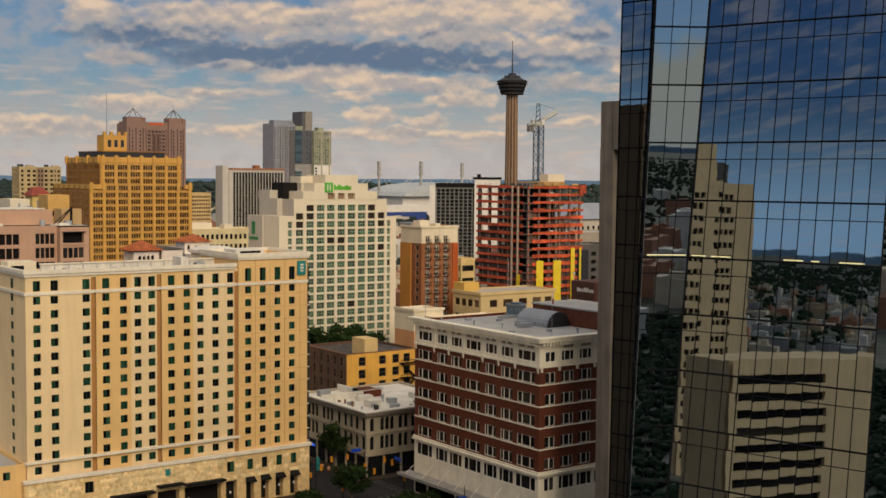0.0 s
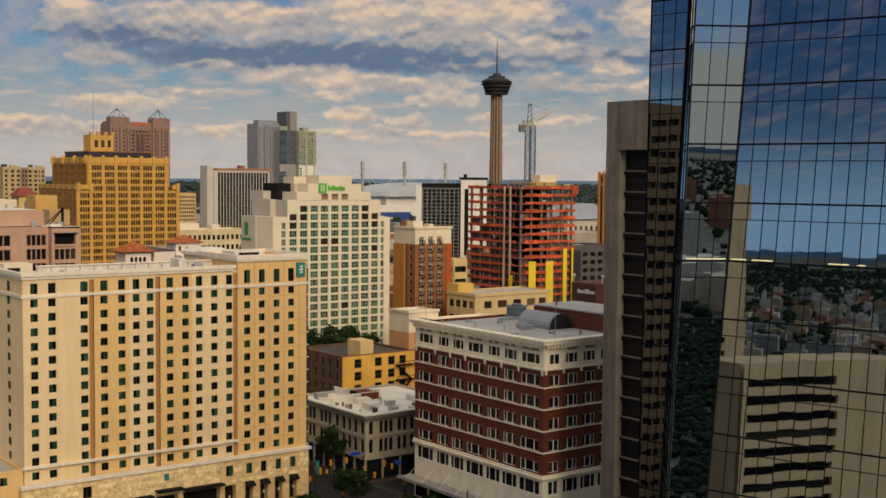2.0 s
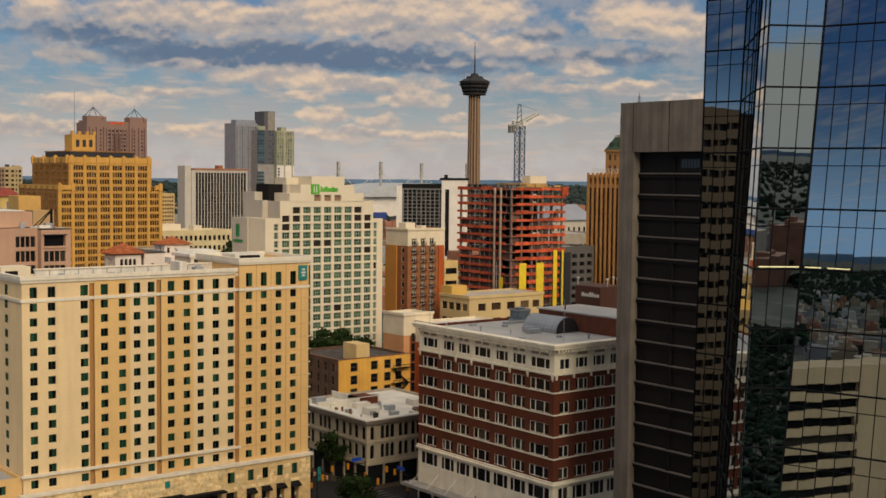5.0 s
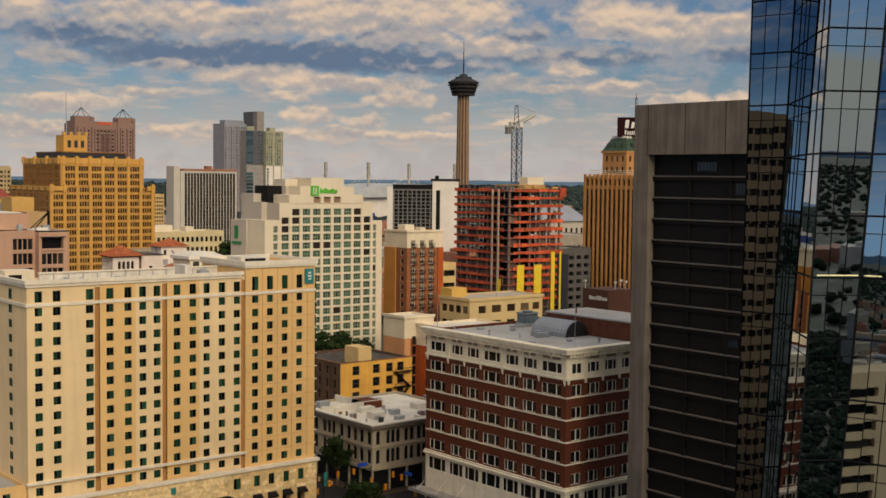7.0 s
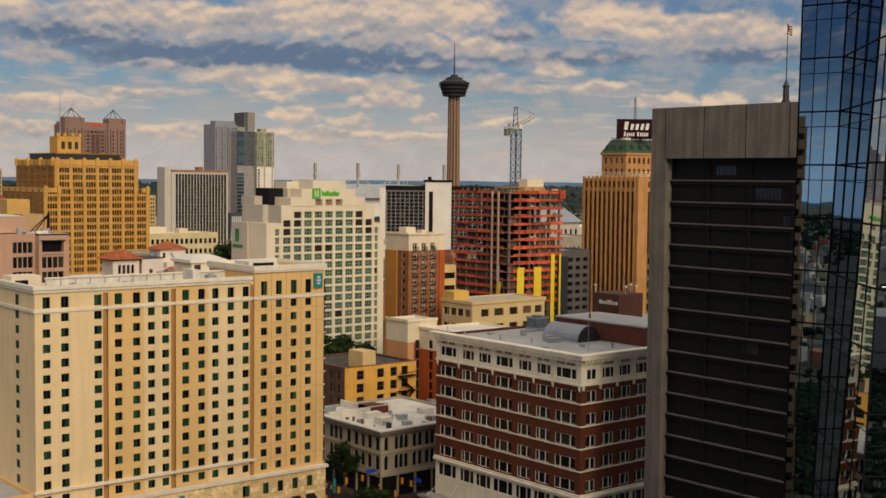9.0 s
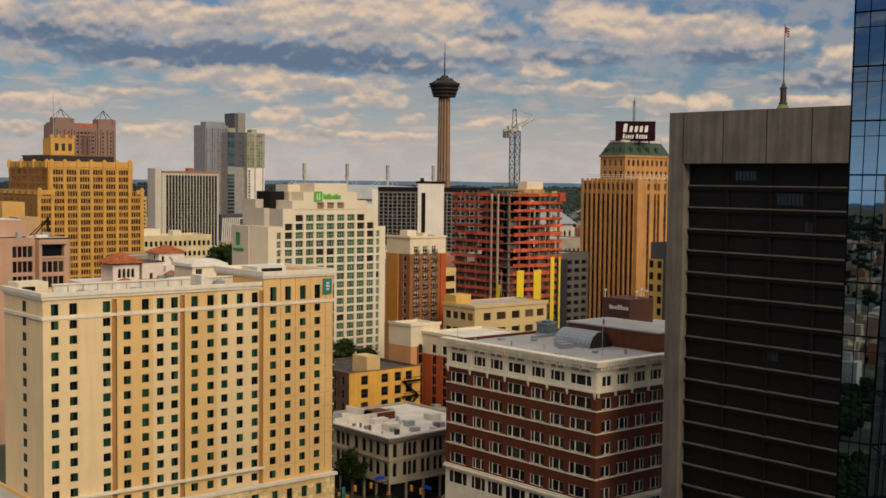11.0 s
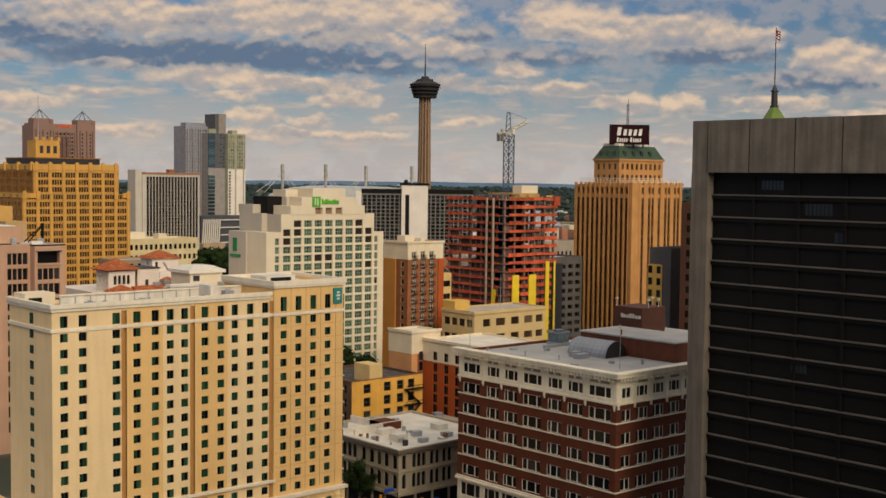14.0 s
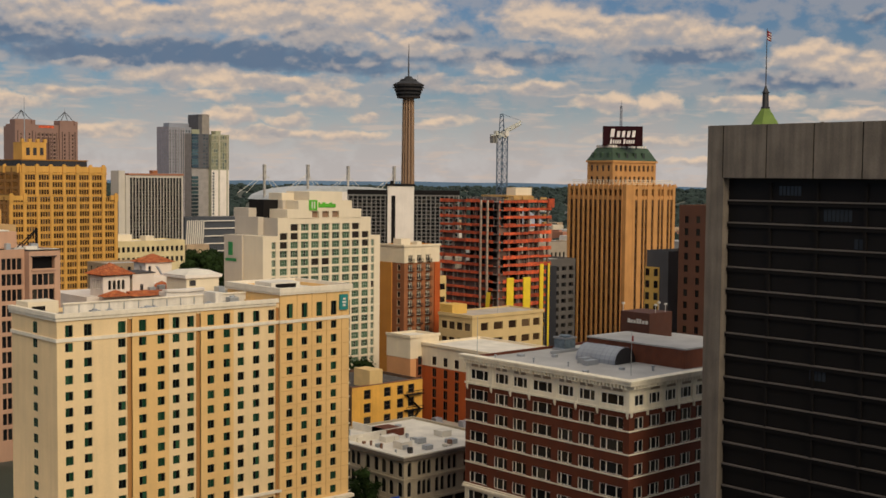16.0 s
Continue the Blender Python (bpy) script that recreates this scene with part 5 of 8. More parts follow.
# ---------------------------------------------------------------- ivory stepped hotel
def build_ivory():
    h = thing("stepped_hotel", (212, 352, 0), "ivory stepped-gable hotel with rows of green windows", "building")
    Y0 = 341.0
    cols = [(191.1, 192.6), (194.0, 196.7), (197.8, 200.6), (201.6, 204.5), (205.4, 208.3), (209.3, 212.2), (213.2, 216.1), (217.1, 220.0), (220.9, 223.8), (224.8, 227.5), (228.5, 229.8)]
    rows = [(59.8 - 2.62 * k, 61.85 - 2.62 * k) for k in range(22)]
    black = [(c, r) for c, r in ((2, 0), (8, 0), (1, 1), (2, 1), (8, 1), (9, 1), (1, 2), (9, 2), (4, 4), (9, 5), (5, 4), (10, 7), (6, 12))]
    st = {"pane": win_green, "frame": M("green_grey_frame", (0.34, 0.37, 0.29), 0.7), "fw": 0.13, "bars": (0.36, 0.66), "bw": 0.11, "rails": (0.5,)}
    dk = {"pane": pane_material("open_balcony", [(1.0, (0.03, 0.022, 0.018))], rough=0.7, spec=0.1), "frame": M("ivory_frame", (0.6, 0.55, 0.42), 0.7), "fw": 0.05}
    gone = [(c, r) for r in range(3) for c in range(11) if (r == 0 and c in (0, 1, 9, 10)) or (r == 1 and c in (0, 10))]
    cs = [(a - 190.3, b - 190.3) for a, b in cols]
    part("wall", Build().wall((190.3, Y0), (1, 0), (0, -1), 2, 58.4, cs[:1], rows[2:], 0.35, (), 2.9), plaster_ivory, h)
    part("wall", Build().wall((193.2, Y0), (1, 0), (0, -1), 2, 63.4, [(a - 2.9, b - 2.9) for a, b in cs[1:10]], rows, 0.35, [(c - 1, r) for c, r in gone if 0 < c < 10], 35.1), plaster_ivory, h)
    part("wall", Build().wall((228.3, Y0), (1, 0), (0, -1), 2, 57.9, [(cs[10][0] - 38.0, cs[10][1] - 38.0)], rows[2:], 0.35, [], 3.8), plaster_ivory, h)
    gone += [(0, 0), (0, 1)]
    windows(h, (190.3, Y0), (1, 0), (0, -1), cs, rows, st, 0.35, gone + black)
    every = [(c, r) for r in range(22) for c in range(11)]
    windows(h, (190.3, Y0), (1, 0), (0, -1), cs, rows, dk, 0.35, [s for s in every if s not in black])
    # stepped gable above, and the lower shoulder to the south
    steps = [(196.6, 224.5, 63.4, 66.2), (200.6, 220.8, 66.2, 68.8), (204.6, 217.0, 68.8, 71.5)]
    part("gable", Build().wall((193.2, Y0), (1, 0), (0, -1), 63.4, 63.5, [], [], 0, (), 35.1).box(193.2, 228.3, Y0 + 0.02, Y0 + 1, 63.4, 63.7), plaster_ivory, h)
    for i, (a, b, z0, z1) in enumerate(steps):
        o = [(205.6 - a, 208.2 - a), (209.4 - a, 212.0 - a), (213.2 - a, 215.8 - a)] if i == 0 else []
        part("gable_step", Build().wall((a, Y0), (1, 0), (0, -1), z0, z1, o, [(63.6, 65.6)], 0.8, (), b - a).poly((a, Y0, z1), (b, Y0, z1), (b, Y0 + 12, z1), (a, Y0 + 12, z1))
             .poly((a, Y0 + 12, z0), (a, Y0, z0), (a, Y0, z1), (a, Y0 + 12, z1)).poly((b, Y0, z0), (b, Y0 + 12, z0), (b, Y0 + 12, z1), (b, Y0, z1)).poly((b, Y0 + 12, z0), (a, Y0 + 12, z0), (a, Y0 + 12, z1), (b, Y0 + 12, z1)), plaster_ivory, h)
    part("gable_recess", Build().box(205, 216.2, Y0 + 0.8, Y0 + 0.9, 63.4, 65.8), brown_recess, h)
    part("shoulder", Build().box(228.3, 232.1, Y0 + 0.5, 358, 2, 57.8).box(228.35, 232.1, Y0 + 0.01, Y0 + 0.5, 57.3, 57.9).box(231.8, 232.1, Y0 + 0.01, Y0 + 0.5, 2, 57.3), plaster_ivory, h)
    part("body", Build().box(190.3, 193.2, Y0 + 0.9, 358, 2, 58.4).box(193.2, 228.3, Y0 + 0.9, 358, 2, 63.4), plaster_shade_grey, h)
    # blocks of the north side with the leaf-green mark
    part("wall", Build().poly((193.19, 348.5, 58.4), (193.19, Y0, 58.4), (193.19, Y0, 63.68), (193.19, 348.5, 63.68)), plaster_shade_grey, h)
    part("north_block", Build().box(188.0, 190.3, Y0 - 0.05, 351.5, 2, 58.4), plaster_ivory, h)
    part("north_block", Build().box(187.6, 190.3, 351.5, 361.2, 2, 58.3), plaster_shade_grey, h)
    part("north_block", Build().box(191.3, 193.2, 348.5, 361, 58.4, 63.8).box(193.2, 203, 358, 361, 58.4, 63.8), plaster_shade_grey, h)
    part("roof_block", Build().box(191.6, 194.4, 354, 362, 63.8, 66.4), plaster_shade_grey, h)
    part("roof_block", Build().box(199.6, 204.4, 347.6, 358, 63.4, 68.8).box(198.0, 199.6, 346.5, 349.5, 63.4, 66.0), plaster_shade_grey, h)
    part("roof_block", Build().box(200.2, 205.0, 349, 356, 68.8, 71.0), plaster_ivory, h)
    part("dark_recess", Build().box(194.4, 199.6, 350.2, 358, 63.4, 68.9), black_metal, h)
    part("roof_house", Build().box(204.4, 216, 353, 362, 63.4, 70.6), plaster_ivory, h)
    sg = part("sign_leaf", Build().box(204.4, 207.4, Y0 - 0.3, Y0 - 0.05, 65.9, 69.0), M("leaf_green_sign", (0.10, 0.42, 0.03), 0.4), h, "bright green square sign")
    part("sign_mark", Build().box(205.2, 205.6, Y0 - 0.34, Y0 - 0.3, 66.4, 68.5).box(206.1, 206.5, Y0 - 0.34, Y0 - 0.3, 66.4, 68.5), canopy_white, sg)
    x = 207.9
    for k, (w, z) in enumerate(((0.75, 1.6), (0.7, 1.1), (0.3, 1.6), (0.3, 1.5), (0.7, 1.6), (0.7, 1.1), (0.7, 1.1), (0.7, 1.4), (0.35, 1.6), (0.7, 1.1), (0.7, 1.1))):
        part("sign_bar", Build().box(x, x + w * 0.8, Y0 - 0.2, Y0 - 0.05, 66.7, 66.7 + z), M("leaf_green_sign", (0.10, 0.42, 0.03), 0.4), h)
        x += w
    part("sign_leaf", Build().box(187.4, 187.58, 356.4, 358.6, 52.2, 56.2), M("deep_green_sign", (0.02, 0.20, 0.05), 0.4), h, "dark green wall sign")
    part("sign_bar", Build().box(187.4, 187.58, 354.4, 360.2, 50.4, 51.3), M("deep_green_sign", (0.02, 0.20, 0.05), 0.4), h)


brown_recess = M("brown_recess", (0.26, 0.16, 0.10), 0.8)
build_ivory()

# ---------------------------------------------------------------- tower under construction, with its crane
def build_site():
    s = thing("unfinished_tower", (330, 385, 0), "unfinished concrete tower with red safety boards round each floor", "building")
    X0, X1, Y0, Y1 = 313.0, 342.0, 369.0, 402.0
    pitch, top = 3.05, 67.2
    n = 21
    slab = Build().box(X0, X1, Y0, Y1, -0.28, 0).mesh("slab", slab_bounce_grey)
    bw = [Build().box(X0 + 2.4 + 6.65 * q, X0 + 9.05 + 6.65 * q, Y0 - 0.15 - 0.03 * (q % 2), Y0, -0.4, 0.95).mesh("safety_board", red_board) for q in range(4)]
    bw2 = Build().box(X0 + 0.1, X0 + 0.9, Y0 - 0.15, Y0, -0.3, 0.4).mesh("safety_board", red_board)
    bn = [Build().box(X0 - 0.15 - 0.03 * (q % 2), X0, Y0 + 3 + 7.5 * q, Y0 + 10.5 + 7.5 * q, -0.4, 0.85).mesh("safety_board", red_board) for q in range(4)]
    clad = M("board_sheathing", (0.10, 0.055, 0.04), 0.8, var=0.3, each=0.5)
    pole = M("prop_steel", (0.30, 0.26, 0.22), 0.7, var=0.2)
    for x in [X0 + 0.8 + 5.4 * k for k in range(6)]:
        for y in [Y0 + 0.8 + 6.2 * k for k in range(6)]:
            part("column", Build().box(x - 0.35, x + 0.35, y - 0.35, y + 0.35, 0, top - 0.3), slab_bounce_grey, s)
    fillw = [Build().box(a, a + w, Y0 + 0.9, Y0 + 1.0, 0, pitch - 0.3).mesh("infill", clad) for a, w in ((X0 + 10.5, 4.6), (X0 + 16, 4.6), (X0 + 21.5, 4.4), (X0 + 1.2, 4))]
    filln = [Build().box(X0 + 0.9, X0 + 1.0, a, a + 5.4, 0, pitch - 0.3).mesh("infill", clad) for a in (Y0 + 1.3, Y0 + 7.4, Y0 + 13.6, Y0 + 19.8, Y0 + 26)]
    stack = [Build().box(X0 + a, X0 + a + w, Y0 + 1.2, Y0 + 2.6, 0, hh).mesh("stored_material", m) for a, w, hh, m in ((12, 2.2, 1.3, canopy_white), (22, 3.0, 1.1, slab_bounce_grey), (17.5, 1.4, 1.8, canopy_white), (26, 1.6, 1.2, M("timber_form", (0.46, 0.27, 0.09), 0.8, var=0.3)))]
    prop = Build().tube((0, 0, 0), (0, 0, pitch - 0.28), 0.09, n=5).mesh("prop", pole)
    rnd = random.Random(4)
    for k in range(n):
        z = top - pitch * k
        m = Matrix.Translation((0, 0, z))
        attach(new("slab", slab), s, m)
        for q in range(4):
            lift = lambda: m @ Matrix.Translation((0, 0, rnd.uniform(-0.12, 0.1))) @ Matrix.Diagonal((1, 1, rnd.uniform(0.65, 1.1), 1))
            if k < 15:
                attach(new("safety_board", bw[q]), s, lift())
            if k < 18:
                attach(new("safety_board", bn[q]), s, lift())
        if k < 18:
            attach(new("safety_board", bw2), s, m)
        if k:
            for q in range(7):
                attach(new("prop", prop), s, m @ Matrix.Translation((X0 + rnd.uniform(10, 28.5), Y0 + rnd.uniform(0.2, 1.4), 0)))
            for q in range(4):
                attach(new("prop", prop), s, m @ Matrix.Translation((X0 + 0.4, Y0 + rnd.uniform(2, 32), 0)))
            for q in stack:
                if rnd.random() < 0.35:
                    attach(new("stored_material", q), s, m)
        if k > 3:
            for q in fillw + filln:
                if rnd.random() < min(0.9, 0.09 * (k - 2)):
                    attach(new("infill", q), s, m)
    part("core", Build().box(X0 + 8, X0 + 22, Y0 + 9, Y0 + 24, 0, top + 1.6), M("core_concrete", (0.10, 0.085, 0.08), 0.9, var=0.2), s)
    part("formwork", Build().box(X0 + 10, X0 + 24, Y0 + 6, Y0 + 20, top + 1.8, top + 2.4).box(X0 + 9, X0 + 20, Y0 + 1, Y0 + 4, top + 0.2, top + 2.2), M("timber_form", (0.46, 0.27, 0.09), 0.8, var=0.3), s)
    part("site_cabin", Build().box(X0 + 17, X0 + 26, Y0 + 8, Y0 + 13, top + 2.4, top + 5.4), plaster_ivory, s)
    for y in (Y0 + 5.0, Y0 + 8.6):
        part("hoist_mast", Build().box(X0 - 1.1, X0 - 0.5, y, y + 0.6, 0, top + 0.6), M("hoist_grey", (0.42, 0.33, 0.25), 0.7, var=0.3, size=2), s)
    rebar = Build().tube((0, 0, 0), (0, 0, 1.7), 0.12, n=5).mesh("rebar", pole)
    for k in range(13):
        attach(new("rebar", rebar), s, Matrix.Translation((X0 + 0.5 + 2.3 * k, Y0 + rnd.uniform(0.3, 2), top)))
        attach(new("rebar", rebar), s, Matrix.Translation((X0 + rnd.uniform(0.3, 2), Y0 + 0.5 + 2.4 * k, top)))
    for k in range(5):
        part("edge_form", Build().box(X0 + 3 + 5 * k, X0 + 6.5 + 5 * k, Y0 + 0.2, Y0 + 0.5, top + 0.9, top + 1.2 + 0.5 * (k % 3)), M("timber_form", (0.46, 0.27, 0.09), 0.8, var=0.3), s)
    for a, b, z0, z1 in ((317.3, 320.9, 0, 38.3), (326.3, 330.2, 0, 38.2)):
        part("sheathing_panel", Build().box(a, b, Y0 - 0.5, Y0 - 0.16, z0, z1), yellow_sheet, s, "bright yellow sheathing panel")
    for a, b in ((339.2, 342.0),):
        part("sheathing_panel", Build().box(a, X1 + 3.0, Y0 - 0.6, Y0 - 0.2, 0, 42), dark_band, s)
    for a, w in ((335.2, 2.0), (339.8, 0.9)):
        part("sheathing_panel", Build().box(a, a + w, Y0 - 0.8, Y0 - 0.5, 0, 43), yellow_sheet, s)
    part("stair_sheet", Build().prism([(X0 - 1.6, Y0 + 3.6), (X0 - 1.5, Y0 + 3.6), (X0 - 1.5, Y0 + 5.4), (X0 - 1.6, Y0 + 5.4)], 24, 33, [(X0 - 1.6, Y0 + 2.4), (X0 - 1.5, Y0 + 2.4), (X0 - 1.5, Y0 + 4.6), (X0 - 1.6, Y0 + 4.6)]), yellow_sheet, s)
    part("board_corner", Build().box(X1 - 2.2, X1 + 1.2, Y0 - 0.5, Y0 + 0.4, top - 2.3, top + 1.2), red_board, s)
    c = thing("tower_crane", (338.5, 393.5, 0), "grey lattice tower crane with a short raised jib", "crane")
    cx, cy, zt = 338.8, 393.5, 93.0
    R = Vector((0.75, -0.66, 0))
    at = lambda r, z, side=0.0: Vector((cx, cy, zt + z)) + R * r + Vector((0.66, 0.75, 0)) * side
    b, h = Build(), 1.5
    for dx in (-h, h):
        for dy in (-h, h):
            b.tube((cx + dx, cy + dy, 0), (cx + dx, cy + dy, zt), 0.32, n=4)
    z, k = 58.0, 0
    while z < zt - 2:
        for a, e in (((-h, -h), (h, -h)), ((h, -h), (h, h)), ((h, h), (-h, h)), ((-h, h), (-h, -h))):
            a, e = (a, e) if k % 2 else (e, a)
            b.tube((cx + a[0], cy + a[1], z), (cx + e[0], cy + e[1], z + 2.7), 0.19, n=4)
            b.tube((cx + a[0], cy + a[1], z), (cx + e[0], cy + e[1], z), 0.13, n=4)
        z += 2.7
        k += 1
    part("mast", b, crane_blue, c, "blue-grey lattice mast")
    part("slewing_ring", Build().prism([(cx + 1.9 * math.cos(a * math.pi / 5), cy + 1.9 * math.sin(a * math.pi / 5)) for a in range(10)], zt - 0.6, zt + 0.5), crane_grey, c)
    w = Build()
    for r in (-4.0, -2.9):
        p = at(r, -2.6)
        w.box(p.x - 0.5, p.x + 0.5, p.y - 0.9, p.y + 0.9, p.z, p.z + 3.4)
    part("counterweight", w, M("cast_weight", (0.20, 0.19, 0.17), 0.8), c)
    w = Build()
    for q in (-0.8, 0.8):
        w.tube(at(-4.6, 0.2, q), at(1.8, 1.4, q), 0.3, n=4)
    for r in (-4.2, -2.6, -1.0, 0.6):
        w.tube(at(r, 0.4 + 0.18 * (r + 4.2), -0.8), at(r, 0.4 + 0.18 * (r + 4.2), 0.8), 0.2, n=4)
    p = at(-2.2, 0.8)
    w.box(p.x - 1.0, p.x + 1.0, p.y - 0.8, p.y + 0.8, p.z, p.z + 1.5)
    part("slewing_deck", w, crane_grey, c)
    p = at(1.4, 0.2, -1.3)
    part("cab", Build().box(p.x - 0.8, p.x + 0.8, p.y - 0.8, p.y + 0.8, p.z, p.z + 2.0), canopy_white, c)
    j = Build()
    heel, tip = at(-0.6, 0.9), at(7.6, 5.6)
    off = (Vector((0, 0, 1.0)), Vector((0.66, 0.75, -0.6)), Vector((-0.66, -0.75, -0.6)))
    for o in off:
        j.tube(heel + o, tip + o * 0.75, 0.32, n=4)
    for i in range(8):
        p, q = heel.lerp(tip, i / 8), heel.lerp(tip, (i + 1) / 8)
        for a in range(3):
            j.tube(p + off[a] * (1 - 0.03 * i), q + off[(a + 1) % 3] * (1 - 0.03 * i), 0.2, n=4)
            j.tube(p + off[a] * (1 - 0.03 * i), p + off[(a + 1) % 3] * (1 - 0.03 * i), 0.2, n=4)
    part("jib", j, crane_grey, c)
    f = Build()
    for q in (-0.8, 0.8):
        f.tube(at(-1.3, 0.8, q), at(-0.9, 9.0, q * 0.6), 0.2, n=4).tube(at(0.7, 1.2, q), at(0.3, 9.0, q * 0.6), 0.2, n=4)
        for i in range(4):
            f.tube(at(-1.2 + 0.08 * i, 1.2 + 2 * i, q), at(0.6 - 0.1 * i, 3.0 + 2 * i, q), 0.1, n=4)
    f.tube(at(-0.9, 9.0, -0.5), at(0.3, 9.0, 0.5), 0.2, n=4).tube(at(0.3, 9.0), tip + Vector((0, 0, 0.8)), 0.06, n=4)
    part("a_frame", f, crane_blue, c)


build_site()

# ---------------------------------------------------------------- tan garage with a flat roof
def build_tan():
    t = thing("tan_block", (285, 345, 0), "low tan concrete block with a broad flat roof", "building")
    st = {"pane": win_brown, "frame": None}
    X0, X1, Y0, Y1, H = 249.4, 281.5, 316.6, 332.0, 33.2
    cols = [(253.2, 256.4), (258.9, 263.0), (265.6, 269.2), (271.6, 275.4), (277.0, 280.2)]
    face(t, WEST, X0, X1, Y0, 0, H, cols, [(28.2, 30.6), (23.4, 25.6)], tan_paint, st, 0.4)
    face(t, NORTH, Y0, Y1, X0, 0, H, even(Y0 + 0.6, Y1 - 0.6, 4, 2.8), [(28.2, 30.6), (23.4, 25.6)], tan_paint, st, 0.4)
    shell(t, X0, X1, Y0, Y1, 0, H, tan_paint, roof_tan, 0.4, "SE", 0.5)
    part("eave", Build().box(X0 - 0.4, X1 + 0.4, Y0 - 0.4, Y0, H - 0.9, H + 0.1).box(X0 - 0.4, X0, Y0, Y1, H - 0.9, H + 0.1), tan_paint, t)
    part("roof_house", Build().box(249.6, 256, 326, 331.8, H - 0.5, H + 2.6), yellow_dull, t)
    part("roof_pole", Build().tube((262, 318, H - 0.4), (262, 318, H + 11), 0.1, 0.06, 6), metal_grey, t)


tan_paint = M("tan_paint", (0.58, 0.42, 0.20), 0.85, size=5, var=0.08)
yellow_dull = M("dull_yellow", (0.62, 0.38, 0.09), 0.85, size=4, var=0.08)
build_tan()

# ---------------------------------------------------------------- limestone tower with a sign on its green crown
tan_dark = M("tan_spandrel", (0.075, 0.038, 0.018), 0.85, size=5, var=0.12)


def build_deco():
    d = thing("limestone_tower", (385, 352, 0), "tan limestone art deco tower with a green crown roof", "building")
    X0, X1, Y0, Y1, H = 375.4, 407.4, 359.0, 389.9, 73.0
    st = {"pane": win_brown, "frame": None}
    rows = [(6 + 3.35 * k, 8.1 + 3.35 * k) for k in range(20)]
    part("corner_pier", Build().box(X0, X0 + 3.9, Y0 - 0.45, Y0 - 0.01, 0, H + 1.2), tan_stone, d)
    part("corner_pier", Build().box(X0 - 0.45, X0 - 0.01, Y0 - 0.45, Y0 + 1.5, 0, H + 1.2), tan_stone, d)
    north = [Y0 + 2.6 + 2.62 * k for k in range(11)]
    west = [381.6, 385.8, 388.0, 392.2, 396.4, 398.7, 402.6, 404.9]
    for side, a, b, pl, mids, w in ((NORTH, Y0 + 1.5, Y1, X0, north, 0.80), (WEST, X0 + 3.9, X1, Y0, west, 0.80)):
        cols = [(m - w, m + w) for m in mids]
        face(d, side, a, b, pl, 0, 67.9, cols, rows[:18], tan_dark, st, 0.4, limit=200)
        face(d, side, a, b, pl, 67.9, H, cols, [(69.6, 72.0)], tan_stone, st, 0.4, limit=200)
        ends = [a] + [e for m in mids for e in (m - w, m + w)] + [b]
        for p, q in zip(ends[::2], ends[1::2]):
            if side is WEST:
                part("pier", Build().box(p, q, Y0 - 0.55, Y0 - 0.01, 0, H + 1.2), tan_stone, d)
            else:
                part("pier", Build().box(X0 - 0.75, X0 - 0.01, p + 0.1, q - 0.1, 0, H + 1.2), tan_stone, d)
    part("frieze", Build().box(X0 - 0.5, X0 - 0.02, Y0 + 1.5, Y1, 67.9, 69.2).box(X0 + 3.9, X1, Y0 - 0.4, Y0 - 0.02, 67.9, 69.2), tan_stone, d)
    part("frieze", Build().box(X0 - 0.5, X0 - 0.02, Y0 + 1.5, Y1, 72.3, 73.4).box(X0 + 3.9, X1, Y0 - 0.4, Y0 - 0.02, 72.3, 73.4), tan_stone, d)
    shell(d, X0, X1, Y0, Y1, 0, H, tan_stone, roof_grey, 0.6, "SE", 0.6)
    fin = Build().box(-0.5, 0.5, -0.5, 0.5, 0, 0.9).prism([(-0.4, -0.4), (0.4, -0.4), (0.4, 0.4), (-0.4, 0.4)], 0.9, 1.5, [(-0.1, -0.1), (0.1, -0.1), (0.1, 0.1), (-0.1, 0.1)]).mesh("finial", tan_stone)
    for k in range(10):
        attach(new("finial", fin), d, Matrix.Translation((X0 + 0.3 + 3.6 * k, Y0 + 0.2, H)))
        attach(new("finial", fin), d, Matrix.Translation((X0 + 0.3, Y0 + 0.2 + 2.6 * k, H)))
    fence = Build()
    for a in range(14):
        fence.tube((X0 + 1.2, Y0 + 1 + a * 1.7, H - 0.6), (X0 + 1.2, Y0 + 1 + a * 1.7, H + 2.9), 0.14, n=4)
    for a in range(19):
        fence.tube((X0 + 1.2 + a * 1.7, Y0 + 1.2, H), (X0 + 1.2 + a * 1.7, Y0 + 1.2, H + 2.9), 0.14, n=4)
    for z in (1.3, 2.1, 2.9):
        fence.tube((X0 + 1.2, Y0 + 1.2, H + z), (X0 + 1.2, Y1 - 1, H + z), 0.1, n=4).tube((X0 + 1.2, Y0 + 1.2, H + z), (X1 - 1, Y0 + 1.2, H + z), 0.1, n=4)
    part("roof_rail", fence, plaster_ivory, d)
    x0, x1, y0, y1 = 376.8, 405.2, 367.3, 381.0
    r2 = [(75.0, 77.4), (79.6, 82.0)]
    face(d, WEST, x0, x1, y0, H - 1, 83.4, even(x0 + 0.8, x1 - 0.8, 9, 1.5), r2, tan_stone, st, 0.4)
    face(d, NORTH, y0, y1, x0, H - 1, 83.4, even(y0 + 0.8, y1 - 0.8, 4, 1.4), r2, tan_stone, st, 0.4)
    part("wall", Build().box(x0 + 0.5, x1, y0 + 0.5, y1, H - 1, 83.2), tan_stone, d)
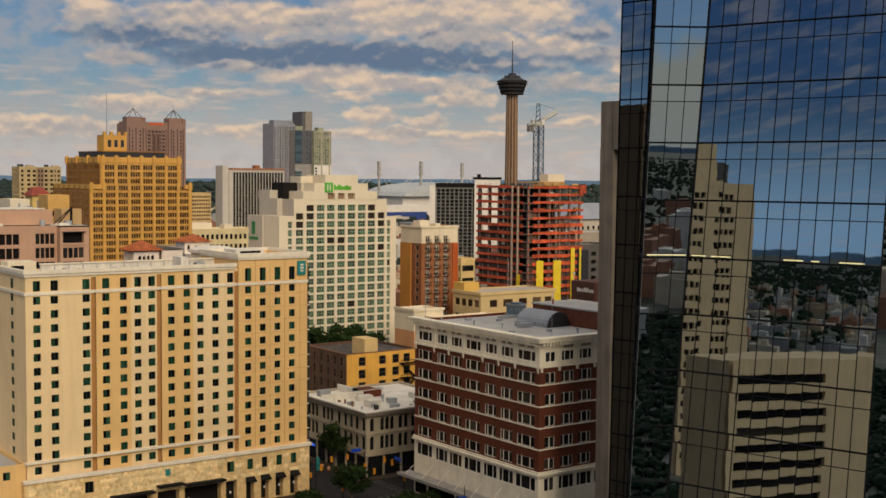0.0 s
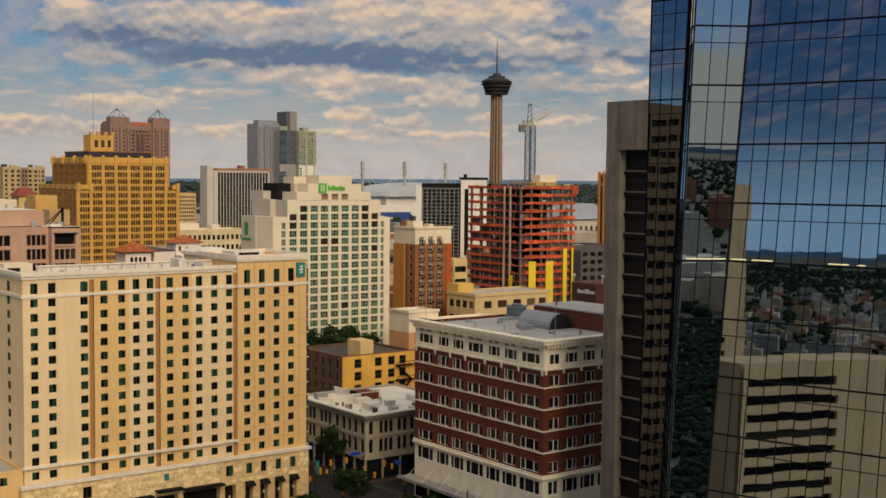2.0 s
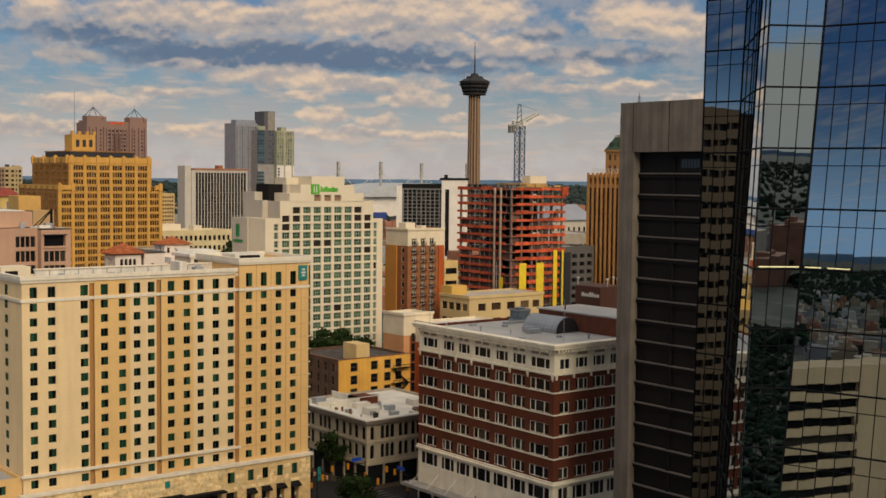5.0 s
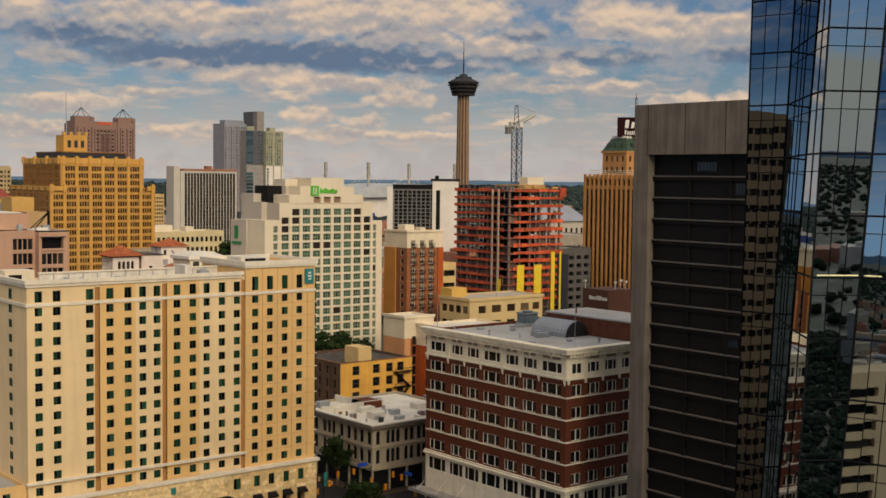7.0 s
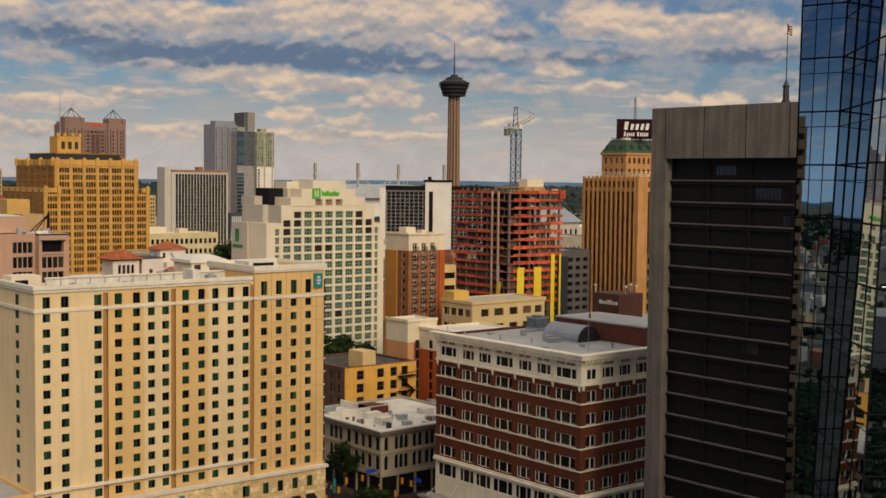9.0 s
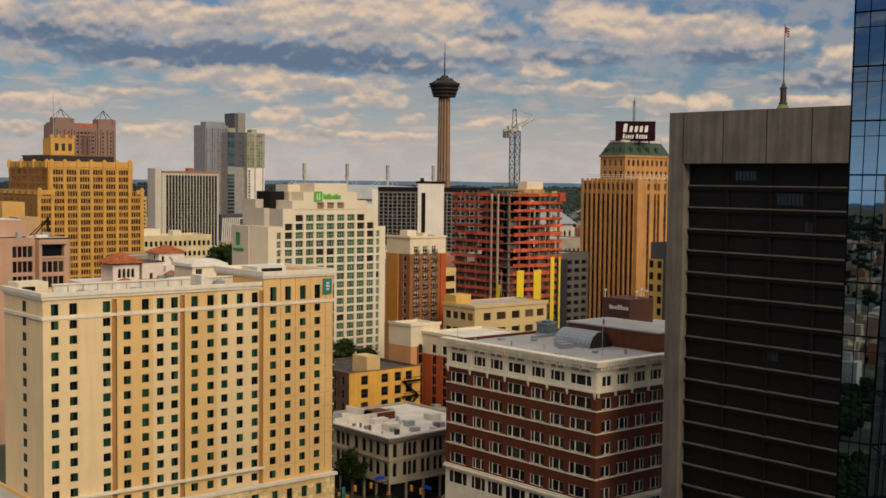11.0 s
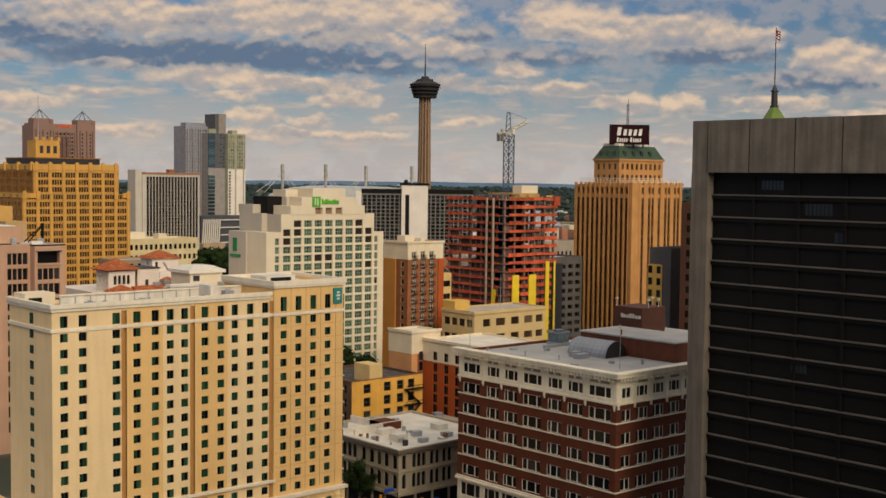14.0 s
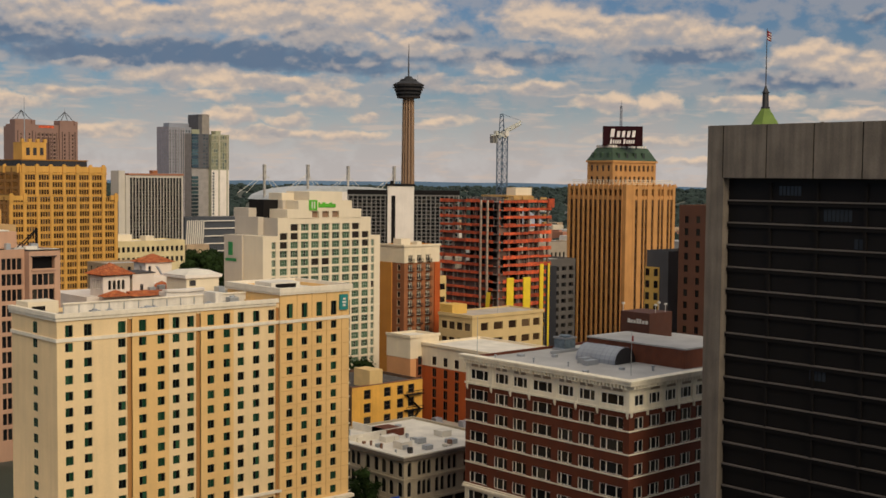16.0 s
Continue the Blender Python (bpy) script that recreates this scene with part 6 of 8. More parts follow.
    part("attic_ledge", Build().box(x0 - 0.5, x1 + 0.5, y0 - 0.5, y1 + 0.5, 83.2, 84.0), tan_stone, d)
    o = [(x0 - 0.3, y0 - 0.3), (x1 + 0.3, y0 - 0.3), (x1 + 0.3, y1 + 0.3), (x0 - 0.3, y1 + 0.3)]
    i = [(x0 + 2.6, y0 + 2.6), (x1 - 2.6, y0 + 2.6), (x1 - 2.6, y1 - 2.6), (x0 + 2.6, y1 - 2.6)]
    part("crown_roof", Build().prism(o, 84.0, 89.4, i), green_roof, d, "green copper mansard roof")
    for k in range(4):
        part("dormer", Build().box(x0 + 3.4 + 5.4 * k, x0 + 5.0 + 5.4 * k, y0 + 0.3, y0 + 2.4, 84.6, 87.3), green_roof, d)
        part("dormer_window", Build().box(x0 + 3.7 + 5.4 * k, x0 + 4.7 + 5.4 * k, y0 + 0.27, y0 + 0.3, 84.9, 86.9), dark_band, d)
    for k in range(3):
        part("dormer", Build().box(x0 + 0.3, x0 + 2.4, y0 + 2.2 + 4.0 * k, y0 + 3.6 + 4.0 * k, 84.6, 87.3), green_roof, d)
    crest = Build()
    for k in range(12):
        crest.box(x0 + 2.6 + 1.9 * k, x0 + 3.7 + 1.9 * k, y0 + 2.4, y0 + 2.8, 89.4, 90.4)
        crest.box(x0 + 2.4, x0 + 2.8, y0 + 2.9 + 0.7 * k, y0 + 3.3 + 0.7 * k, 89.4, 90.4)
    part("cresting", crest, white_concrete, d)
    # sign: dark red board facing the square, on a frame
    A, B = Vector((377.8, 373.5, 0)), Vector((390.0, 362.7, 0))
    uu = (B - A).normalized()
    nn = Vector((uu.y, -uu.x, 0))
    nn = nn if nn.dot(Vector((-1, -1, 0))) > 0 else -nn
    mid = (A + B) / 2
    MB = Matrix(((uu.x, -nn.x, 0, mid.x), (uu.y, -nn.y, 0, mid.y), (0, 0, 1, 0), (0, 0, 0, 1)))
    bd = new("sign_board", Build().box(-8.2, 8.2, 0, 1.6, 90.0, 98.2).mesh("sign_board", M("maroon_sign", (0.022, 0.004, 0.006), 0.6, spec=0.08)))
    attach(bd, d, MB)
    tagged(bd, "dark maroon roof sign board")
    white = M("lit_sign_white", (0.8, 0.74, 0.7), 0.5)
    def bar(x, w, z, h, lean):
        """One plain slanted bar of the sign."""
        b = Build().prism([(x, -0.12), (x + w, -0.12), (x + w, -0.01), (x, -0.01)], z, z + h, [(x + lean, -0.12), (x + w + lean, -0.12), (x + w + lean, -0.01), (x + lean, -0.01)])
        attach(new("sign_bar", b.mesh("sign_bar", white)), d, MB)

    x = -5.3
    for w, hh in ((2.5, 3.4), (2.0, 2.5), (2.0, 2.5), (2.0, 2.5), (2.1, 2.7)):
        bar(x, w * 0.62, 93.7, hh, 0.45)
        x += w + 0.1
    x = -5.3
    for k, w in enumerate((1.1, 0.9, 0.9, 0.9, 0.9, 0.8, 1.2, 0.9, 0.9, 0.9, 0.9)):
        if k != 5:
            bar(x, w * 0.6, 91.0, 1.9 if k in (0, 6) else 1.5, 0.2)
        x += w
    back = mid - nn * 3.0
    sf = Build()
    for q in (-6, -2, 2, 6):
        e = back + uu * q
        f = mid - nn * 1.2 + uu * q
        sf.tube((e.x, e.y, 88.5), (e.x, e.y, 97), 0.22, n=5).tube((e.x, e.y, 95), (f.x, f.y, 95), 0.15, n=5).tube((f.x, f.y, 88.9), (f.x, f.y, 90.2), 0.2, n=5)
    part("sign_frame", sf, dark_band, d)
    mast = Build()
    mp = mid - nn * 5.0
    for q in range(3):
        a = 2.1 * q
        mast.tube((mp.x + 0.7 * math.cos(a), mp.y + 0.7 * math.sin(a), 86), (mp.x + 0.45 * math.cos(a), mp.y + 0.45 * math.sin(a), 107), 0.16, n=5)
    for k in range(14):
        for q in range(3):
            a, e = 2.1 * q, 2.1 * (q + 1)
            mast.tube((mp.x + 0.62 * math.cos(a), mp.y + 0.62 * math.sin(a), 87 + 1.4 * k), (mp.x + 0.62 * math.cos(e), mp.y + 0.62 * math.sin(e), 88.4 + 1.4 * k), 0.12, n=4)
    mast.tube((mp.x, mp.y, 106), (mp.x, mp.y, 109), 0.3, 0.05, 6)
    part("mast", mast, steel_blue, d)


build_deco()


def simple_block(name, label, x0, x1, y0, y1, h, wall, cols_w=0, cols_n=0, rows=(), win=1.4, style=None, roof=None, parapet=0.8, depth=0.3, limit=300, z0=0.0):
    t = thing(name, ((x0 + x1) / 2, (y0 + y1) / 2, z0), label, "building")
    style = style or {"pane": win_dark, "frame": None}
    face(t, WEST, x0, x1, y0, z0, h, even(x0 + 0.6, x1 - 0.6, cols_w, win) if cols_w else [], list(rows) if cols_w else [], wall, style, depth, limit=limit)
    face(t, NORTH, y0, y1, x0, z0, h, even(y0 + 0.6, y1 - 0.6, cols_n, win) if cols_n else [], list(rows) if cols_n else [], wall, style, depth, limit=limit)
    shell(t, x0, x1, y0, y1, z0, h, wall, roof or roof_grey, parapet, "SE", 0.5)
    return t


# brown slab behind the limestone tower's foot, and its grey neighbour
simple_block("brown_slab", "dark brown brick slab building with square windows", 306.5, 340, 262, 281, 68.2, M("umber_wall", (0.10, 0.04, 0.022), 0.85, size=5), 6, 4, levels(4, 3.9, 16, 2.2), 1.7)
g = simple_block("grey_infill", "slate grey and yellow infill building", 314.5, 332, 291, 300, 52.6, M("slate_panel", (0.09, 0.085, 0.085), 0.8), 0, 0)
part("yellow_face", Build().box(314.2, 314.48, 294.5, 300.5, 10, 47), yellow_dull, g)
for k in range(9):
    for a in (295.0, 298.5):
        part("window", Build().box(314.1, 314.19, a, a + 1.6, 12 + 4 * k, 14.4 + 4 * k), win_dark, g)
simple_block("grey_parking", "grey concrete parking block with open decks", 356, 375, 385, 400, 43, M("deck_grey", (0.11, 0.10, 0.095), 0.85), 4, 4, levels(4, 3.4, 11, 1.7), 2.9, depth=0.8)

# tall spire tower: green cupola and flag above the louvred tower
def build_spire():
    s = thing("spire_tower", (494, 372, 0), "tall brick tower with a green octagonal roof and a flag", "building")
    cx, cy = 494.0, 372.0
    ring = lambda r, n=8: [(cx + r * math.cos(2 * math.pi * (i + 0.5) / n), cy + r * math.sin(2 * math.pi * (i + 0.5) / n)) for i in range(n)]
    part("shaft", Build().prism(ring(13), 0, 99.5), brown_brick, s)
    part("roof", Build().prism(ring(8.8), 99.5, 111.0, ring(1.7)), M("bright_green_tile", (0.13, 0.20, 0.03), 0.6, var=0.15), s, "bright green pyramid roof")
    part("lantern", Build().prism(ring(2.1), 110.6, 111.4).prism(ring(1.6), 111.4, 118, ring(1.4)).prism(ring(1.9), 118, 118.5).prism(ring(1.4), 118.5, 121.5, ring(0.3)), dark_band, s)
    part("flag_pole", Build().tube((cx, cy, 120.5), (cx, cy, 148.4), 0.3, 0.2, 6), dark_band, s)
    u = Vector((0.72, -0.69, 0))
    f, f2 = Build(), Build()
    for k in range(7):
        z0 = 147.6 - 0.62 * (k + 1)
        for i in range(6):
            wv = lambda q: 0.5 * math.sin(q * 1.3)
            a, b = i * 0.36, (i + 1) * 0.36
            pa, pb = Vector((cx, cy, 0)) + u * a * 1.0, Vector((cx, cy, 0)) + u * b * 1.0
            d0, d1 = -0.55 * a, -0.55 * b
            tgt = f if k % 2 == 0 or (k < 4 and i < 3) else f2
            tgt.poly((pa.x + wv(a), pa.y + wv(a), z0 + d0), (pb.x + wv(b), pb.y + wv(b), z0 + d1), (pb.x + wv(b), pb.y + wv(b), z0 + 0.62 + d1), (pa.x + wv(a), pa.y + wv(a), z0 + 0.62 + d0))
    fl = part("flag", f, M("flag_red", (0.20, 0.03, 0.045), 0.8), s, "striped flag")
    part("stripes", f2, canopy_white, fl)


build_spire()

# ---------------------------------------------------------------- gold stepped tower
def build_gold():
    g = thing("gold_tower", (243, 615, 0), "golden brick gothic tower with stepped shoulders and dark windows", "building")
    st = {"pane": win_brown, "frame": None}
    X0, X1, Y0, Y1, H = 223.5, 266.5, 592.0, 642.0, 79.0
    rows = [(5 + 3.42 * k, 7.25 + 3.42 * k) for k in range(21)]

    def bays(a, b, n, per):
        out, step = [], (b - a) / n
        for k in range(n):
            m = a + step * (k + 0.5)
            w = step * 0.76 / per
            out += [(m - w * per / 2 + w * j + 0.12, m - w * per / 2 + w * (j + 1) - 0.12) for j in range(per)]
        return out

    # lower mass with shoulders, then the recessed upper block
    LX0, LX1, LY0, HL = 216.5, 270.5, 588.0, 65.5
    face(g, WEST, LX0, LX1, LY0, 0, HL, bays(LX0 + 1, LX1 - 1, 8, 4), rows[:18], gold_mid, st, 0.35, limit=80)
    face(g, NORTH, LY0, Y1, LX0, 0, HL, bays(LY0 + 1.5, Y1 - 1.5, 6, 4), rows[:18], gold_shade, st, 0.35, limit=30)
    face(g, WEST, X0, X1, Y0, HL, H, bays(X0 + 1.5, X1 - 1.5, 6, 4), [r for r in rows if r[0] > HL] + [(76.9, 77.9)], gold_mid, st, 0.35, limit=120)
    face(g, NORTH, Y0, Y1, X0, HL, H, bays(Y0 + 1.5, Y1 - 1.5, 6, 4), [r for r in rows if r[0] > HL], gold_shade, st, 0.35, limit=120)
    part("shoulder_roof", Build().box(LX0 + 0.1, LX1 - 0.1, LY0 + 0.1, Y1, HL - 0.6, HL - 0.2), roof_dark, g)
    part("wall", Build().poly((LX1, LY0, 0), (LX1, Y1, 0), (LX1, Y1, HL), (LX1, LY0, HL)), gold_brick, g)
    shell(g, X0, X1, Y0, Y1, HL, H, gold_brick, roof_dark, 0.6, "SE", 0.6)
    step = (LX1 - LX0 - 2) / 8
    pin = Build().box(-0.9, 0.9, -0.5, 0.7, -2.4, 1.2).box(-1.1, 1.1, -0.6, 0.8, -0.2, 0.15).box(-0.5, 0.5, -0.3, 0.5, 1.2, 1.7).mesh("pinnacle", gold_brick)
    for k in range(9):
        x = LX0 + 1 + step * k
        part("pier", Build().box(x - 0.55, x + 0.55, LY0 - 0.25, LY0, 0, HL), gold_brick, g)
        if k in (0, 1, 7, 8):
            attach(new("pinnacle", pin), g, Matrix.Translation((x, LY0 - 0.2, HL)))
    step = (X1 - X0 - 3) / 6
    for k in range(7):
        x = X0 + 1.5 + step * k
        part("pier", Build().box(x - 0.55, x + 0.55, Y0 - 0.25, Y0, HL, H), gold_brick, g)
        attach(new("pinnacle", pin), g, Matrix.Translation((x, Y0 - 0.2, H)))
    for k in range(7):
        y = Y0 + 1.5 + (Y1 - Y0 - 3) / 6 * k
        part("pier", Build().box(X0 - 0.15, X0, y - 0.9, y + 0.9, HL, H), gold_shade, g)
        part("pier", Build().box(LX0 - 0.15, LX0, y - 0.9, y + 0.9, 0, HL), gold_shade, g)
        if k in (0, 2, 4, 6):
            attach(new("pinnacle", pin), g, Matrix.Translation((X0, y, H)))
    part("frieze", Build().box(X0 - 0.2, X1 + 0.2, Y0 - 0.2, Y0, 72.6, 73.2), gold_brick, g)
    part("frieze", Build().box(X0 - 0.2, X1 + 0.2, Y0 - 0.2, Y0, 76.0, 76.5), gold_brick, g)
    part("parapet", Build().box(X0 - 0.12, X1 + 0.12, Y0 - 0.12, Y0 + 0.4, H - 2.0, H + 0.7).box(X0 - 0.12, X0 + 0.4, Y0 + 0.4, Y1, H - 2.0, H + 0.7), gold_brick, g)
    part("parapet", Build().box(LX0 - 0.12, X0 - 0.3, LY0 - 0.12, LY0 + 0.4, HL - 1.6, HL + 0.6).box(X1 + 0.2, LX1 + 0.1, LY0 - 0.12, LY0 + 0.4, HL - 1.6, HL + 0.6).box(LX0 - 0.12, LX0 + 0.4, LY0 + 0.4, Y1, HL - 1.6, HL + 0.6), gold_brick, g)
    part("penthouse", Build().box(X0 + 4, X1 - 6, Y0 + 8, Y1 - 8, H - 0.6, H + 3.4), dark_band, g)
    part("penthouse_rim", Build().box(X0 + 3.6, X1 - 5.6, Y0 + 7.6, Y1 - 7.6, H + 3.4, H + 3.9), gold_shade, g)
    part("lantern_house", Build().box(X0 + 8, X0 + 20, Y0 + 16, Y0 + 26, H + 3, H + 12.2), gold_brick, g)
    for k in range(3):
        part("lantern_arch", Build().box(X0 + 10.0 + 3.4 * k, X0 + 11.8 + 3.4 * k, Y0 + 15.92, Y0 + 16, H + 6, H + 9.6), dark_band, g)
    for x in (X0 + 8.4, X0 + 12, X0 + 16, X0 + 19.6):
        part("merlon", Build().box(x - 0.7, x + 0.7, Y0 + 15.7, Y0 + 17.4, H + 12.2, H + 13.8), gold_brick, g)
    part("antenna", Build().tube((X0 + 11, Y0 + 20, H + 12), (X0 + 11, Y0 + 20, H + 34), 0.28, 0.12, 5), metal_grey, g)


build_gold()

# ---------------------------------------------------------------- pink granite twin-crowned hotel, far
def build_twin():
    p = thing("twin_crown_hotel", (460, 1090, 0), "pink granite high-rise hotel with two crowned corner bays", "building")
    st = {"pane": win_brown, "frame": None}
    X0, X1, Y0, H = 429.0, 486.5, 1078.0, 116.5
    rows = levels(8, 3.4, 31, 1.9)
    face(p, WEST, X0 + 18, X1 - 17, Y0 + 2, 0, 116, even(X0 + 20, X1 - 19, 5, 2.0), rows, pink_granite, st, 0.5, limit=155)
    for a, b in ((X0, X0 + 18), (X1 - 17, X1)):
        face(p, WEST, a, b, Y0, 0, 120, [((a + b) / 2 - 4.5, (a + b) / 2 - 3), ((a + b) / 2 + 3, (a + b) / 2 + 4.5)], rows, pink_granite, st, 0.5, limit=62)
        part("bay", Build().box(a + 0.1, b - 0.1, Y0 + 0.6, Y0 + 20, 0, 119.9), pink_granite, p)
        part("crown", Build().box(a + 2, b - 2, Y0 + 1, Y0 + 16, 119.9, 124).box(a, a + 3, Y0 - 0.3, Y0 + 3, 119.9, 123.5).box(b - 3, b, Y0 - 0.3, Y0 + 3, 119.9, 123.5), pink_granite, p)
        m = (a + b) / 2
        pyr = Build()
        for ex, ey in ((a + 2, Y0 + 2), (b - 2, Y0 + 2), (b - 2, Y0 + 15), (a + 2, Y0 + 15)):
            pyr.tube((ex, ey, 123), (m, Y0 + 8, 132), 0.28, n=4)
        part("wire_pyramid", pyr, dark_band, p)
        part("spire", Build().tube((m, Y0 + 8, 129), (m, Y0 + 8, 136), 0.25, 0.1, 5), metal_grey, p)
    # thin dark strips on the flat wall paint the shade of vertical grooves
    groove = M("granite_groove_shade", (0.10, 0.06, 0.045), 0.85)
    for x in (X0 + 2.2, X0 + 8.6, X0 + 15.4, X1 - 14.6, X1 - 8.2, X1 - 2.6):
        part("groove", Build().box(x - 0.5, x + 0.5, Y0 - 0.06, Y0 - 0.01, 0, 114), groove, p)
    for k in range(6):
        x = X0 + 19.2 + 3.9 * k
        part("groove", Build().box(x - 0.35, x + 0.35, Y0 + 1.9, Y0 + 1.98, 60, 113), groove, p)
    part("north_flank", Build().box(X0 - 0.3, X0 + 0.1, Y0, Y0 + 24, 0, 118), pink_granite, p)
    part("body", Build().box(X0 + 0.2, X1 - 0.2, Y0 + 2.8, Y0 + 24, 0, 115.8), pink_granite, p)
    # dark sheet on the wall paints the shade of an arched recess
    part("arch_recess", Build().box(X0 + 25, X0 + 33, Y0 + 1.9, Y0 + 2, 88, 108), M("recess_shade_pink", (0.16, 0.09, 0.07), 0.8), p)
    part("roof_sign", Build().box(X0 + 22, X0 + 36, Y0 + 1.8, Y0 + 2, 117, 119), red_board, p)
    part("sign_wall", Build().box(X0 + 18, X1 - 17, Y0 + 2.02, Y0 + 4, 116, 119.6), pink_granite, p)


build_twin()

# ---------------------------------------------------------------- white gridded hotel, far
# greyed, streaked concrete; on the north pier the grey is painted shade
pier_grey = M("greyed_white", (0.56, 0.50, 0.42), 0.8, size=8, var=0.06, streak=0.06)


def build_grid():
    w = thing("gridded_hotel", (530, 1030, 0), "white concrete slab hotel with a fine vertical window grid", "building")
    st = {"pane": win_dark, "frame": None}
    X0, X1, Y0, Y1, H = 507.5, 562.0, 1024.0, 1040.0, 76.0
    face(w, WEST, X0, X1, Y0, 0, H, even(X0 + 1.2, X1 - 1.2, 17, 2.5), levels(10, 3.05, 21, 2.9), pier_grey, st, 0.7, limit=120)
    part("north_pier", Build().box(X0 - 8.6, X0 - 2.6, Y0 + 1.4, Y1, 0, H + 4).box(X0 - 2.6, X0, Y0 - 0.3, Y1, 0, H), pier_grey, w)
    shell(w, X0, X1, Y0, Y1, 0, H, white_concrete, roof_grey, 0.5, "SE", 0.5)
    part("roof_band", Build().box(X0, X1 + 0.4, Y0 - 0.6, Y1, H + 0.03, H + 1.8), M("terracotta_band", (0.36, 0.16, 0.09), 0.8), w)
    part("roof_house", Build().box(X0 + 26, X0 + 31, Y0 + 4, Y0 + 10, H + 1.8, H + 4.6), brown_brick, w)


build_grid()

# ---------------------------------------------------------------- tall grey glass hotel, far
def build_grey():
    g = thing("grey_glass_hotel", (610, 1100, 0), "slim blue-grey hotel tower with pale base and glass corner", "building")
    st = {"pane": win_blue, "frame": None}
    lilac, sage = M("lilac_panel", (0.30, 0.27, 0.29), 0.8), M("sage_panel", (0.36, 0.35, 0.24), 0.7)
    X0, XM, XR, X1, Y0, YR = 593.5, 618.5, 630.0, 650.0, 1105.0, 1086.0
    face(g, WEST, X0, XM, Y0, 78, 124.0, even(X0 + 0.5, XM - 0.5, 8, 1.7), levels(79, 3.05, 14, 2.1), steel_blue, st, 0.4, limit=115)
    face(g, WEST, X0, XM, Y0, 0, 78, even(X0 + 0.5, XM - 0.5, 8, 1.3), levels(22, 3.05, 18, 1.8), lilac, st, 0.4, limit=150)
    face(g, NORTH, Y0, 1128, X0, 0, 124, even(Y0 + 1, 1127, 6, 1.4), levels(22, 3.05, 33, 1.8), lilac, st, 0.4, limit=200)
    part("body", Build().box(X0 + 0.2, XR, Y0 + 0.6, 1128, 0, 123.6).box(X0 + 3, XM, Y0 + 4, 1120, 123.6, 127.5), steel_blue, g)
    slate = M("slate_core", (0.10, 0.095, 0.10), 0.7)
    part("core", Build().box(XM + 0.6, XM + 4.6, 1092.4, 1112, 0, 136.2), slate, g)
    part("core", Build().box(XM + 4.6, XR + 1.2, 1092.0, 1112, 0, 136.5), M("pale_core", (0.27, 0.235, 0.20), 0.7), g)
    for k in range(9):
        x = X0 + 0.3 + (XM - 8.2 - X0) / 8 * k
        part("rib", Build().box(x - 0.3, x + 0.3, Y0 - 0.8, Y0, 20, 123.2), M("rib_grey", (0.36, 0.33, 0.34), 0.8), g)
    glass = pane_material("teal_corner_glass", [(0.5, (0.05, 0.085, 0.085)), (0.5, (0.025, 0.04, 0.045))], spec=0.8)
    for k in range(24):
        z = 84 + 3.05 * k if k < 11 else 30 + 3.6 * (k - 11)
        part("glass_bay", Build().box(XM - 7.5, XM - 0.5, 1090.6, 1092, z, z + 2.6), glass, g)
        if k < 11:
            part("slate_bay", Build().box(XM - 0.5, XR, 1090.7, 1091.6, z - 0.3, z + 2.75), slate, g)
            for q in (XM + 5.2, XM + 8.2):
                part("pane", Build().box(q, q + 1.8, 1090.62, 1090.7, z + 0.3, z + 2.0), win_blue, g)
    part("bay_crown", Build().box(XM - 7.5, XM + 0.6, 1090.5, 1092, 117.0, 121.4), M("crown_glass", (0.30, 0.30, 0.20), 0.4), g)
    for q in (XR + 8.6, XR + 17.8):
        part("pilaster", Build().box(q - 0.7, q + 0.7, YR - 0.5, YR, 0, 117.0), M("pale_pilaster", (0.40, 0.36, 0.26), 0.8), g)
    part("bay_band", Build().box(XR, X1, YR - 0.3, YR, 110.4, 111.4), M("pale_pilaster", (0.40, 0.36, 0.26), 0.8), g)
    part("bay_back", Build().box(XM - 7.5, XR, 1091.6, 1104, 0, 117.5), M("bay_grey", (0.30, 0.27, 0.25), 0.8), g)
    face(g, WEST, XR, X1, YR, 82, 117.0, even(XR + 0.3, X1 - 0.3, 8, 1.9), levels(83, 3.3, 10, 2.8), sage, {"pane": pane_material("gold_glass", [(0.5, (0.20, 0.20, 0.12)), (0.3, (0.10, 0.12, 0.10)), (0.2, (0.28, 0.26, 0.15))], spec=0.5), "frame": None}, 0.3, limit=80)
    face(g, WEST, XR, X1, YR, 0, 82, [(XR + 1, XR + 3.4)], levels(26, 3.05, 18, 2.0), white_concrete, st, 0.3, limit=40)
    face(g, NORTH, YR, 1100, XR, 0, 117, [], [], sage, st)
    part("body", Build().box(XR + 0.1, X1, YR + 0.5, 1110, 0, 116.8).box(XR + 7, XR + 13, 1090, 1098, 116.8, 120.6), sage, g)
    pd = thing("convention_podium", (612, 1068, 0), "low grey podium with white slanted fins", "building")
    part("body", Build().box(583, 641, 1057, 1080, 0, 37.0), M("podium_dark", (0.06, 0.065, 0.075), 0.5), pd)
    for k in range(5):
        part("deck", Build().box(604, 642, 1055.6, 1057, 4 + 7.2 * k, 4.9 + 7.2 * k), white_concrete, pd)
    for k in range(9):
        part("fin", Build().prism([(583.4 + 2.2 * k, 1056.6), (584.6 + 2.2 * k, 1056.6), (584.6 + 2.2 * k, 1057), (583.4 + 2.2 * k, 1057)], 4, 34, [(585.4 + 2.2 * k, 1056.6), (586.6 + 2.2 * k, 1056.6), (586.6 + 2.2 * k, 1057), (585.4 + 2.2 * k, 1057)]), canopy_white, pd)


build_grey()

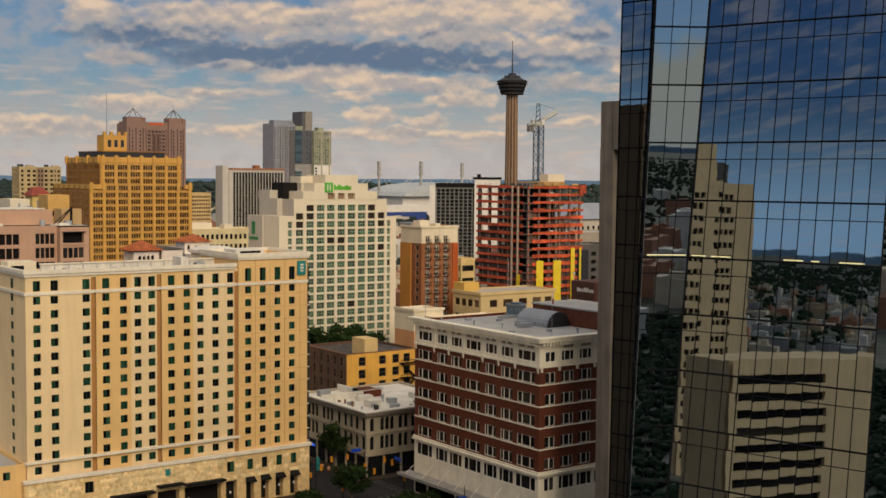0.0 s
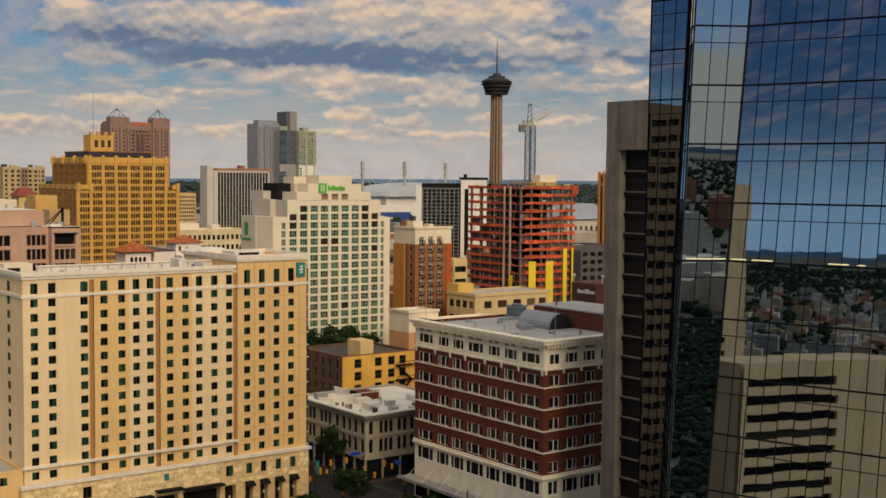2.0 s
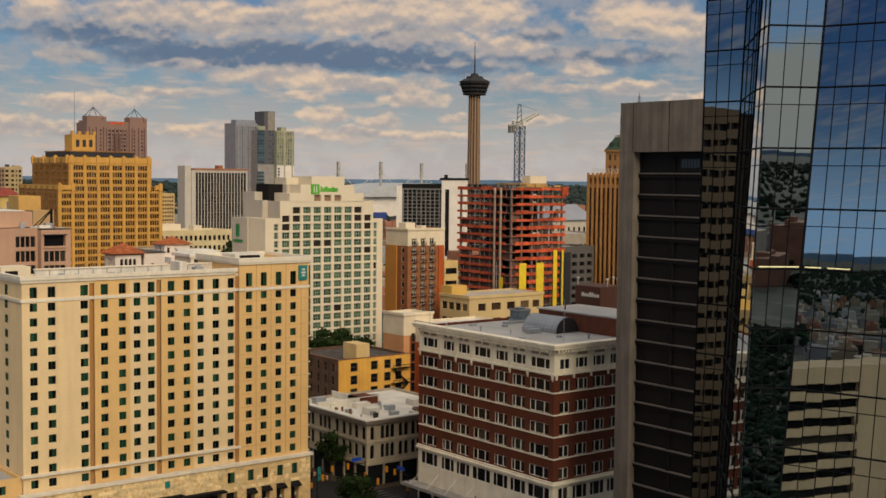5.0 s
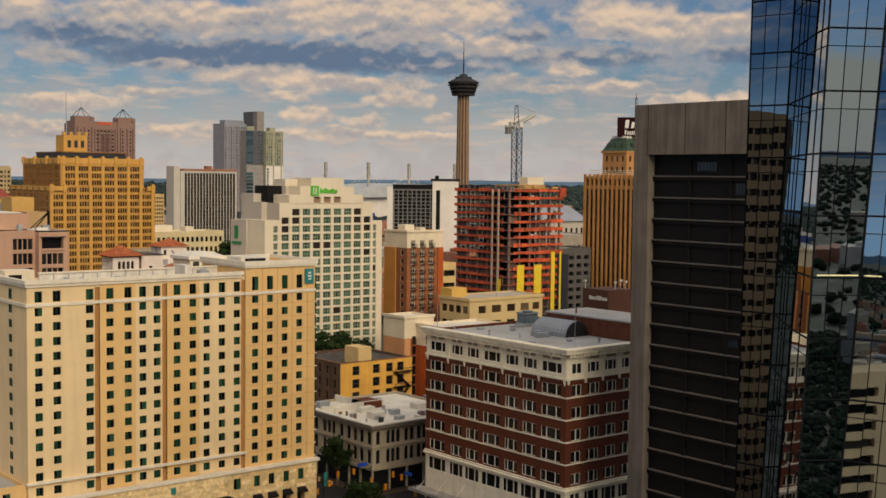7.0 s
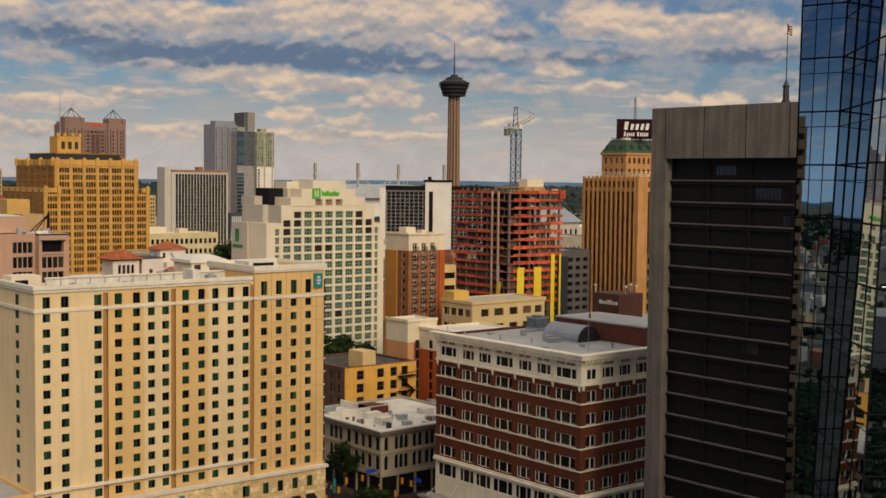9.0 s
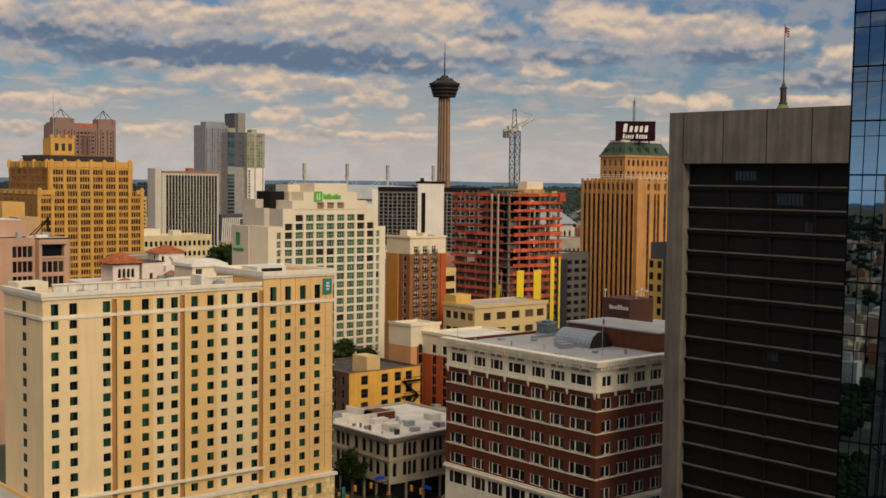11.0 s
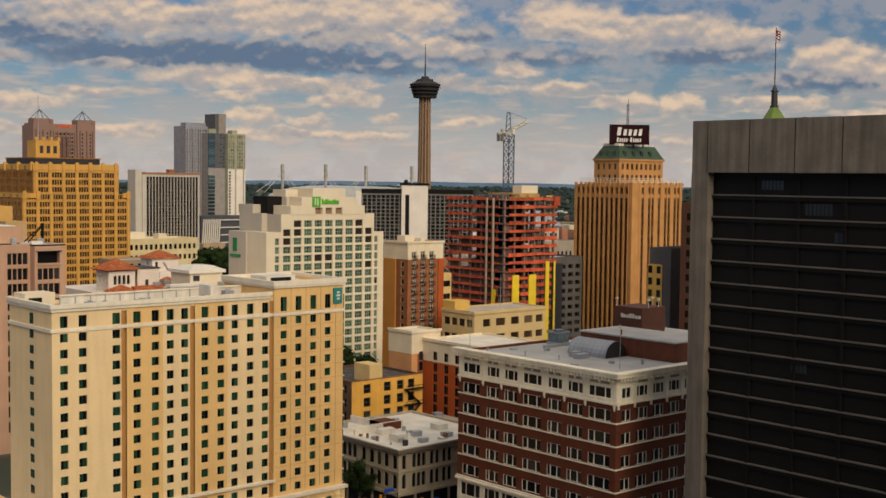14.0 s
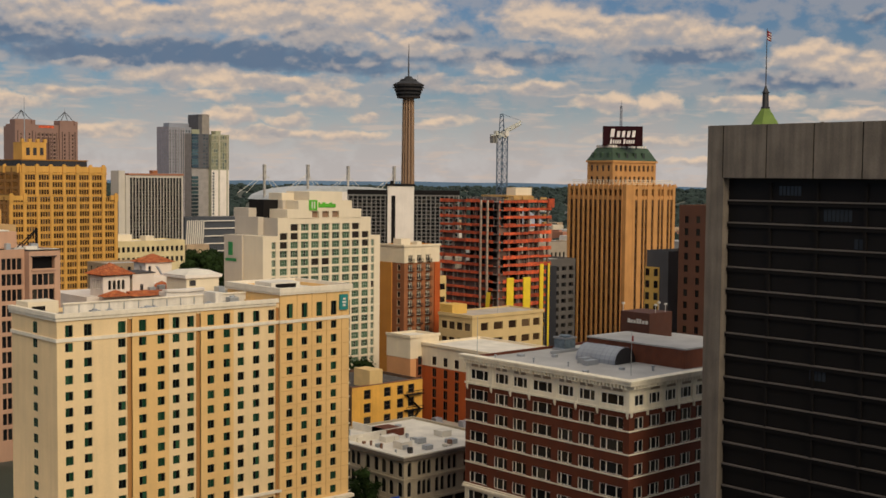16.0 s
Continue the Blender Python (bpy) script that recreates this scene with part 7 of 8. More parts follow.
# ---------------------------------------------------------------- dark balconied hotel with white stair tower
def build_balcony_hotel():
    h = thing("balconied_hotel", (590, 780, 0), "dark balconied modular hotel with a white stair tower", "building")
    st = {"pane": win_dark, "frame": None}
    A, B = Vector((586.2, 813.0)), Vector((656.0, 757.0))
    u2 = (B - A).normalized()
    u, n = (u2.x, u2.y), (u2.y, -u2.x)
    L = (B - A).length
    grid = M("balcony_grid", (0.21, 0.195, 0.18), 0.8)
    cols, rows = even(1.0, L - 1, 24, 2.95), levels(6, 2.95, 19, 2.5)
    part("wall", Build().wall(tuple(A), u, n, 0, 62.8, cols, rows, 0.9, (), L), grid, h)
    windows(h, tuple(A), u, n, cols, rows, st, 0.9, (), limit=120)
    back = [tuple(A), tuple(B), (B.x - n[0] * 18, B.y - n[1] * 18), (A.x - n[0] * 18, A.y - n[1] * 18)]
    ins = [(p[0] - n[0] * 1.05, p[1] - n[1] * 1.05) for p in back]
    part("body", Build().prism(ins, 0, 62.8), dark_band, h)
    out = [(p[0] + n[0] * 0.6 * s, p[1] + n[1] * 0.6 * s) for p, s in zip(back, (1, 1, 0, 0))]
    part("roof_band", Build().prism(out, 62.8, 66.4), black_metal, h)
    q = lambda a, d: (A.x + u[0] * a + n[0] * d, A.y + u[1] * a + n[1] * d)
    part("stair_tower", Build().prism([q(32, 3), q(53, 3), q(53, -10), q(32, -10)], 0, 69.6), white_concrete, h, "plain white stair tower")
    part("tower_slot", Build().prism([q(35, 3.1), q(38.2, 3.1), q(38.2, 2.9), q(35, 2.9)], 8, 62), black_metal, h)
    part("end_pier", Build().prism([q(-4.5, 1.0), q(0, 1.0), q(0, -16), q(-4.5, -16)], 0, 64.5), white_concrete, h)
    part("tower_cap", Build().prism([q(30.5, 3.6), q(54, 3.6), q(54, -11), q(30.5, -11)], 69.6, 71.3), black_metal, h)
    part("roof_mast", Build().prism([q(34, -1), q(37, -1), q(37, -4), q(34, -4)], 71.3, 73.8), black_metal, h)


build_balcony_hotel()

# ---------------------------------------------------------------- observation tower
def build_observation():
    t = thing("observation_tower", (952.5, 1165, 0), "tall concrete observation tower with a dark flared top house and mast", "tower")
    cx, cy = 952.5, 1165.3
    ring = lambda r, n=16: [(cx + r * math.cos(2 * math.pi * (i + 0.5) / n), cy + r * math.sin(2 * math.pi * (i + 0.5) / n)) for i in range(n)]
    core = Build().prism(ring(7.2, 12), 0, 172, ring(5.8, 12))
    part("shaft", core, M("shaft_shadow", (0.12, 0.07, 0.045), 0.8), t)
    for i in range(12):
        a = 2 * math.pi * i / 12
        c, s = math.cos(a), math.sin(a)
        o, p = [], []
        for r0, lst in ((1.0, o), (0.82, p)):
            for du, dr in ((-0.9, 6.0), (0.9, 6.0), (0.9, 8.6), (-0.9, 8.6)):
                lst.append((cx + (c * dr - s * du) * r0, cy + (s * dr + c * du) * r0))
        part("rib", Build().prism(o, 0, 172, p), chimney_brown, t)
    flare = lambda z: 13.6 + 5.2 * (z - 172.2) / 16.2
    part("top_house", Build().prism(ring(flare(172.2)), 172.2, 188.4, ring(flare(188.4))), dark_band, t, "dark flaring restaurant and viewing decks")
    for z in (174.6, 178.8, 183.4):
        part("deck_glass", Build().prism(ring(flare(z) + 0.08), z, z + 2.2, ring(flare(z + 2.2) + 0.08)), win_dark, t)
    for z in (172.2, 181.6, 187.4):
        part("deck_ring", Build().prism(ring(flare(z) + 0.35), z, z + 0.9, ring(flare(z + 0.9) + 0.35)), M("bronze_ring", (0.05, 0.038, 0.032), 0.6), t)
    part("roof", Build().prism(ring(18.6), 188.4, 191.6, ring(12.5)), M("deck_roof", (0.02, 0.02, 0.023), 0.7), t)
    part("roof_drum", Build().prism(ring(11), 191.4, 194.6, ring(9.6)).prism(ring(6), 194.6, 198.0, ring(4)), M("deck_roof", (0.02, 0.02, 0.023), 0.7), t)
    part("mast", Build().tube((cx, cy, 197.8), (cx, cy, 214), 1.0, 0.8, 8).tube((cx, cy, 214), (cx, cy, 226), 0.7, 0.5, 6).tube((cx, cy, 226), (cx, cy, 237), 0.45, 0.3, 6), dark_band, t)
    for dx, dy in ((8.0, -7.4), (-8.6, 7.4)):
        part("antenna", Build().tube((cx + dx, cy + dy, 191), (cx + dx, cy + dy, 199.5), 0.35, 0.25, 6), metal_grey, t)
    for dx, dy in ((14.2, -11.8), (-13.8, 12.4)):
        part("dish", Build().tube((cx + dx, cy + dy, 184.4), (cx + dx - 0.4, cy + dy - 0.6, 185.2), 1.0, 0.4, 8), metal_grey, t)


build_observation()

# ---------------------------------------------------------------- domed stadium with four masts
def build_stadium():
    s = thing("stadium", (1240, 1640, 0), "low white domed stadium hung from tall cable masts", "stadium")
    masts = [(1099.0, 1688.0), (1083.2 + 60, 1546 + 85), (1282.6, 1706.0), (1240, 1520)]
    part("hall", Build().box(1100, 1330, 1620, 1720, 0, 40), white_concrete, s)
    roof = Build()
    for i in range(10):
        a0, a1 = math.pi * i / 10, math.pi * (i + 1) / 10
        roof.poly((1215 - 120 * math.cos(a0), 1610, 40 + 22 * math.sin(a0)), (1215 - 120 * math.cos(a1), 1610, 40 + 22 * math.sin(a1)), (1215 - 120 * math.cos(a1), 1730, 40 + 22 * math.sin(a1)), (1215 - 120 * math.cos(a0), 1730, 40 + 22 * math.sin(a0)))
        roof.poly((1215 - 120 * math.cos(a0), 1610, 40), (1215 - 120 * math.cos(a1), 1610, 40), (1215 - 120 * math.cos(a1), 1610, 40 + 22 * math.sin(a1)), (1215 - 120 * math.cos(a0), 1610, 40 + 22 * math.sin(a0)))
    part("dome_roof", roof, M("membrane", (0.45, 0.46, 0.46), 0.6), s)
    part("blue_wall", Build().box(985, 1105, 1560, 1600, 0, 17), M("blue_wall", (0.03, 0.06, 0.22), 0.6), s)
    part("white_top", Build().box(985, 1105, 1560, 1600, 17, 27), white_concrete, s)
    return s, masts


STAD, _ = build_stadium()
for mx, my in ((1099.0, 1688.0), (1141.0, 1628.0), (1282.6, 1706.0), (1336.0, 1647.0)):
    part("mast", Build().tube((mx, my, 0), (mx, my, 92), 2.1, 2.1, 8).prism([(mx - 2.1, my - 2.1), (mx + 2.1, my - 2.1), (mx + 2.1, my + 2.1), (mx - 2.1, my + 2.1)], 72, 96), M("mast_concrete", (0.36, 0.33, 0.29), 0.8, size=5, var=0.3), STAD)
    for d in (-44, -28, 28, 44):
        part("cable", Build().tube((mx, my, 82), (mx + d, my + 10, 50), 0.35, n=4), canopy_white, STAD)

# ---------------------------------------------------------------- pink office building and the roofs behind the hotel
def build_pink():
    p = thing("pink_building", (118, 368, 0), "pink stucco office building with dark ribbon windows", "building")
    st = {"pane": win_dark, "frame": pink_stucco, "fw": 0.06, "bars": (0.25, 0.5, 0.75), "bw": 0.28}
    rows = [(38.3 - 4.1 * k, 41.4 - 4.1 * k) for k in range(8, 0, -1)] + [(38.3, 41.4), (42.4, 45.5), (46.5, 49.6), (50.6, 53.7)]
    face(p, WEST, 122.8, 131.4, 353.0, 0, 50.2, [(123.6, 129.8)], rows[:-1], pink_stucco, st, 0.4)
    face(p, WEST, 122.8, 131.4, 353.0, 50.2, 56.0, [(123.6, 129.8)], [(50.9, 54.1)], pink_stucco, {"pane": win_dark, "frame": None}, 1.6)
    face(p, WEST, 98, 122.8, 356.0, 0, 56.0, [(98.6, 103.0), (104.4, 112.0), (116.6, 122.2)], rows, pink_stucco, st, 0.4)
    part("wall", Build().poly((122.8, 356, 0), (122.8, 353, 0), (122.8, 353, 56), (122.8, 356, 56)).poly((131.4, 353, 0), (131.4, 380, 0), (131.4, 380, 56), (131.4, 353, 56)), pink_stucco, p)
    part("awning", Build().box(123.2, 130.2, 352.4, 353.0, 54.1, 54.3), dark_band, p)
    shell(p, 98, 131.3, 356.0, 380, 0, 56.0, pink_stucco, roof_white, 0.4, "NSE", 0.4)
    part("bay_roof", Build().box(122.8, 131.4, 353.0, 356.4, 55.6, 56.02), roof_white, p)
    part("balcony", Build().box(123.4, 130.0, 352.6, 353.1, 50.4, 50.8), pink_stucco, p)
    part("roof_house", Build().box(98, 121.0, 362, 378, 56, 60.6).box(121.0, 124.4, 364.5, 378, 56, 60.3), pink_stucco, p)
    part("house_coping", Build().box(97.8, 121.2, 361.8, 378.2, 60.6, 60.85), roof_white, p)
    for x, y, w, h, m in ((105.5, 358.5, 2.6, 0.7, canopy_white), (119.0, 358.4, 1.2, 1.5, metal_grey), (124.5, 359, 3.2, 0.6, canopy_white), (127.6, 362.5, 2.0, 1.1, metal_grey), (122.8, 366, 1.4, 1.7, steel_blue)):
        part("roof_unit", Build().box(x, x + w, y, y + 1.6, 55.6, 56.0 + h), m, p)
    part("gantry", Build().tube((126.5, 366, 56), (130.6, 366, 60.6), 0.2, n=4).tube((130.6, 366, 55.8), (130.6, 366, 61.2), 0.42, n=4).tube((125.2, 366, 56), (130.6, 366, 60.9), 0.16, n=4), black_metal, p)
    part("roof_dish", Build().tube((121, 364, 56), (121, 364, 57.2), 0.2, n=6).tube((121, 363.6, 57.2), (121, 363.2, 57.8), 0.9, 0.2, 10), canopy_white, p)


build_pink()


def tile_roof(parent, x0, x1, y0, y1, z0, rise, eave=0.8):
    """A hipped roof with rows of barrel tiles."""
    a, b = [(x0 - eave, y0 - eave), (x1 + eave, y0 - eave), (x1 + eave, y1 + eave), (x0 - eave, y1 + eave)], None
    cx, cy, r = (x0 + x1) / 2, (y0 + y1) / 2, 0.3
    top = [(cx - r, cy - r), (cx + r, cy - r), (cx + r, cy + r), (cx - r, cy + r)]
    part("roof", Build().prism(a, z0, z0 + rise, top), clay_tile, parent, "terracotta tile roof")
    ribs, n = Build(), 15
    for k in range(n):
        q = (k + 0.5) / n
        for (ax, ay), (bx, by) in ((a[0], a[1]), (a[3], a[0])):
            px, py = ax + (bx - ax) * q, ay + (by - ay) * q
            f = 1 - abs(2 * q - 1)
            mx, my = (a[0][0] + a[1][0]) / 2, (a[0][1] + a[2][1]) / 2
            if (ax, ay) == a[0]:
                ribs.tube((px, py, z0 + 0.06), (px, py + (my - py) * f, z0 + rise * f + 0.06), 0.11, n=4)
            else:
                ribs.tube((px, py, z0 + 0.06), (px + (mx - px) * f, py, z0 + rise * f + 0.06), 0.11, n=4)
    part("tiling", ribs, clay_tile, parent, kind="stuff")


white_wall = M("mission_white", (0.72, 0.63, 0.55), 0.85, size=4, var=0.08)


def build_mission():
    t = thing("tile_roof_tower", (155, 370, 0), "small white stucco tower with a red clay tile roof", "building")
    x0, x1, y0, y1, h = 149.8, 158.2, 365.0, 373.0, 47.3
    st = {"pane": win_dark, "frame": None}
    arches = [(151.4 + 1.4 * k, 152.4 + 1.4 * k) for k in range(4)]
    face(t, WEST, x0, x1, y0, 20, h, arches, [(43.0, 45.7)], white_wall, st, 0.5)
    face(t, NORTH, y0, y1, x0, 20, h, [(366.4 + 1.4 * k, 367.4 + 1.4 * k) for k in range(4)], [(43.0, 45.7)], white_wall, st, 0.5)
    shell(t, x0, x1, y0, y1, 20, h, white_wall, roof_white, 0.3, "SE", 0.3)
    for p, q in arches:
        b = Build()
        for sgn in (-1, 1):
            pts = [(sgn * 0.5, 0, 0)] + [(sgn * 0.5 * math.cos(a), 0, 0.5 * (math.sin(a) - 1)) for a in [math.pi / 2 * i / 4 for i in range(5)]]
            for i in range(1, 5):
                tri = [pts[0], pts[i], pts[i + 1]]
                b.poly(*(tri if sgn > 0 else reversed(tri)))
        attach(new("arch_head", b.mesh("arch_head", white_wall)), t, Matrix.Translation(((p + q) / 2, y0 - 0.01, 45.7)))
    part("eave_board", Build().ring(x0 - 0.5, x1 + 0.5, y0 - 0.5, y1 + 0.5, 0.5, h - 0.35, h - 0.05), M("eave_wood", (0.07, 0.035, 0.02), 0.9), t)
    tile_roof(t, x0, x1, y0, y1, h, 3.1, 1.3)
    b = thing("tile_roof_house", (166, 372, 0), "white stucco house with low red tiled roofs", "building")
    part("wall", Build().box(146, 190, 367.5, 392, 0, 41.0).box(159.6, 166.6, 366.0, 376, 41.0, 47.2).box(168, 180, 374, 384, 41.0, 42.6), white_wall, b)
    tile_roof(b, 148.8, 157.0, 361.8, 365.0, 41.3, 1.7, 0.5)
    tile_roof(b, 168.8, 176, 369.5, 374, 41.8, 2.2, 0.5)
    part("tile_strip", Build().prism([(157, 361.5), (169, 361.5), (169, 366.0), (157, 366.0)], 41.0, 42.3, [(157, 363.8), (169, 363.8), (169, 366.0), (157, 366.0)]), clay_tile, b)
    part("flat_roof", Build().box(159.3, 166.9, 365.7, 376.3, 47.2, 47.5), roof_dark, b)
    part("door", Build().box(162.0, 163.0, 365.92, 366, 41.8, 44.0), dark_band, b)
    # thin sheet that paints shade over the white block's north face
    part("shade_wall", Build().box(159.45, 159.6, 366.0, 376, 41.0, 47.2), plaster_shade_grey, b)
    part("condenser", Build().box(164.2, 166.2, 364, 365.5, 42.2, 43.2).box(167.4, 169.4, 364.4, 366, 42.2, 43.6), metal_grey, b)
    t2 = thing("tile_roof_tower", (189, 404, 0), "small white stucco tower with a red clay tile roof", "building")
    face(t2, WEST, 183.0, 192.5, 401.0, 20, 47.5, [(184.0, 185.0)], [(44.6, 46.4)], white_wall, st, 0.4)
    face(t2, NORTH, 401.0, 409, 183.0, 20, 47.5, [(404, 405.2)], [(44.6, 46.4)], white_wall, st, 0.4)
    shell(t2, 183.0, 192.5, 401.0, 409, 20, 47.5, white_wall, roof_white, 0.3, "SE", 0.3)
    tile_roof(t2, 183.0, 192.5, 401.0, 409, 47.5, 2.6, 1.0)
    part("stair", Build().prism([(188.5, 400.6), (189.1, 400.6), (189.1, 401), (188.5, 401)], 43.4, 46.2, [(186.6, 400.6), (187.2, 400.6), (187.2, 401), (186.6, 401)]), steel_blue, t2)
    part("podium", Build().box(183, 193, 396, 415, 0, 43.4), white_wall, t2)
    c = thing("corniced_block", (190, 345, 0), "low cream block with a heavy moulded cornice and a curved parapet", "building")
    part("wall", Build().box(166, 187, 335, 360, 0, 41.2).box(165.0, 175.6, 345, 356, 0, 47.4), plaster_ivory, c)
    part("cornice", Build().ring(165.2, 187.8, 334.2, 360.8, 1.2, 41.0, 42.2).ring(164.3, 176.3, 344.3, 356.7, 0.9, 47.0, 47.9), white_concrete, c)
    part("house_roof", Build().prism([(164.6, 344.6), (176.0, 344.6), (176.0, 356.4), (164.6, 356.4)], 47.9, 49.0, [(167, 347), (173.6, 347), (173.6, 354), (167, 354)]), roof_white, c)
    part("roof_unit", Build().box(172.5, 174.5, 340, 342.5, 41.2, 44.6).box(176, 178, 341, 343, 41.2, 43.4), metal_grey, c)
    part("opening", Build().box(166.0, 168.0, 344.9, 345, 44.8, 46.4), dark_band, c)
    arc = [(152.8 + 11.6 * i / 12, 334.6 - 1.8 * math.sin(math.pi * i / 12)) for i in range(13)]
    part("curved_parapet", Build().prism(arc + [(164.4, 336), (152.8, 336)], 38, 44.6), white_concrete, c)
    part("parapet_cap", Build().prism([(x, y - 0.5) for x, y in arc] + [(164.8, 336.2), (152.4, 336.2)], 44.6, 45.2), white_concrete, c)


build_mission()

# ---------------------------------------------------------------- lower city between the towers
simple_block("yellow_arcade_block", "long pale yellow block with small square windows", 284, 338, 640, 662, 40.6, M("pale_yellow_wall", (0.64, 0.52, 0.29), 0.85, size=6), 18, 5, [(34.6, 37.4), (29.0, 31.7)], 1.7, roof=roof_white)
yr = thing("roof_house_row", (305, 650, 40), "cream roof houses on a long flat roof", "roof house")
part("house", Build().box(288, 310, 648, 658, 39.8, 43.8).box(316, 321, 644, 650, 39.8, 43.0), plaster_ivory, yr)
simple_block("grey_shed", "low grey-roofed shed behind the tiled towers", 226, 250, 512, 530, 39.0, M("shed_wall", (0.30, 0.22, 0.14), 0.85, size=5), 6, 3, [(35.6, 37.4)], 1.6, roof=roof_grey)
def build_apartments():
    t = thing("tan_apartments", (278, 864, 0), "tan apartment block with a recessed brown middle bay far off", "building")
    tan, brown = M("dull_tan", (0.46, 0.34, 0.17), 0.85, size=6, var=0.14), M("dull_brown_bay", (0.27, 0.17, 0.11), 0.85, size=6)
    st = {"pane": win_brown, "frame": None}
    rows = levels(10, 3.1, 21, 1.7)
    for a, b, y, mat, cols in ((264, 272.6, 856.0, tan, [(265.2, 267.0), (269.4, 271.6)]), (272.6, 276.4, 856.6, tan, [(273.4, 275.6)]), (276.4, 280.8, 855.6, brown, [(277.0, 278.2), (279.0, 280.2)]),
                               (280.8, 284.6, 856.6, tan, [(281.6, 283.8)]), (284.6, 293.0, 856.0, tan, [(285.4, 287.4), (288.4, 289.4), (290.6, 292.2)])):
        face(t, WEST, a, b, y, 0, 75.2 if mat is brown else 76.0, cols, rows, mat, st, 0.5)
    face(t, NORTH, 856, 873, 264, 0, 76.0, even(857, 872, 5, 1.5), rows, tan, st, 0.4)
    shell(t, 264, 293, 857.4, 873, 0, 75.6, tan, roof_dark, 0.4, "SE", 0.4)
    for a, b, h in ((264.4, 267.6, 1.6), (270.0, 275.0, 1.0), (283, 285, 1.4), (288.0, 292.6, 0.9)):
        part("roof_house", Build().box(a, b, 858.5, 862, 75.4, 76.0 + h), dark_band if h > 1.2 else tan, t)


build_apartments()
simple_block("orange_block", "small orange block with rows of windows far off", 414, 431, 906, 922, 57.0, M("dull_orange", (0.60, 0.40, 0.17), 0.85, size=6), 8, 4, levels(8, 3.0, 16, 1.6), 1.3)
simple_block("buff_block", "small orange-yellow block with a stair house", 166.6, 175.5, 498, 510, 62.5, M("buff_wall", (0.58, 0.34, 0.10), 0.85, size=6), 2, 2, [(54, 56)], 1.2, roof=roof_white)
simple_block("buff_block", "low tan block with flat roof", 168.8, 177.0, 488, 497, 57.0, M("tan_wall", (0.52, 0.33, 0.15), 0.85, size=6), 0, 0, (), 1.6, roof=roof_tan)
simple_block("buff_block", "cream low block with roof plant", 164.0, 172.4, 540, 555, 60.0, plaster_ivory, 6, 4, [(52, 54.5)], 1.6, roof=roof_white)
rh = thing("yellow_house", (183, 563, 0), "yellow stucco house under a red tiled hip roof", "house")
part("wall", Build().box(179.2, 186.8, 558, 568, 0, 61.2), M("house_yellow", (0.60, 0.42, 0.14), 0.85, size=4), rh)
part("roof", Build().prism([(178.2, 557), (187.8, 557), (187.8, 569), (178.2, 569)], 61.2, 64.9, [(181.0, 561.5), (185.0, 561.5), (185.0, 564.5), (181.0, 564.5)]), M("house_tile", (0.26, 0.05, 0.03), 0.8, size=2, var=0.2), rh, "dark red tiled hip roof")
pl = thing("roof_plant_deck", (172, 516, 0), "cluttered roof deck with white and dark plant", "roof plant")
part("deck", Build().box(160, 178, 514, 526, 0, 56.2), roof_grey, pl)
for x, w, h, m in ((160.6, 3.0, 2.4, canopy_white), (164.2, 1.6, 1.2, metal_grey), (168.4, 2.0, 3.6, metal_grey), (170.6, 1.4, 2.4, canopy_white), (172.2, 1.8, 3.9, dark_band), (174.2, 1.5, 2.9, canopy_white), (175.9, 1.5, 3.6, metal_grey)):
    part("plant_unit", Build().box(x, x + w, 515, 517.5, 56.2, 56.2 + h).box(x + 0.2, x + w - 0.2, 515.2, 517.2, 56.2 + h, 56.3 + h), m, pl)
simple_block("yellow_inn", "pale yellow stucco inn with an arched window", 283.5, 290.0, 373.0, 380, 40.2, M("inn_yellow", (0.66, 0.46, 0.19), 0.85, size=4), 5, 3, [(26, 28), (30.6, 32.6), (35.2, 37.4)], 1.2)
simple_block("stone_hall", "long grey stone hall with arched bays", 470, 520, 520, 550, 40, M("hall_stone", (0.36, 0.30, 0.23), 0.85, size=5), 14, 6, [(28, 34)], 1.6, roof=roof_grey)
simple_block("brick_warehouse", "low red brick warehouse", 430, 470, 440, 470, 26, brick_red, 8, 6, [(18, 21)], 1.8, roof=roof_white)
simple_block("dome_hall", "pale stone hall under a blue-grey roof", 560, 600, 610, 640, 44, plaster_shade_grey, 8, 4, [(34, 39)], 2.0, roof=steel_blue)
h = thing("roof_gable", (580, 622, 44), "blue-grey pitched metal roof", "roof")
part("slope", Build().prism([(558, 608), (602, 608), (602, 642), (558, 642)], 43.8, 54, [(568, 618), (592, 618), (592, 632), (568, 632)]), steel_blue, h)


def town(seed, count, az, dist, high, keep, big=1.0):
    """Low houses and sheds out to the edge of the town; one sheet of small blocks."""
    rnd, by = random.Random(seed), {}
    for _ in range(count):
        a, d = radians(rnd.uniform(*az)), rnd.uniform(*dist)
        x, y = d * math.sin(a), d * math.cos(a)
        if not keep(x, y):
            continue
        w, l, h = rnd.uniform(8, 26) * big, rnd.uniform(8, 30) * big, rnd.uniform(*high)
        g = ground_height(d)
        m = rnd.choice(TOWN_MATS)
        b = by.setdefault(m.name, (m, Build()))[1]
        b.box(x - w / 2, x + w / 2, y - l / 2, y + l / 2, g - 1, g + h)
        if rnd.random() < 0.5:
            b.box(x - w / 5, x + w / 6, y - l / 6, y + l / 5, g + h, g + h + rnd.uniform(1.5, 3.5))
    for m, b in by.values():
        lone("far_houses", b, m, "low pale town buildings far off among trees", "houses", kind="stuff")


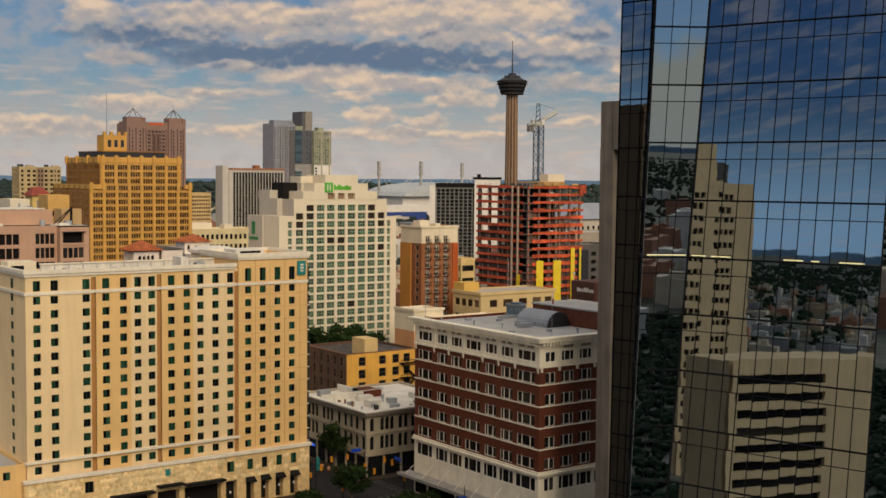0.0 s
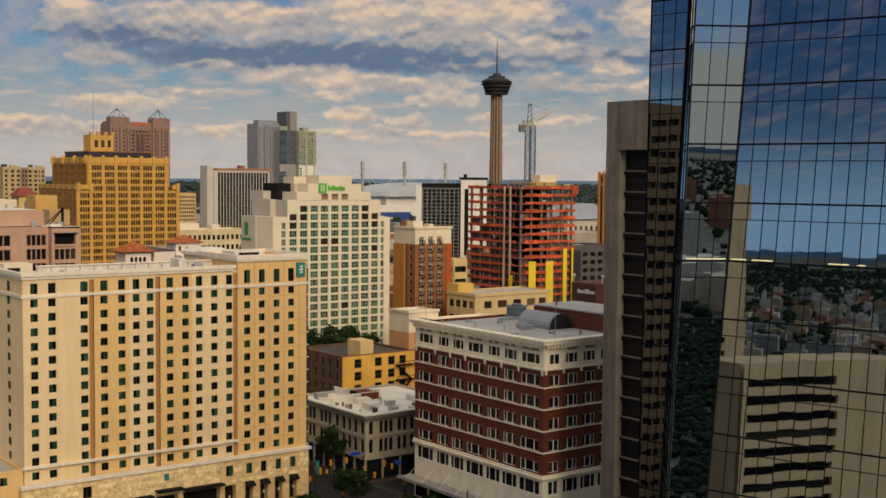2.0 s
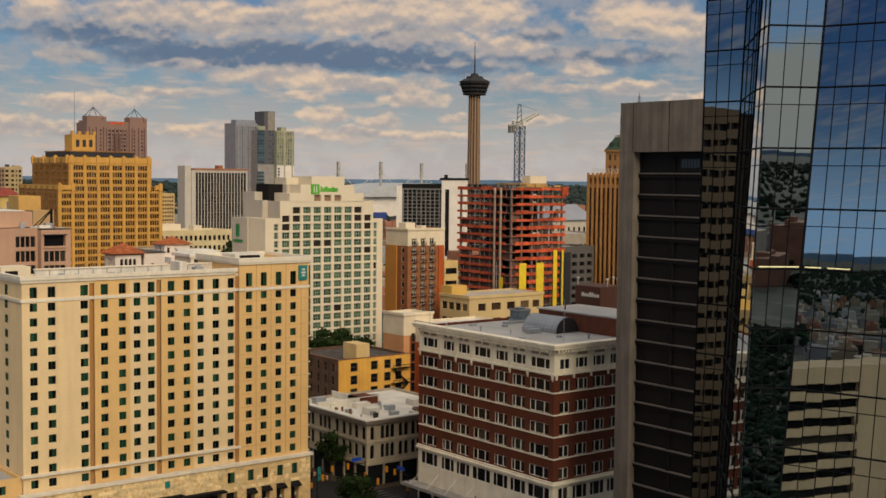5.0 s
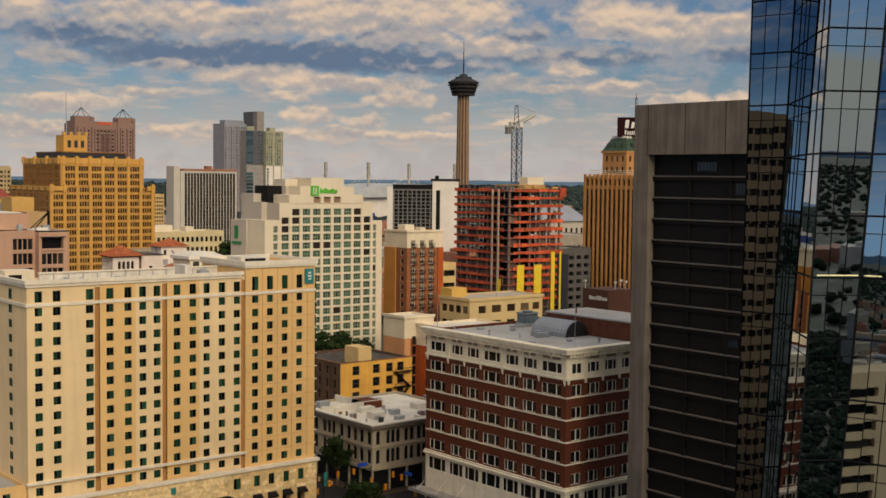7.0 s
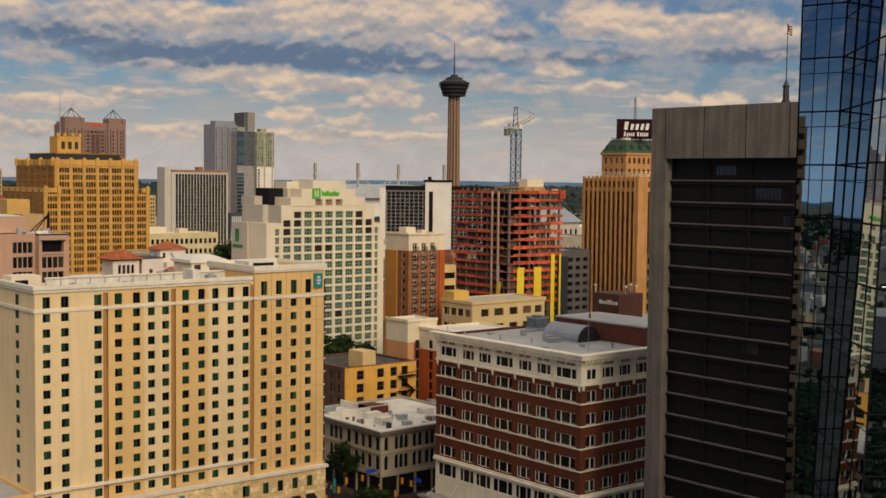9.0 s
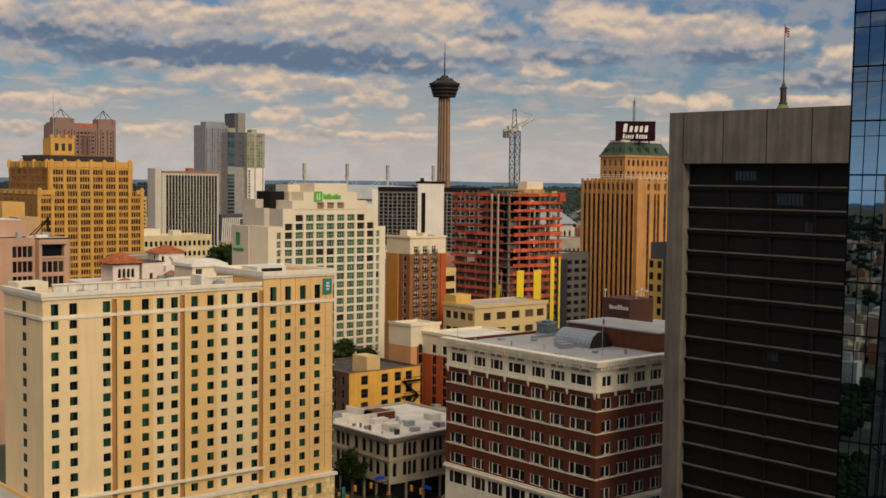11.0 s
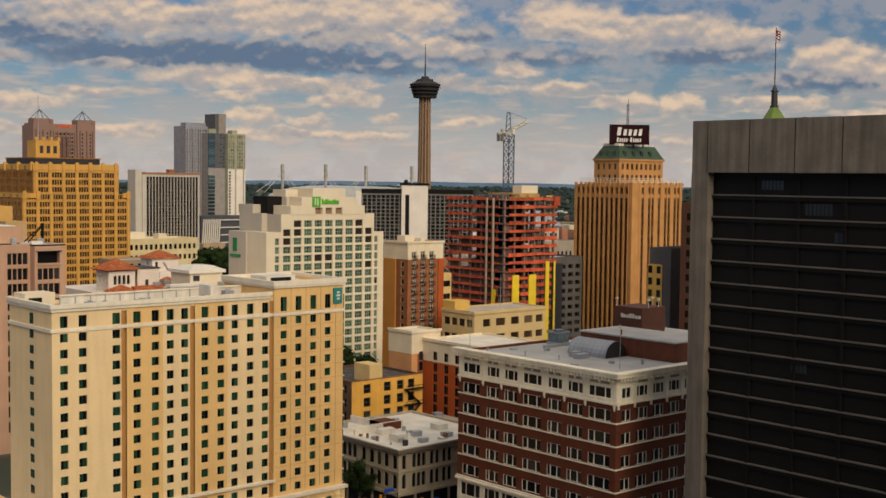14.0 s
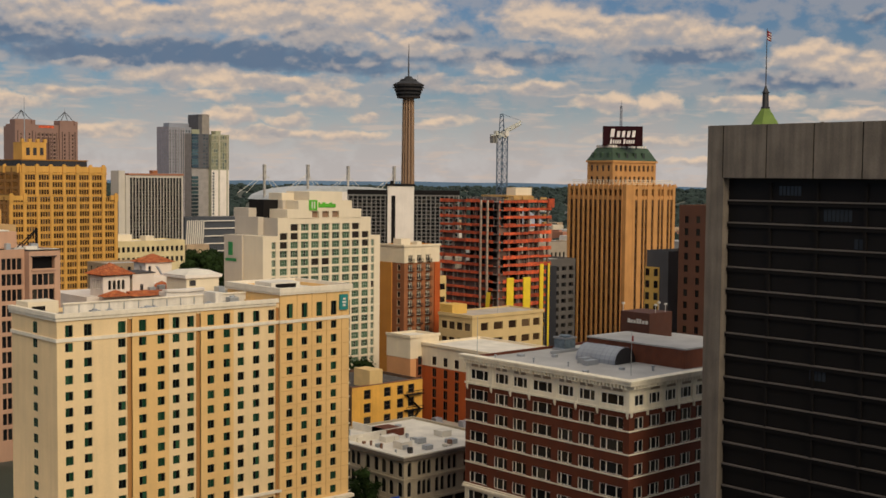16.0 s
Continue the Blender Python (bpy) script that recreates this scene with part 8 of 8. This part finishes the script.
TOWN_MATS = [M("town_%s" % n, c, 0.85, size=9, var=0.18) for n, c in (("cream", (0.55, 0.46, 0.34)), ("white", (0.62, 0.58, 0.52)), ("tan", (0.42, 0.30, 0.19)), ("grey", (0.30, 0.29, 0.28)), ("rust", (0.34, 0.15, 0.09)))]
town(11, 420, (5, 70), (640, 1500), (8, 24), lambda x, y: (x > 330 or y > 660) and not (17.5 < math.degrees(math.atan2(x, y)) < 33 and y < 1050))
town(12, 260, (5, 70), (1500, 2700), (6, 14), lambda x, y: True, 1.3)
town(13, 1100, (-110, -55), (330, 1900), (4, 11), lambda x, y: True, 0.6)
town(14, 160, (120, 215), (260, 1500), (8, 30), lambda x, y: True, 1.2)


# ---------------------------------------------------------------- trees
def clump(b, rnd, x, y, z, r, squash=0.75):
    """A ragged lump of foliage: a jittered low-poly ball."""
    k = len(b.v)
    ph = (1 + 5 ** 0.5) / 2
    ico = [(-1, ph, 0), (1, ph, 0), (-1, -ph, 0), (1, -ph, 0), (0, -1, ph), (0, 1, ph), (0, -1, -ph), (0, 1, -ph), (ph, 0, -1), (ph, 0, 1), (-ph, 0, -1), (-ph, 0, 1)]
    s = rnd.uniform(0, 6.28)
    for p in ico:
        j = r / 1.9 * rnd.uniform(0.7, 1.25)
        px, py = p[0] * math.cos(s) - p[1] * math.sin(s), p[0] * math.sin(s) + p[1] * math.cos(s)
        b.v.append((x + px * j, y + py * j, z + p[2] * j * squash))
    b.f += [tuple(k + i for i in t) for t in ((0, 11, 5), (0, 5, 1), (0, 1, 7), (0, 7, 10), (0, 10, 11), (1, 5, 9), (5, 11, 4), (11, 10, 2), (10, 7, 6), (7, 1, 8),
                                             (3, 9, 4), (3, 4, 2), (3, 2, 6), (3, 6, 8), (3, 8, 9), (4, 9, 5), (2, 4, 11), (6, 2, 10), (8, 6, 7), (9, 8, 1))]


def woods(name, seed, count, az, dist, size, keep, mat):
    rnd, b = random.Random(seed), Build()
    while len(b.v) < count * 12:
        a, d = radians(rnd.uniform(*az)), math.sqrt(rnd.uniform(dist[0] ** 2, dist[1] ** 2))
        x, y = d * math.sin(a), d * math.cos(a)
        if not keep(x, y):
            continue
        r = rnd.uniform(*size) * (0.7 + 0.3 * min(d, 2600) / 2600)
        clump(b, rnd, x, y, ground_height(d) + r * 0.5, r)
    lone(name, b, mat, "dark green tree canopy spread over the far plain", "woods", kind="stuff")


woods("far_woods", 21, 6500, (8, 68), (1500, 4780), (7, 14), lambda x, y: True, far_leaf)
woods("far_woods", 22, 2600, (8, 68), (560, 1500), (4, 8), lambda x, y: (x > 340 or y > 680) and not (430 < x < 660 and 1020 < y < 1130), far_leaf)
woods("far_woods", 23, 10000, (-115, -50), (300, 3500), (3, 6.5), lambda x, y: True, square_leaf)
woods("far_woods", 25, 24000, (-215, -35), (25, 330), (1.2, 2.6), lambda x, y: not (-75 < x < 0 and 45 < y < 110) and not (-222 < x < -150 and 95 < y < 150), square_leaf)
woods("far_woods", 24, 14000, (110, 220), (250, 3500), (3, 7), lambda x, y: True, square_leaf)


def far_hills():
    """A low ridge closing the plain; its blue is distance haze put into the colour."""
    rnd, b, n = random.Random(5), Build(), 240
    for i in range(n):
        a = 2 * math.pi * i / n
        h = 60 + 5 * math.sin(3.1 * a + 1.0) + 4 * math.sin(11 * a) + rnd.uniform(-1.5, 1.5)
        for d, z in ((4700, 20), (4740, h), (4790, 20)):
            b.v.append((d * math.sin(a), d * math.cos(a), z))
    for i in range(n):
        j = (i + 1) % n
        b.f += [(3 * i + 1, 3 * i, 3 * j, 3 * j + 1), (3 * i + 2, 3 * i + 1, 3 * j + 1, 3 * j + 2)]
    lone("backdrop", b, M("hazy_hills", (0.10, 0.16, 0.24), 1.0, size=120, var=0.15, spec=0.0), "low blue hazy hills along the horizon", "hills", kind="structure")


far_hills()


def tree(x, y, height, spread, seed, label, leaf_size=1.0):
    """An oak: tapered trunk, forked limbs, and a crown of many small leaf sprays."""
    rnd = random.Random(seed)
    t = thing("street_tree", (x, y, 0), label, "tree", group="street trees")
    w = Build()
    fork = height * 0.32
    w.tube((x, y, -0.1), (x + 0.1, y, fork), 0.28, 0.2, 8)
    tips = []
    for k in range(7):
        a = 2 * math.pi * k / 7 + rnd.uniform(-0.3, 0.3)
        p = Vector((x, y, fork * rnd.uniform(0.8, 1.0)))
        q = p + Vector((math.cos(a) * spread * 0.32, math.sin(a) * spread * 0.32, height * rnd.uniform(0.15, 0.3)))
        e = q + Vector((math.cos(a + 0.4) * spread * 0.22, math.sin(a + 0.4) * spread * 0.22, height * rnd.uniform(0.08, 0.2)))
        w.tube(p, q, 0.13, 0.08, 6)
        w.tube(q, e, 0.08, 0.03, 5)
        tips += [q, e, (q + e) / 2]
    part("trunk", w, bark, t)
    centres = [(Vector((x, y, fork + (height - fork) * 0.5)) + Vector((math.cos(a) * spread * rr, math.sin(a) * spread * rr, (height - fork) * zz)), spread * rs)
               for a, rr, zz, rs in [(rnd.uniform(0, 6.28), rnd.uniform(0.0, 0.34), rnd.uniform(-0.32, 0.36), rnd.uniform(0.13, 0.24)) for _ in range(16)]] + [(p, spread * 0.14) for p in tips]
    for part_no in range(2):
        c = Build()
        for _ in range(1500):
            o, r = rnd.choice(centres)
            d = Vector((rnd.gauss(0, 1), rnd.gauss(0, 1), rnd.gauss(0, 0.8))).normalized() * r * rnd.uniform(0.5, 1.1)
            p = o + d
            n = Vector((rnd.gauss(0, 1), rnd.gauss(0, 1), rnd.gauss(0.5, 1))).normalized()
            u = n.orthogonal().normalized() * rnd.uniform(0.16, 0.32) * leaf_size
            v = n.cross(u) * rnd.uniform(0.5, 0.8)
            c.poly(p - u, p + v, p + u, p - v)
        if part_no == 0:
            for o, r in centres[:16]:
                clump(c, rnd, o.x, o.y, o.z, r * 0.85)
        part("crown", c, leaf if part_no else M("oak_leaf_pale", (0.018, 0.032, 0.009), 0.9, size=2, var=0.3, spec=0.08), t)
    return t


woods("park_trees", 26, 420, (17, 31), (600, 1000), (6, 10), lambda x, y: not (275 < x < 345 and 630 < y < 670) and not (205 < x < 280 and 575 < y < 655), far_leaf)

OAK = "dark green street oak in full leaf beside the pavement"
tree(206.5, 329.0, 22.5, 12.0, 36, "broad dark green oak beside the inn")
tree(218.5, 334.0, 21.5, 12.0, 37, "broad dark green oak beside the inn")
tree(154.9, 252.0, 12.2, 6.4, 31, OAK)
tree(140.4, 220.5, 10.6, 6.8, 32, OAK)
tree(132.5, 225.0, 4.2, 5.0, 33, OAK)
tree(148.6, 209.6, 4.4, 7.0, 34, OAK)
tree(157.2, 212.0, 4.2, 4.0, 35, OAK)
for k, (x, y, h, s) in enumerate(((196, 333, 14, 11), (203, 336, 15, 12), (209, 333, 13, 10), (214, 337, 13, 10), (190, 336, 12, 10), (219, 334, 11, 9), (199, 330, 12, 11), (206, 331, 12, 11), (213, 331, 11, 10))):
    tree(x, y, h + 11.0, s, 40 + k, "broad dark green oak in the courtyard behind the hotel", 2.0)

# ---------------------------------------------------------------- pavements, crossing marks and street furniture
lone("pavement", Build().box(50, 141.4, 233.6, 237.3, -0.02, 0.15), pave, "brown brick pavement along the hotel", "pavement", kind="structure")
lone("pavement", Build().box(155.6, 159.3, 178, 226.0, -0.02, 0.16), pave, "brick pavement beside the office block", "pavement", kind="structure")
lone("pavement", Build().box(154.2, 157.5, 238.6, 290.0, -0.02, 0.16), pave, "pale pavement round the arched building", "pavement", kind="structure")
lone("pavement", Build().box(157.5, 200.0, 238.3, 241.4, -0.02, 0.16), pave, "pale pavement round the arched building", "pavement", kind="structure")
lone("pavement", Build().box(128, 141.4, 180, 226.5, -0.02, 0.15), pave, "brick plaza with trees by the crossing", "pavement", kind="structure")
paint = M("road_paint", (0.048, 0.046, 0.042), 0.8, var=0.4)
for k in range(7):
    lone("crossing_stripe", Build().box(142.4 + 1.9 * k, 143.3 + 1.9 * k, 222.4, 225.2, 0.04, 0.05), paint, "worn white crossing stripe on asphalt", "road marking", "crossing stripes", "structure")
for k in range(6):
    lone("crossing_stripe", Build().box(156.2, 159.0, 227 + 1.9 * k, 227.9 + 1.9 * k, 0.04, 0.05), paint, "worn white crossing stripe on asphalt", "road marking", "crossing stripes", "structure")

amber = M("amber_signal", (0.62, 0.24, 0.01), 0.5)
blue_sign = M("street_blue", (0.01, 0.06, 0.42), 0.4)


def signal(x, y, arm, heads, sign=None):
    t = thing("traffic_signal", (x, y, 0), "black mast-arm traffic signal with amber heads", "traffic light", "traffic signals")
    dx, dy = arm
    part("pole", Build().tube((x, y, 0), (x, y, 6.6), 0.12, 0.1, 8), black_metal, t)
    part("arm", Build().tube((x, y, 6.2), (x + dx, y + dy, 6.5), 0.09, 0.05, 6), black_metal, t)
    for q in heads:
        px, py = x + dx * q, y + dy * q
        part("signal_head", Build().box(px - 0.22, px + 0.22, py - 0.22, py + 0.22, 5.4, 6.7), amber, t)
    part("signal_head", Build().box(x - 0.25, x + 0.25, y - 0.35, y + 0.1, 2.8, 4.0), amber, t)
    part("base_box", Build().box(x - 0.3, x + 0.3, y - 0.3, y + 0.3, 0, 0.6), black_metal, t)
    if sign:
        q, w = sign
        px, py = x + dx * q, y + dy * q
        part("street_name_plate", Build().box(px - w / 2, px + w / 2, py - 0.04, py + 0.04, 6.9, 7.7) if abs(dx) > abs(dy) else Build().box(px - 0.04, px + 0.04, py - w / 2, py + w / 2, 6.9, 7.7), blue_sign, t)


signal(156.2, 240.2, (-9.5, 0.0), (0.5, 0.95), (0.25, 2.6))
signal(157.0, 224.8, (0.0, 9.0), (0.55, 0.9), (0.3, 2.6))
signal(141.0, 225.0, (8.5, 0.0), (0.6, 0.95))
signal(141.2, 239.4, (0.0, -8.0), (0.6,))
sg = thing("street_sign", (152.2, 196, 0), "blue street name plate on a black lamp pole", "street sign")
part("pole", Build().tube((152.2, 196, 0), (152.2, 196, 8.5), 0.1, n=8), black_metal, sg)
part("plate", Build().box(150.2, 152.6, 195.9, 196.0, 5.6, 6.4), blue_sign, sg)
lp = thing("street_lamp", (141.0, 236.6, 0), "green banner lamp post at the hotel corner", "street lamp")
part("pole", Build().tube((141.0, 236.6, 0), (141.0, 236.6, 9), 0.1, n=8), black_metal, lp)
part("banner", Build().box(141.1, 141.9, 236.55, 236.65, 5.0, 8.0), M("teal_sign", (0.02, 0.20, 0.19), 0.4), lp)
for k, x in enumerate((92.6, 103.0, 109.2, 118.7, 126.8, 130.4, 134.0)):
    l = thing("street_lamp", (x, 234.2, 0), "black iron lamp post with a globe", "street lamp", "lamp posts by the hotel")
    part("pole", Build().tube((x, 234.2, 0), (x, 234.2, 3.6), 0.07, n=6), black_metal, l)
    part("globe", Build().prism([(x + 0.2 * math.cos(a * math.pi / 3), 234.2 + 0.2 * math.sin(a * math.pi / 3)) for a in range(6)], 3.6, 4.05), canopy_white, l)

# ---------------------------------------------------------------- buildings across the square, seen in the mirror glass
nb = thing("tan_tower", (-190, 114, 0), "tall tan stone tower with dark windows across the square", "building")
TURNED = ((0.8, 0.6), (0.6, -0.8))        # these two stand askew to the street grid
pale_tan = M("pale_tan_stone", (0.66, 0.48, 0.28), 0.8, size=5, var=0.10, streak=0.08)
tw = {"pane": win_dark, "frame": None}


def slab_at(o, a0, a1, d0, d1, z0, z1):
    """A block behind a turned front: a along it from o, d back from it."""
    q = lambda a, d: (o[0] + 0.8 * a - 0.6 * d, o[1] + 0.6 * a + 0.8 * d)
    return Build().prism([q(a0, d0), q(a1, d0), q(a1, d1), q(a0, d1)], z0, z1)


o, cs, rw = (-190.3, 103.8), even(10.6, 17.0, 3, 1.7) + even(21.2, 27.6, 3, 1.7), levels(5, 3.75, 21, 1.7)
part("wall", Build().wall((o[0] + 0.8 * 2.8, o[1] + 0.6 * 2.8), *TURNED, 0, 85, [(a - 2.8, b - 2.8) for a, b in cs], rw, 0.5, (), 25.7), pale_tan, nb)
windows(nb, o, *TURNED, cs, rw, tw, 0.5)
part("body", slab_at(o, 2.8, 28.5, 0.7, 26, 0, 84.8), pale_tan, nb)
part("upper_block", slab_at(o, 16.8, 28.5, 1.5, 24, 84.8, 95.0), pale_tan, nb)
part("roof_plant", slab_at(o, 9.8, 16.2, 4, 16, 84.8, 90.5), dark_band, nb)
bb = thing("banded_block", (-40, 74, 0), "tan block with long dark window bands across the square", "building")
o, rw = (-46.0, 56.8), levels(8.4, 2.75, 14, 1.45)
part("wall", Build().wall(o, *TURNED, 0, 48.2, [(18.8, 38.8)], rw, 0.6, (), 40.0), pale_tan, bb)
windows(bb, o, *TURNED, [(18.8, 38.8)], rw, tw, 0.6)
part("body", slab_at(o, 0, 40, 0.8, 11, 0, 48.0), pale_tan, bb)
# a second tan tower, north of the glass
TWIST = ((0.87, 0.493), (0.493, -0.87))
brown_stone = M("brown_office_stone", (0.14, 0.088, 0.048), 0.8, size=5, var=0.10, streak=0.08)
sb = thing("tan_slab", (-20, 127, 0), "tan stone office slab with close rows of dark windows across the square", "building")
o = (-27.0, 119.6)
cs, rw = [(0.5 + 2.04 * k, 2.2 + 2.04 * k) for k in range(12)], levels(5, 2.85, 28, 1.25)
part("wall", Build().wall(o, *TWIST, 0, 86, cs, rw, 0.5, (), 25), brown_stone, sb)
windows(sb, o, *TWIST, cs, rw, tw, 0.5)
q = lambda a, d: (o[0] + 0.87 * a - 0.493 * d, o[1] + 0.493 * a + 0.87 * d)
part("body", Build().prism([q(0, 0.7), q(25, 0.7), q(25, 22), q(0, 22)], 0, 85.8), brown_stone, sb)
# unseen block, added so a west-facing facet has something dark to mirror
wb = thing("west_mirror_block", (140, -235, 0), "unseen dark grey block added west for the mirror glass", "building")
part("body", Build().box(118, 170, -260, -222, 0, 86), grey_stone, wb)
for k in range(20):
    part("window_band", Build().box(119, 169, -222, -221.8, 6 + 4 * k, 8.2 + 4 * k), win_dark, wb)
for k in range(16):
    a = radians(30.2 + 0.18 * k)
    d = 905 + 40 * ((k * 7) % 5) / 4
    tree(d * math.sin(a) - 12, d * math.cos(a) + 40, 17 + 4 * ((k * 5) % 4) / 3, 15, 80 + k, "dark green park tree below the hotel towers", 3.2)
for k, (x, y, h, s) in enumerate(((203, 418, 43, 12), (210, 430, 44, 13), (217, 434, 43, 12), (196, 432, 41, 12), (224, 446, 42, 13), (231, 455, 40, 13), (238, 462, 39, 13), (292, 556, 42, 18), (301, 560, 43, 18), (310, 566, 43, 18), (205, 470, 40, 14), (300, 500, 34, 16), (315, 510, 33, 16), (330, 530, 34, 16), (322, 545, 36, 15))):
    tree(x, y, h, s, 60 + k, "tall dark green tree among the roofs", 2.0)

# ---------------------------------------------------------------- small street things by the arched building
orange_drum = M("orange_drum", (0.62, 0.20, 0.01), 0.5)
for x, y in ((153.5, 257.4), (153.6, 255.3), (153.8, 252.6)):
    t = thing("traffic_barrel", (x, y, 0), "orange plastic traffic barrel with white bands on the street", "traffic barrel", "traffic barrels")
    part("drum", Build().tube((x, y, 0), (x, y, 1.1), 0.32, 0.26, 10), orange_drum, t)
    part("base", Build().box(x - 0.42, x + 0.42, y - 0.42, y + 0.42, 0.02, 0.12), black_metal, t)
    for z in (0.45, 0.8):
        part("band", Build().tube((x, y, z), (x, y, z + 0.14), 0.325, 0.315, 10), canopy_white, t)

neon = bpy.data.materials.new("blue_neon")
neon.use_nodes = True
neon_bsdf = neon.node_tree.nodes["Principled BSDF"]
neon_bsdf.inputs["Base Color"].default_value = (0.02, 0.08, 0.5, 1)
neon_bsdf.inputs["Emission Color"].default_value = (0.03, 0.16, 1.0, 1)
neon_bsdf.inputs["Emission Strength"].default_value = 0.7
sn = thing("shop_sign", (157.35, 266.8, 3.2), "small lit blue shop sign over the pavement", "sign")
part("sign_box", Build().box(157.1, 157.48, 265.6, 268.0, 3.2, 3.7), neon, sn)
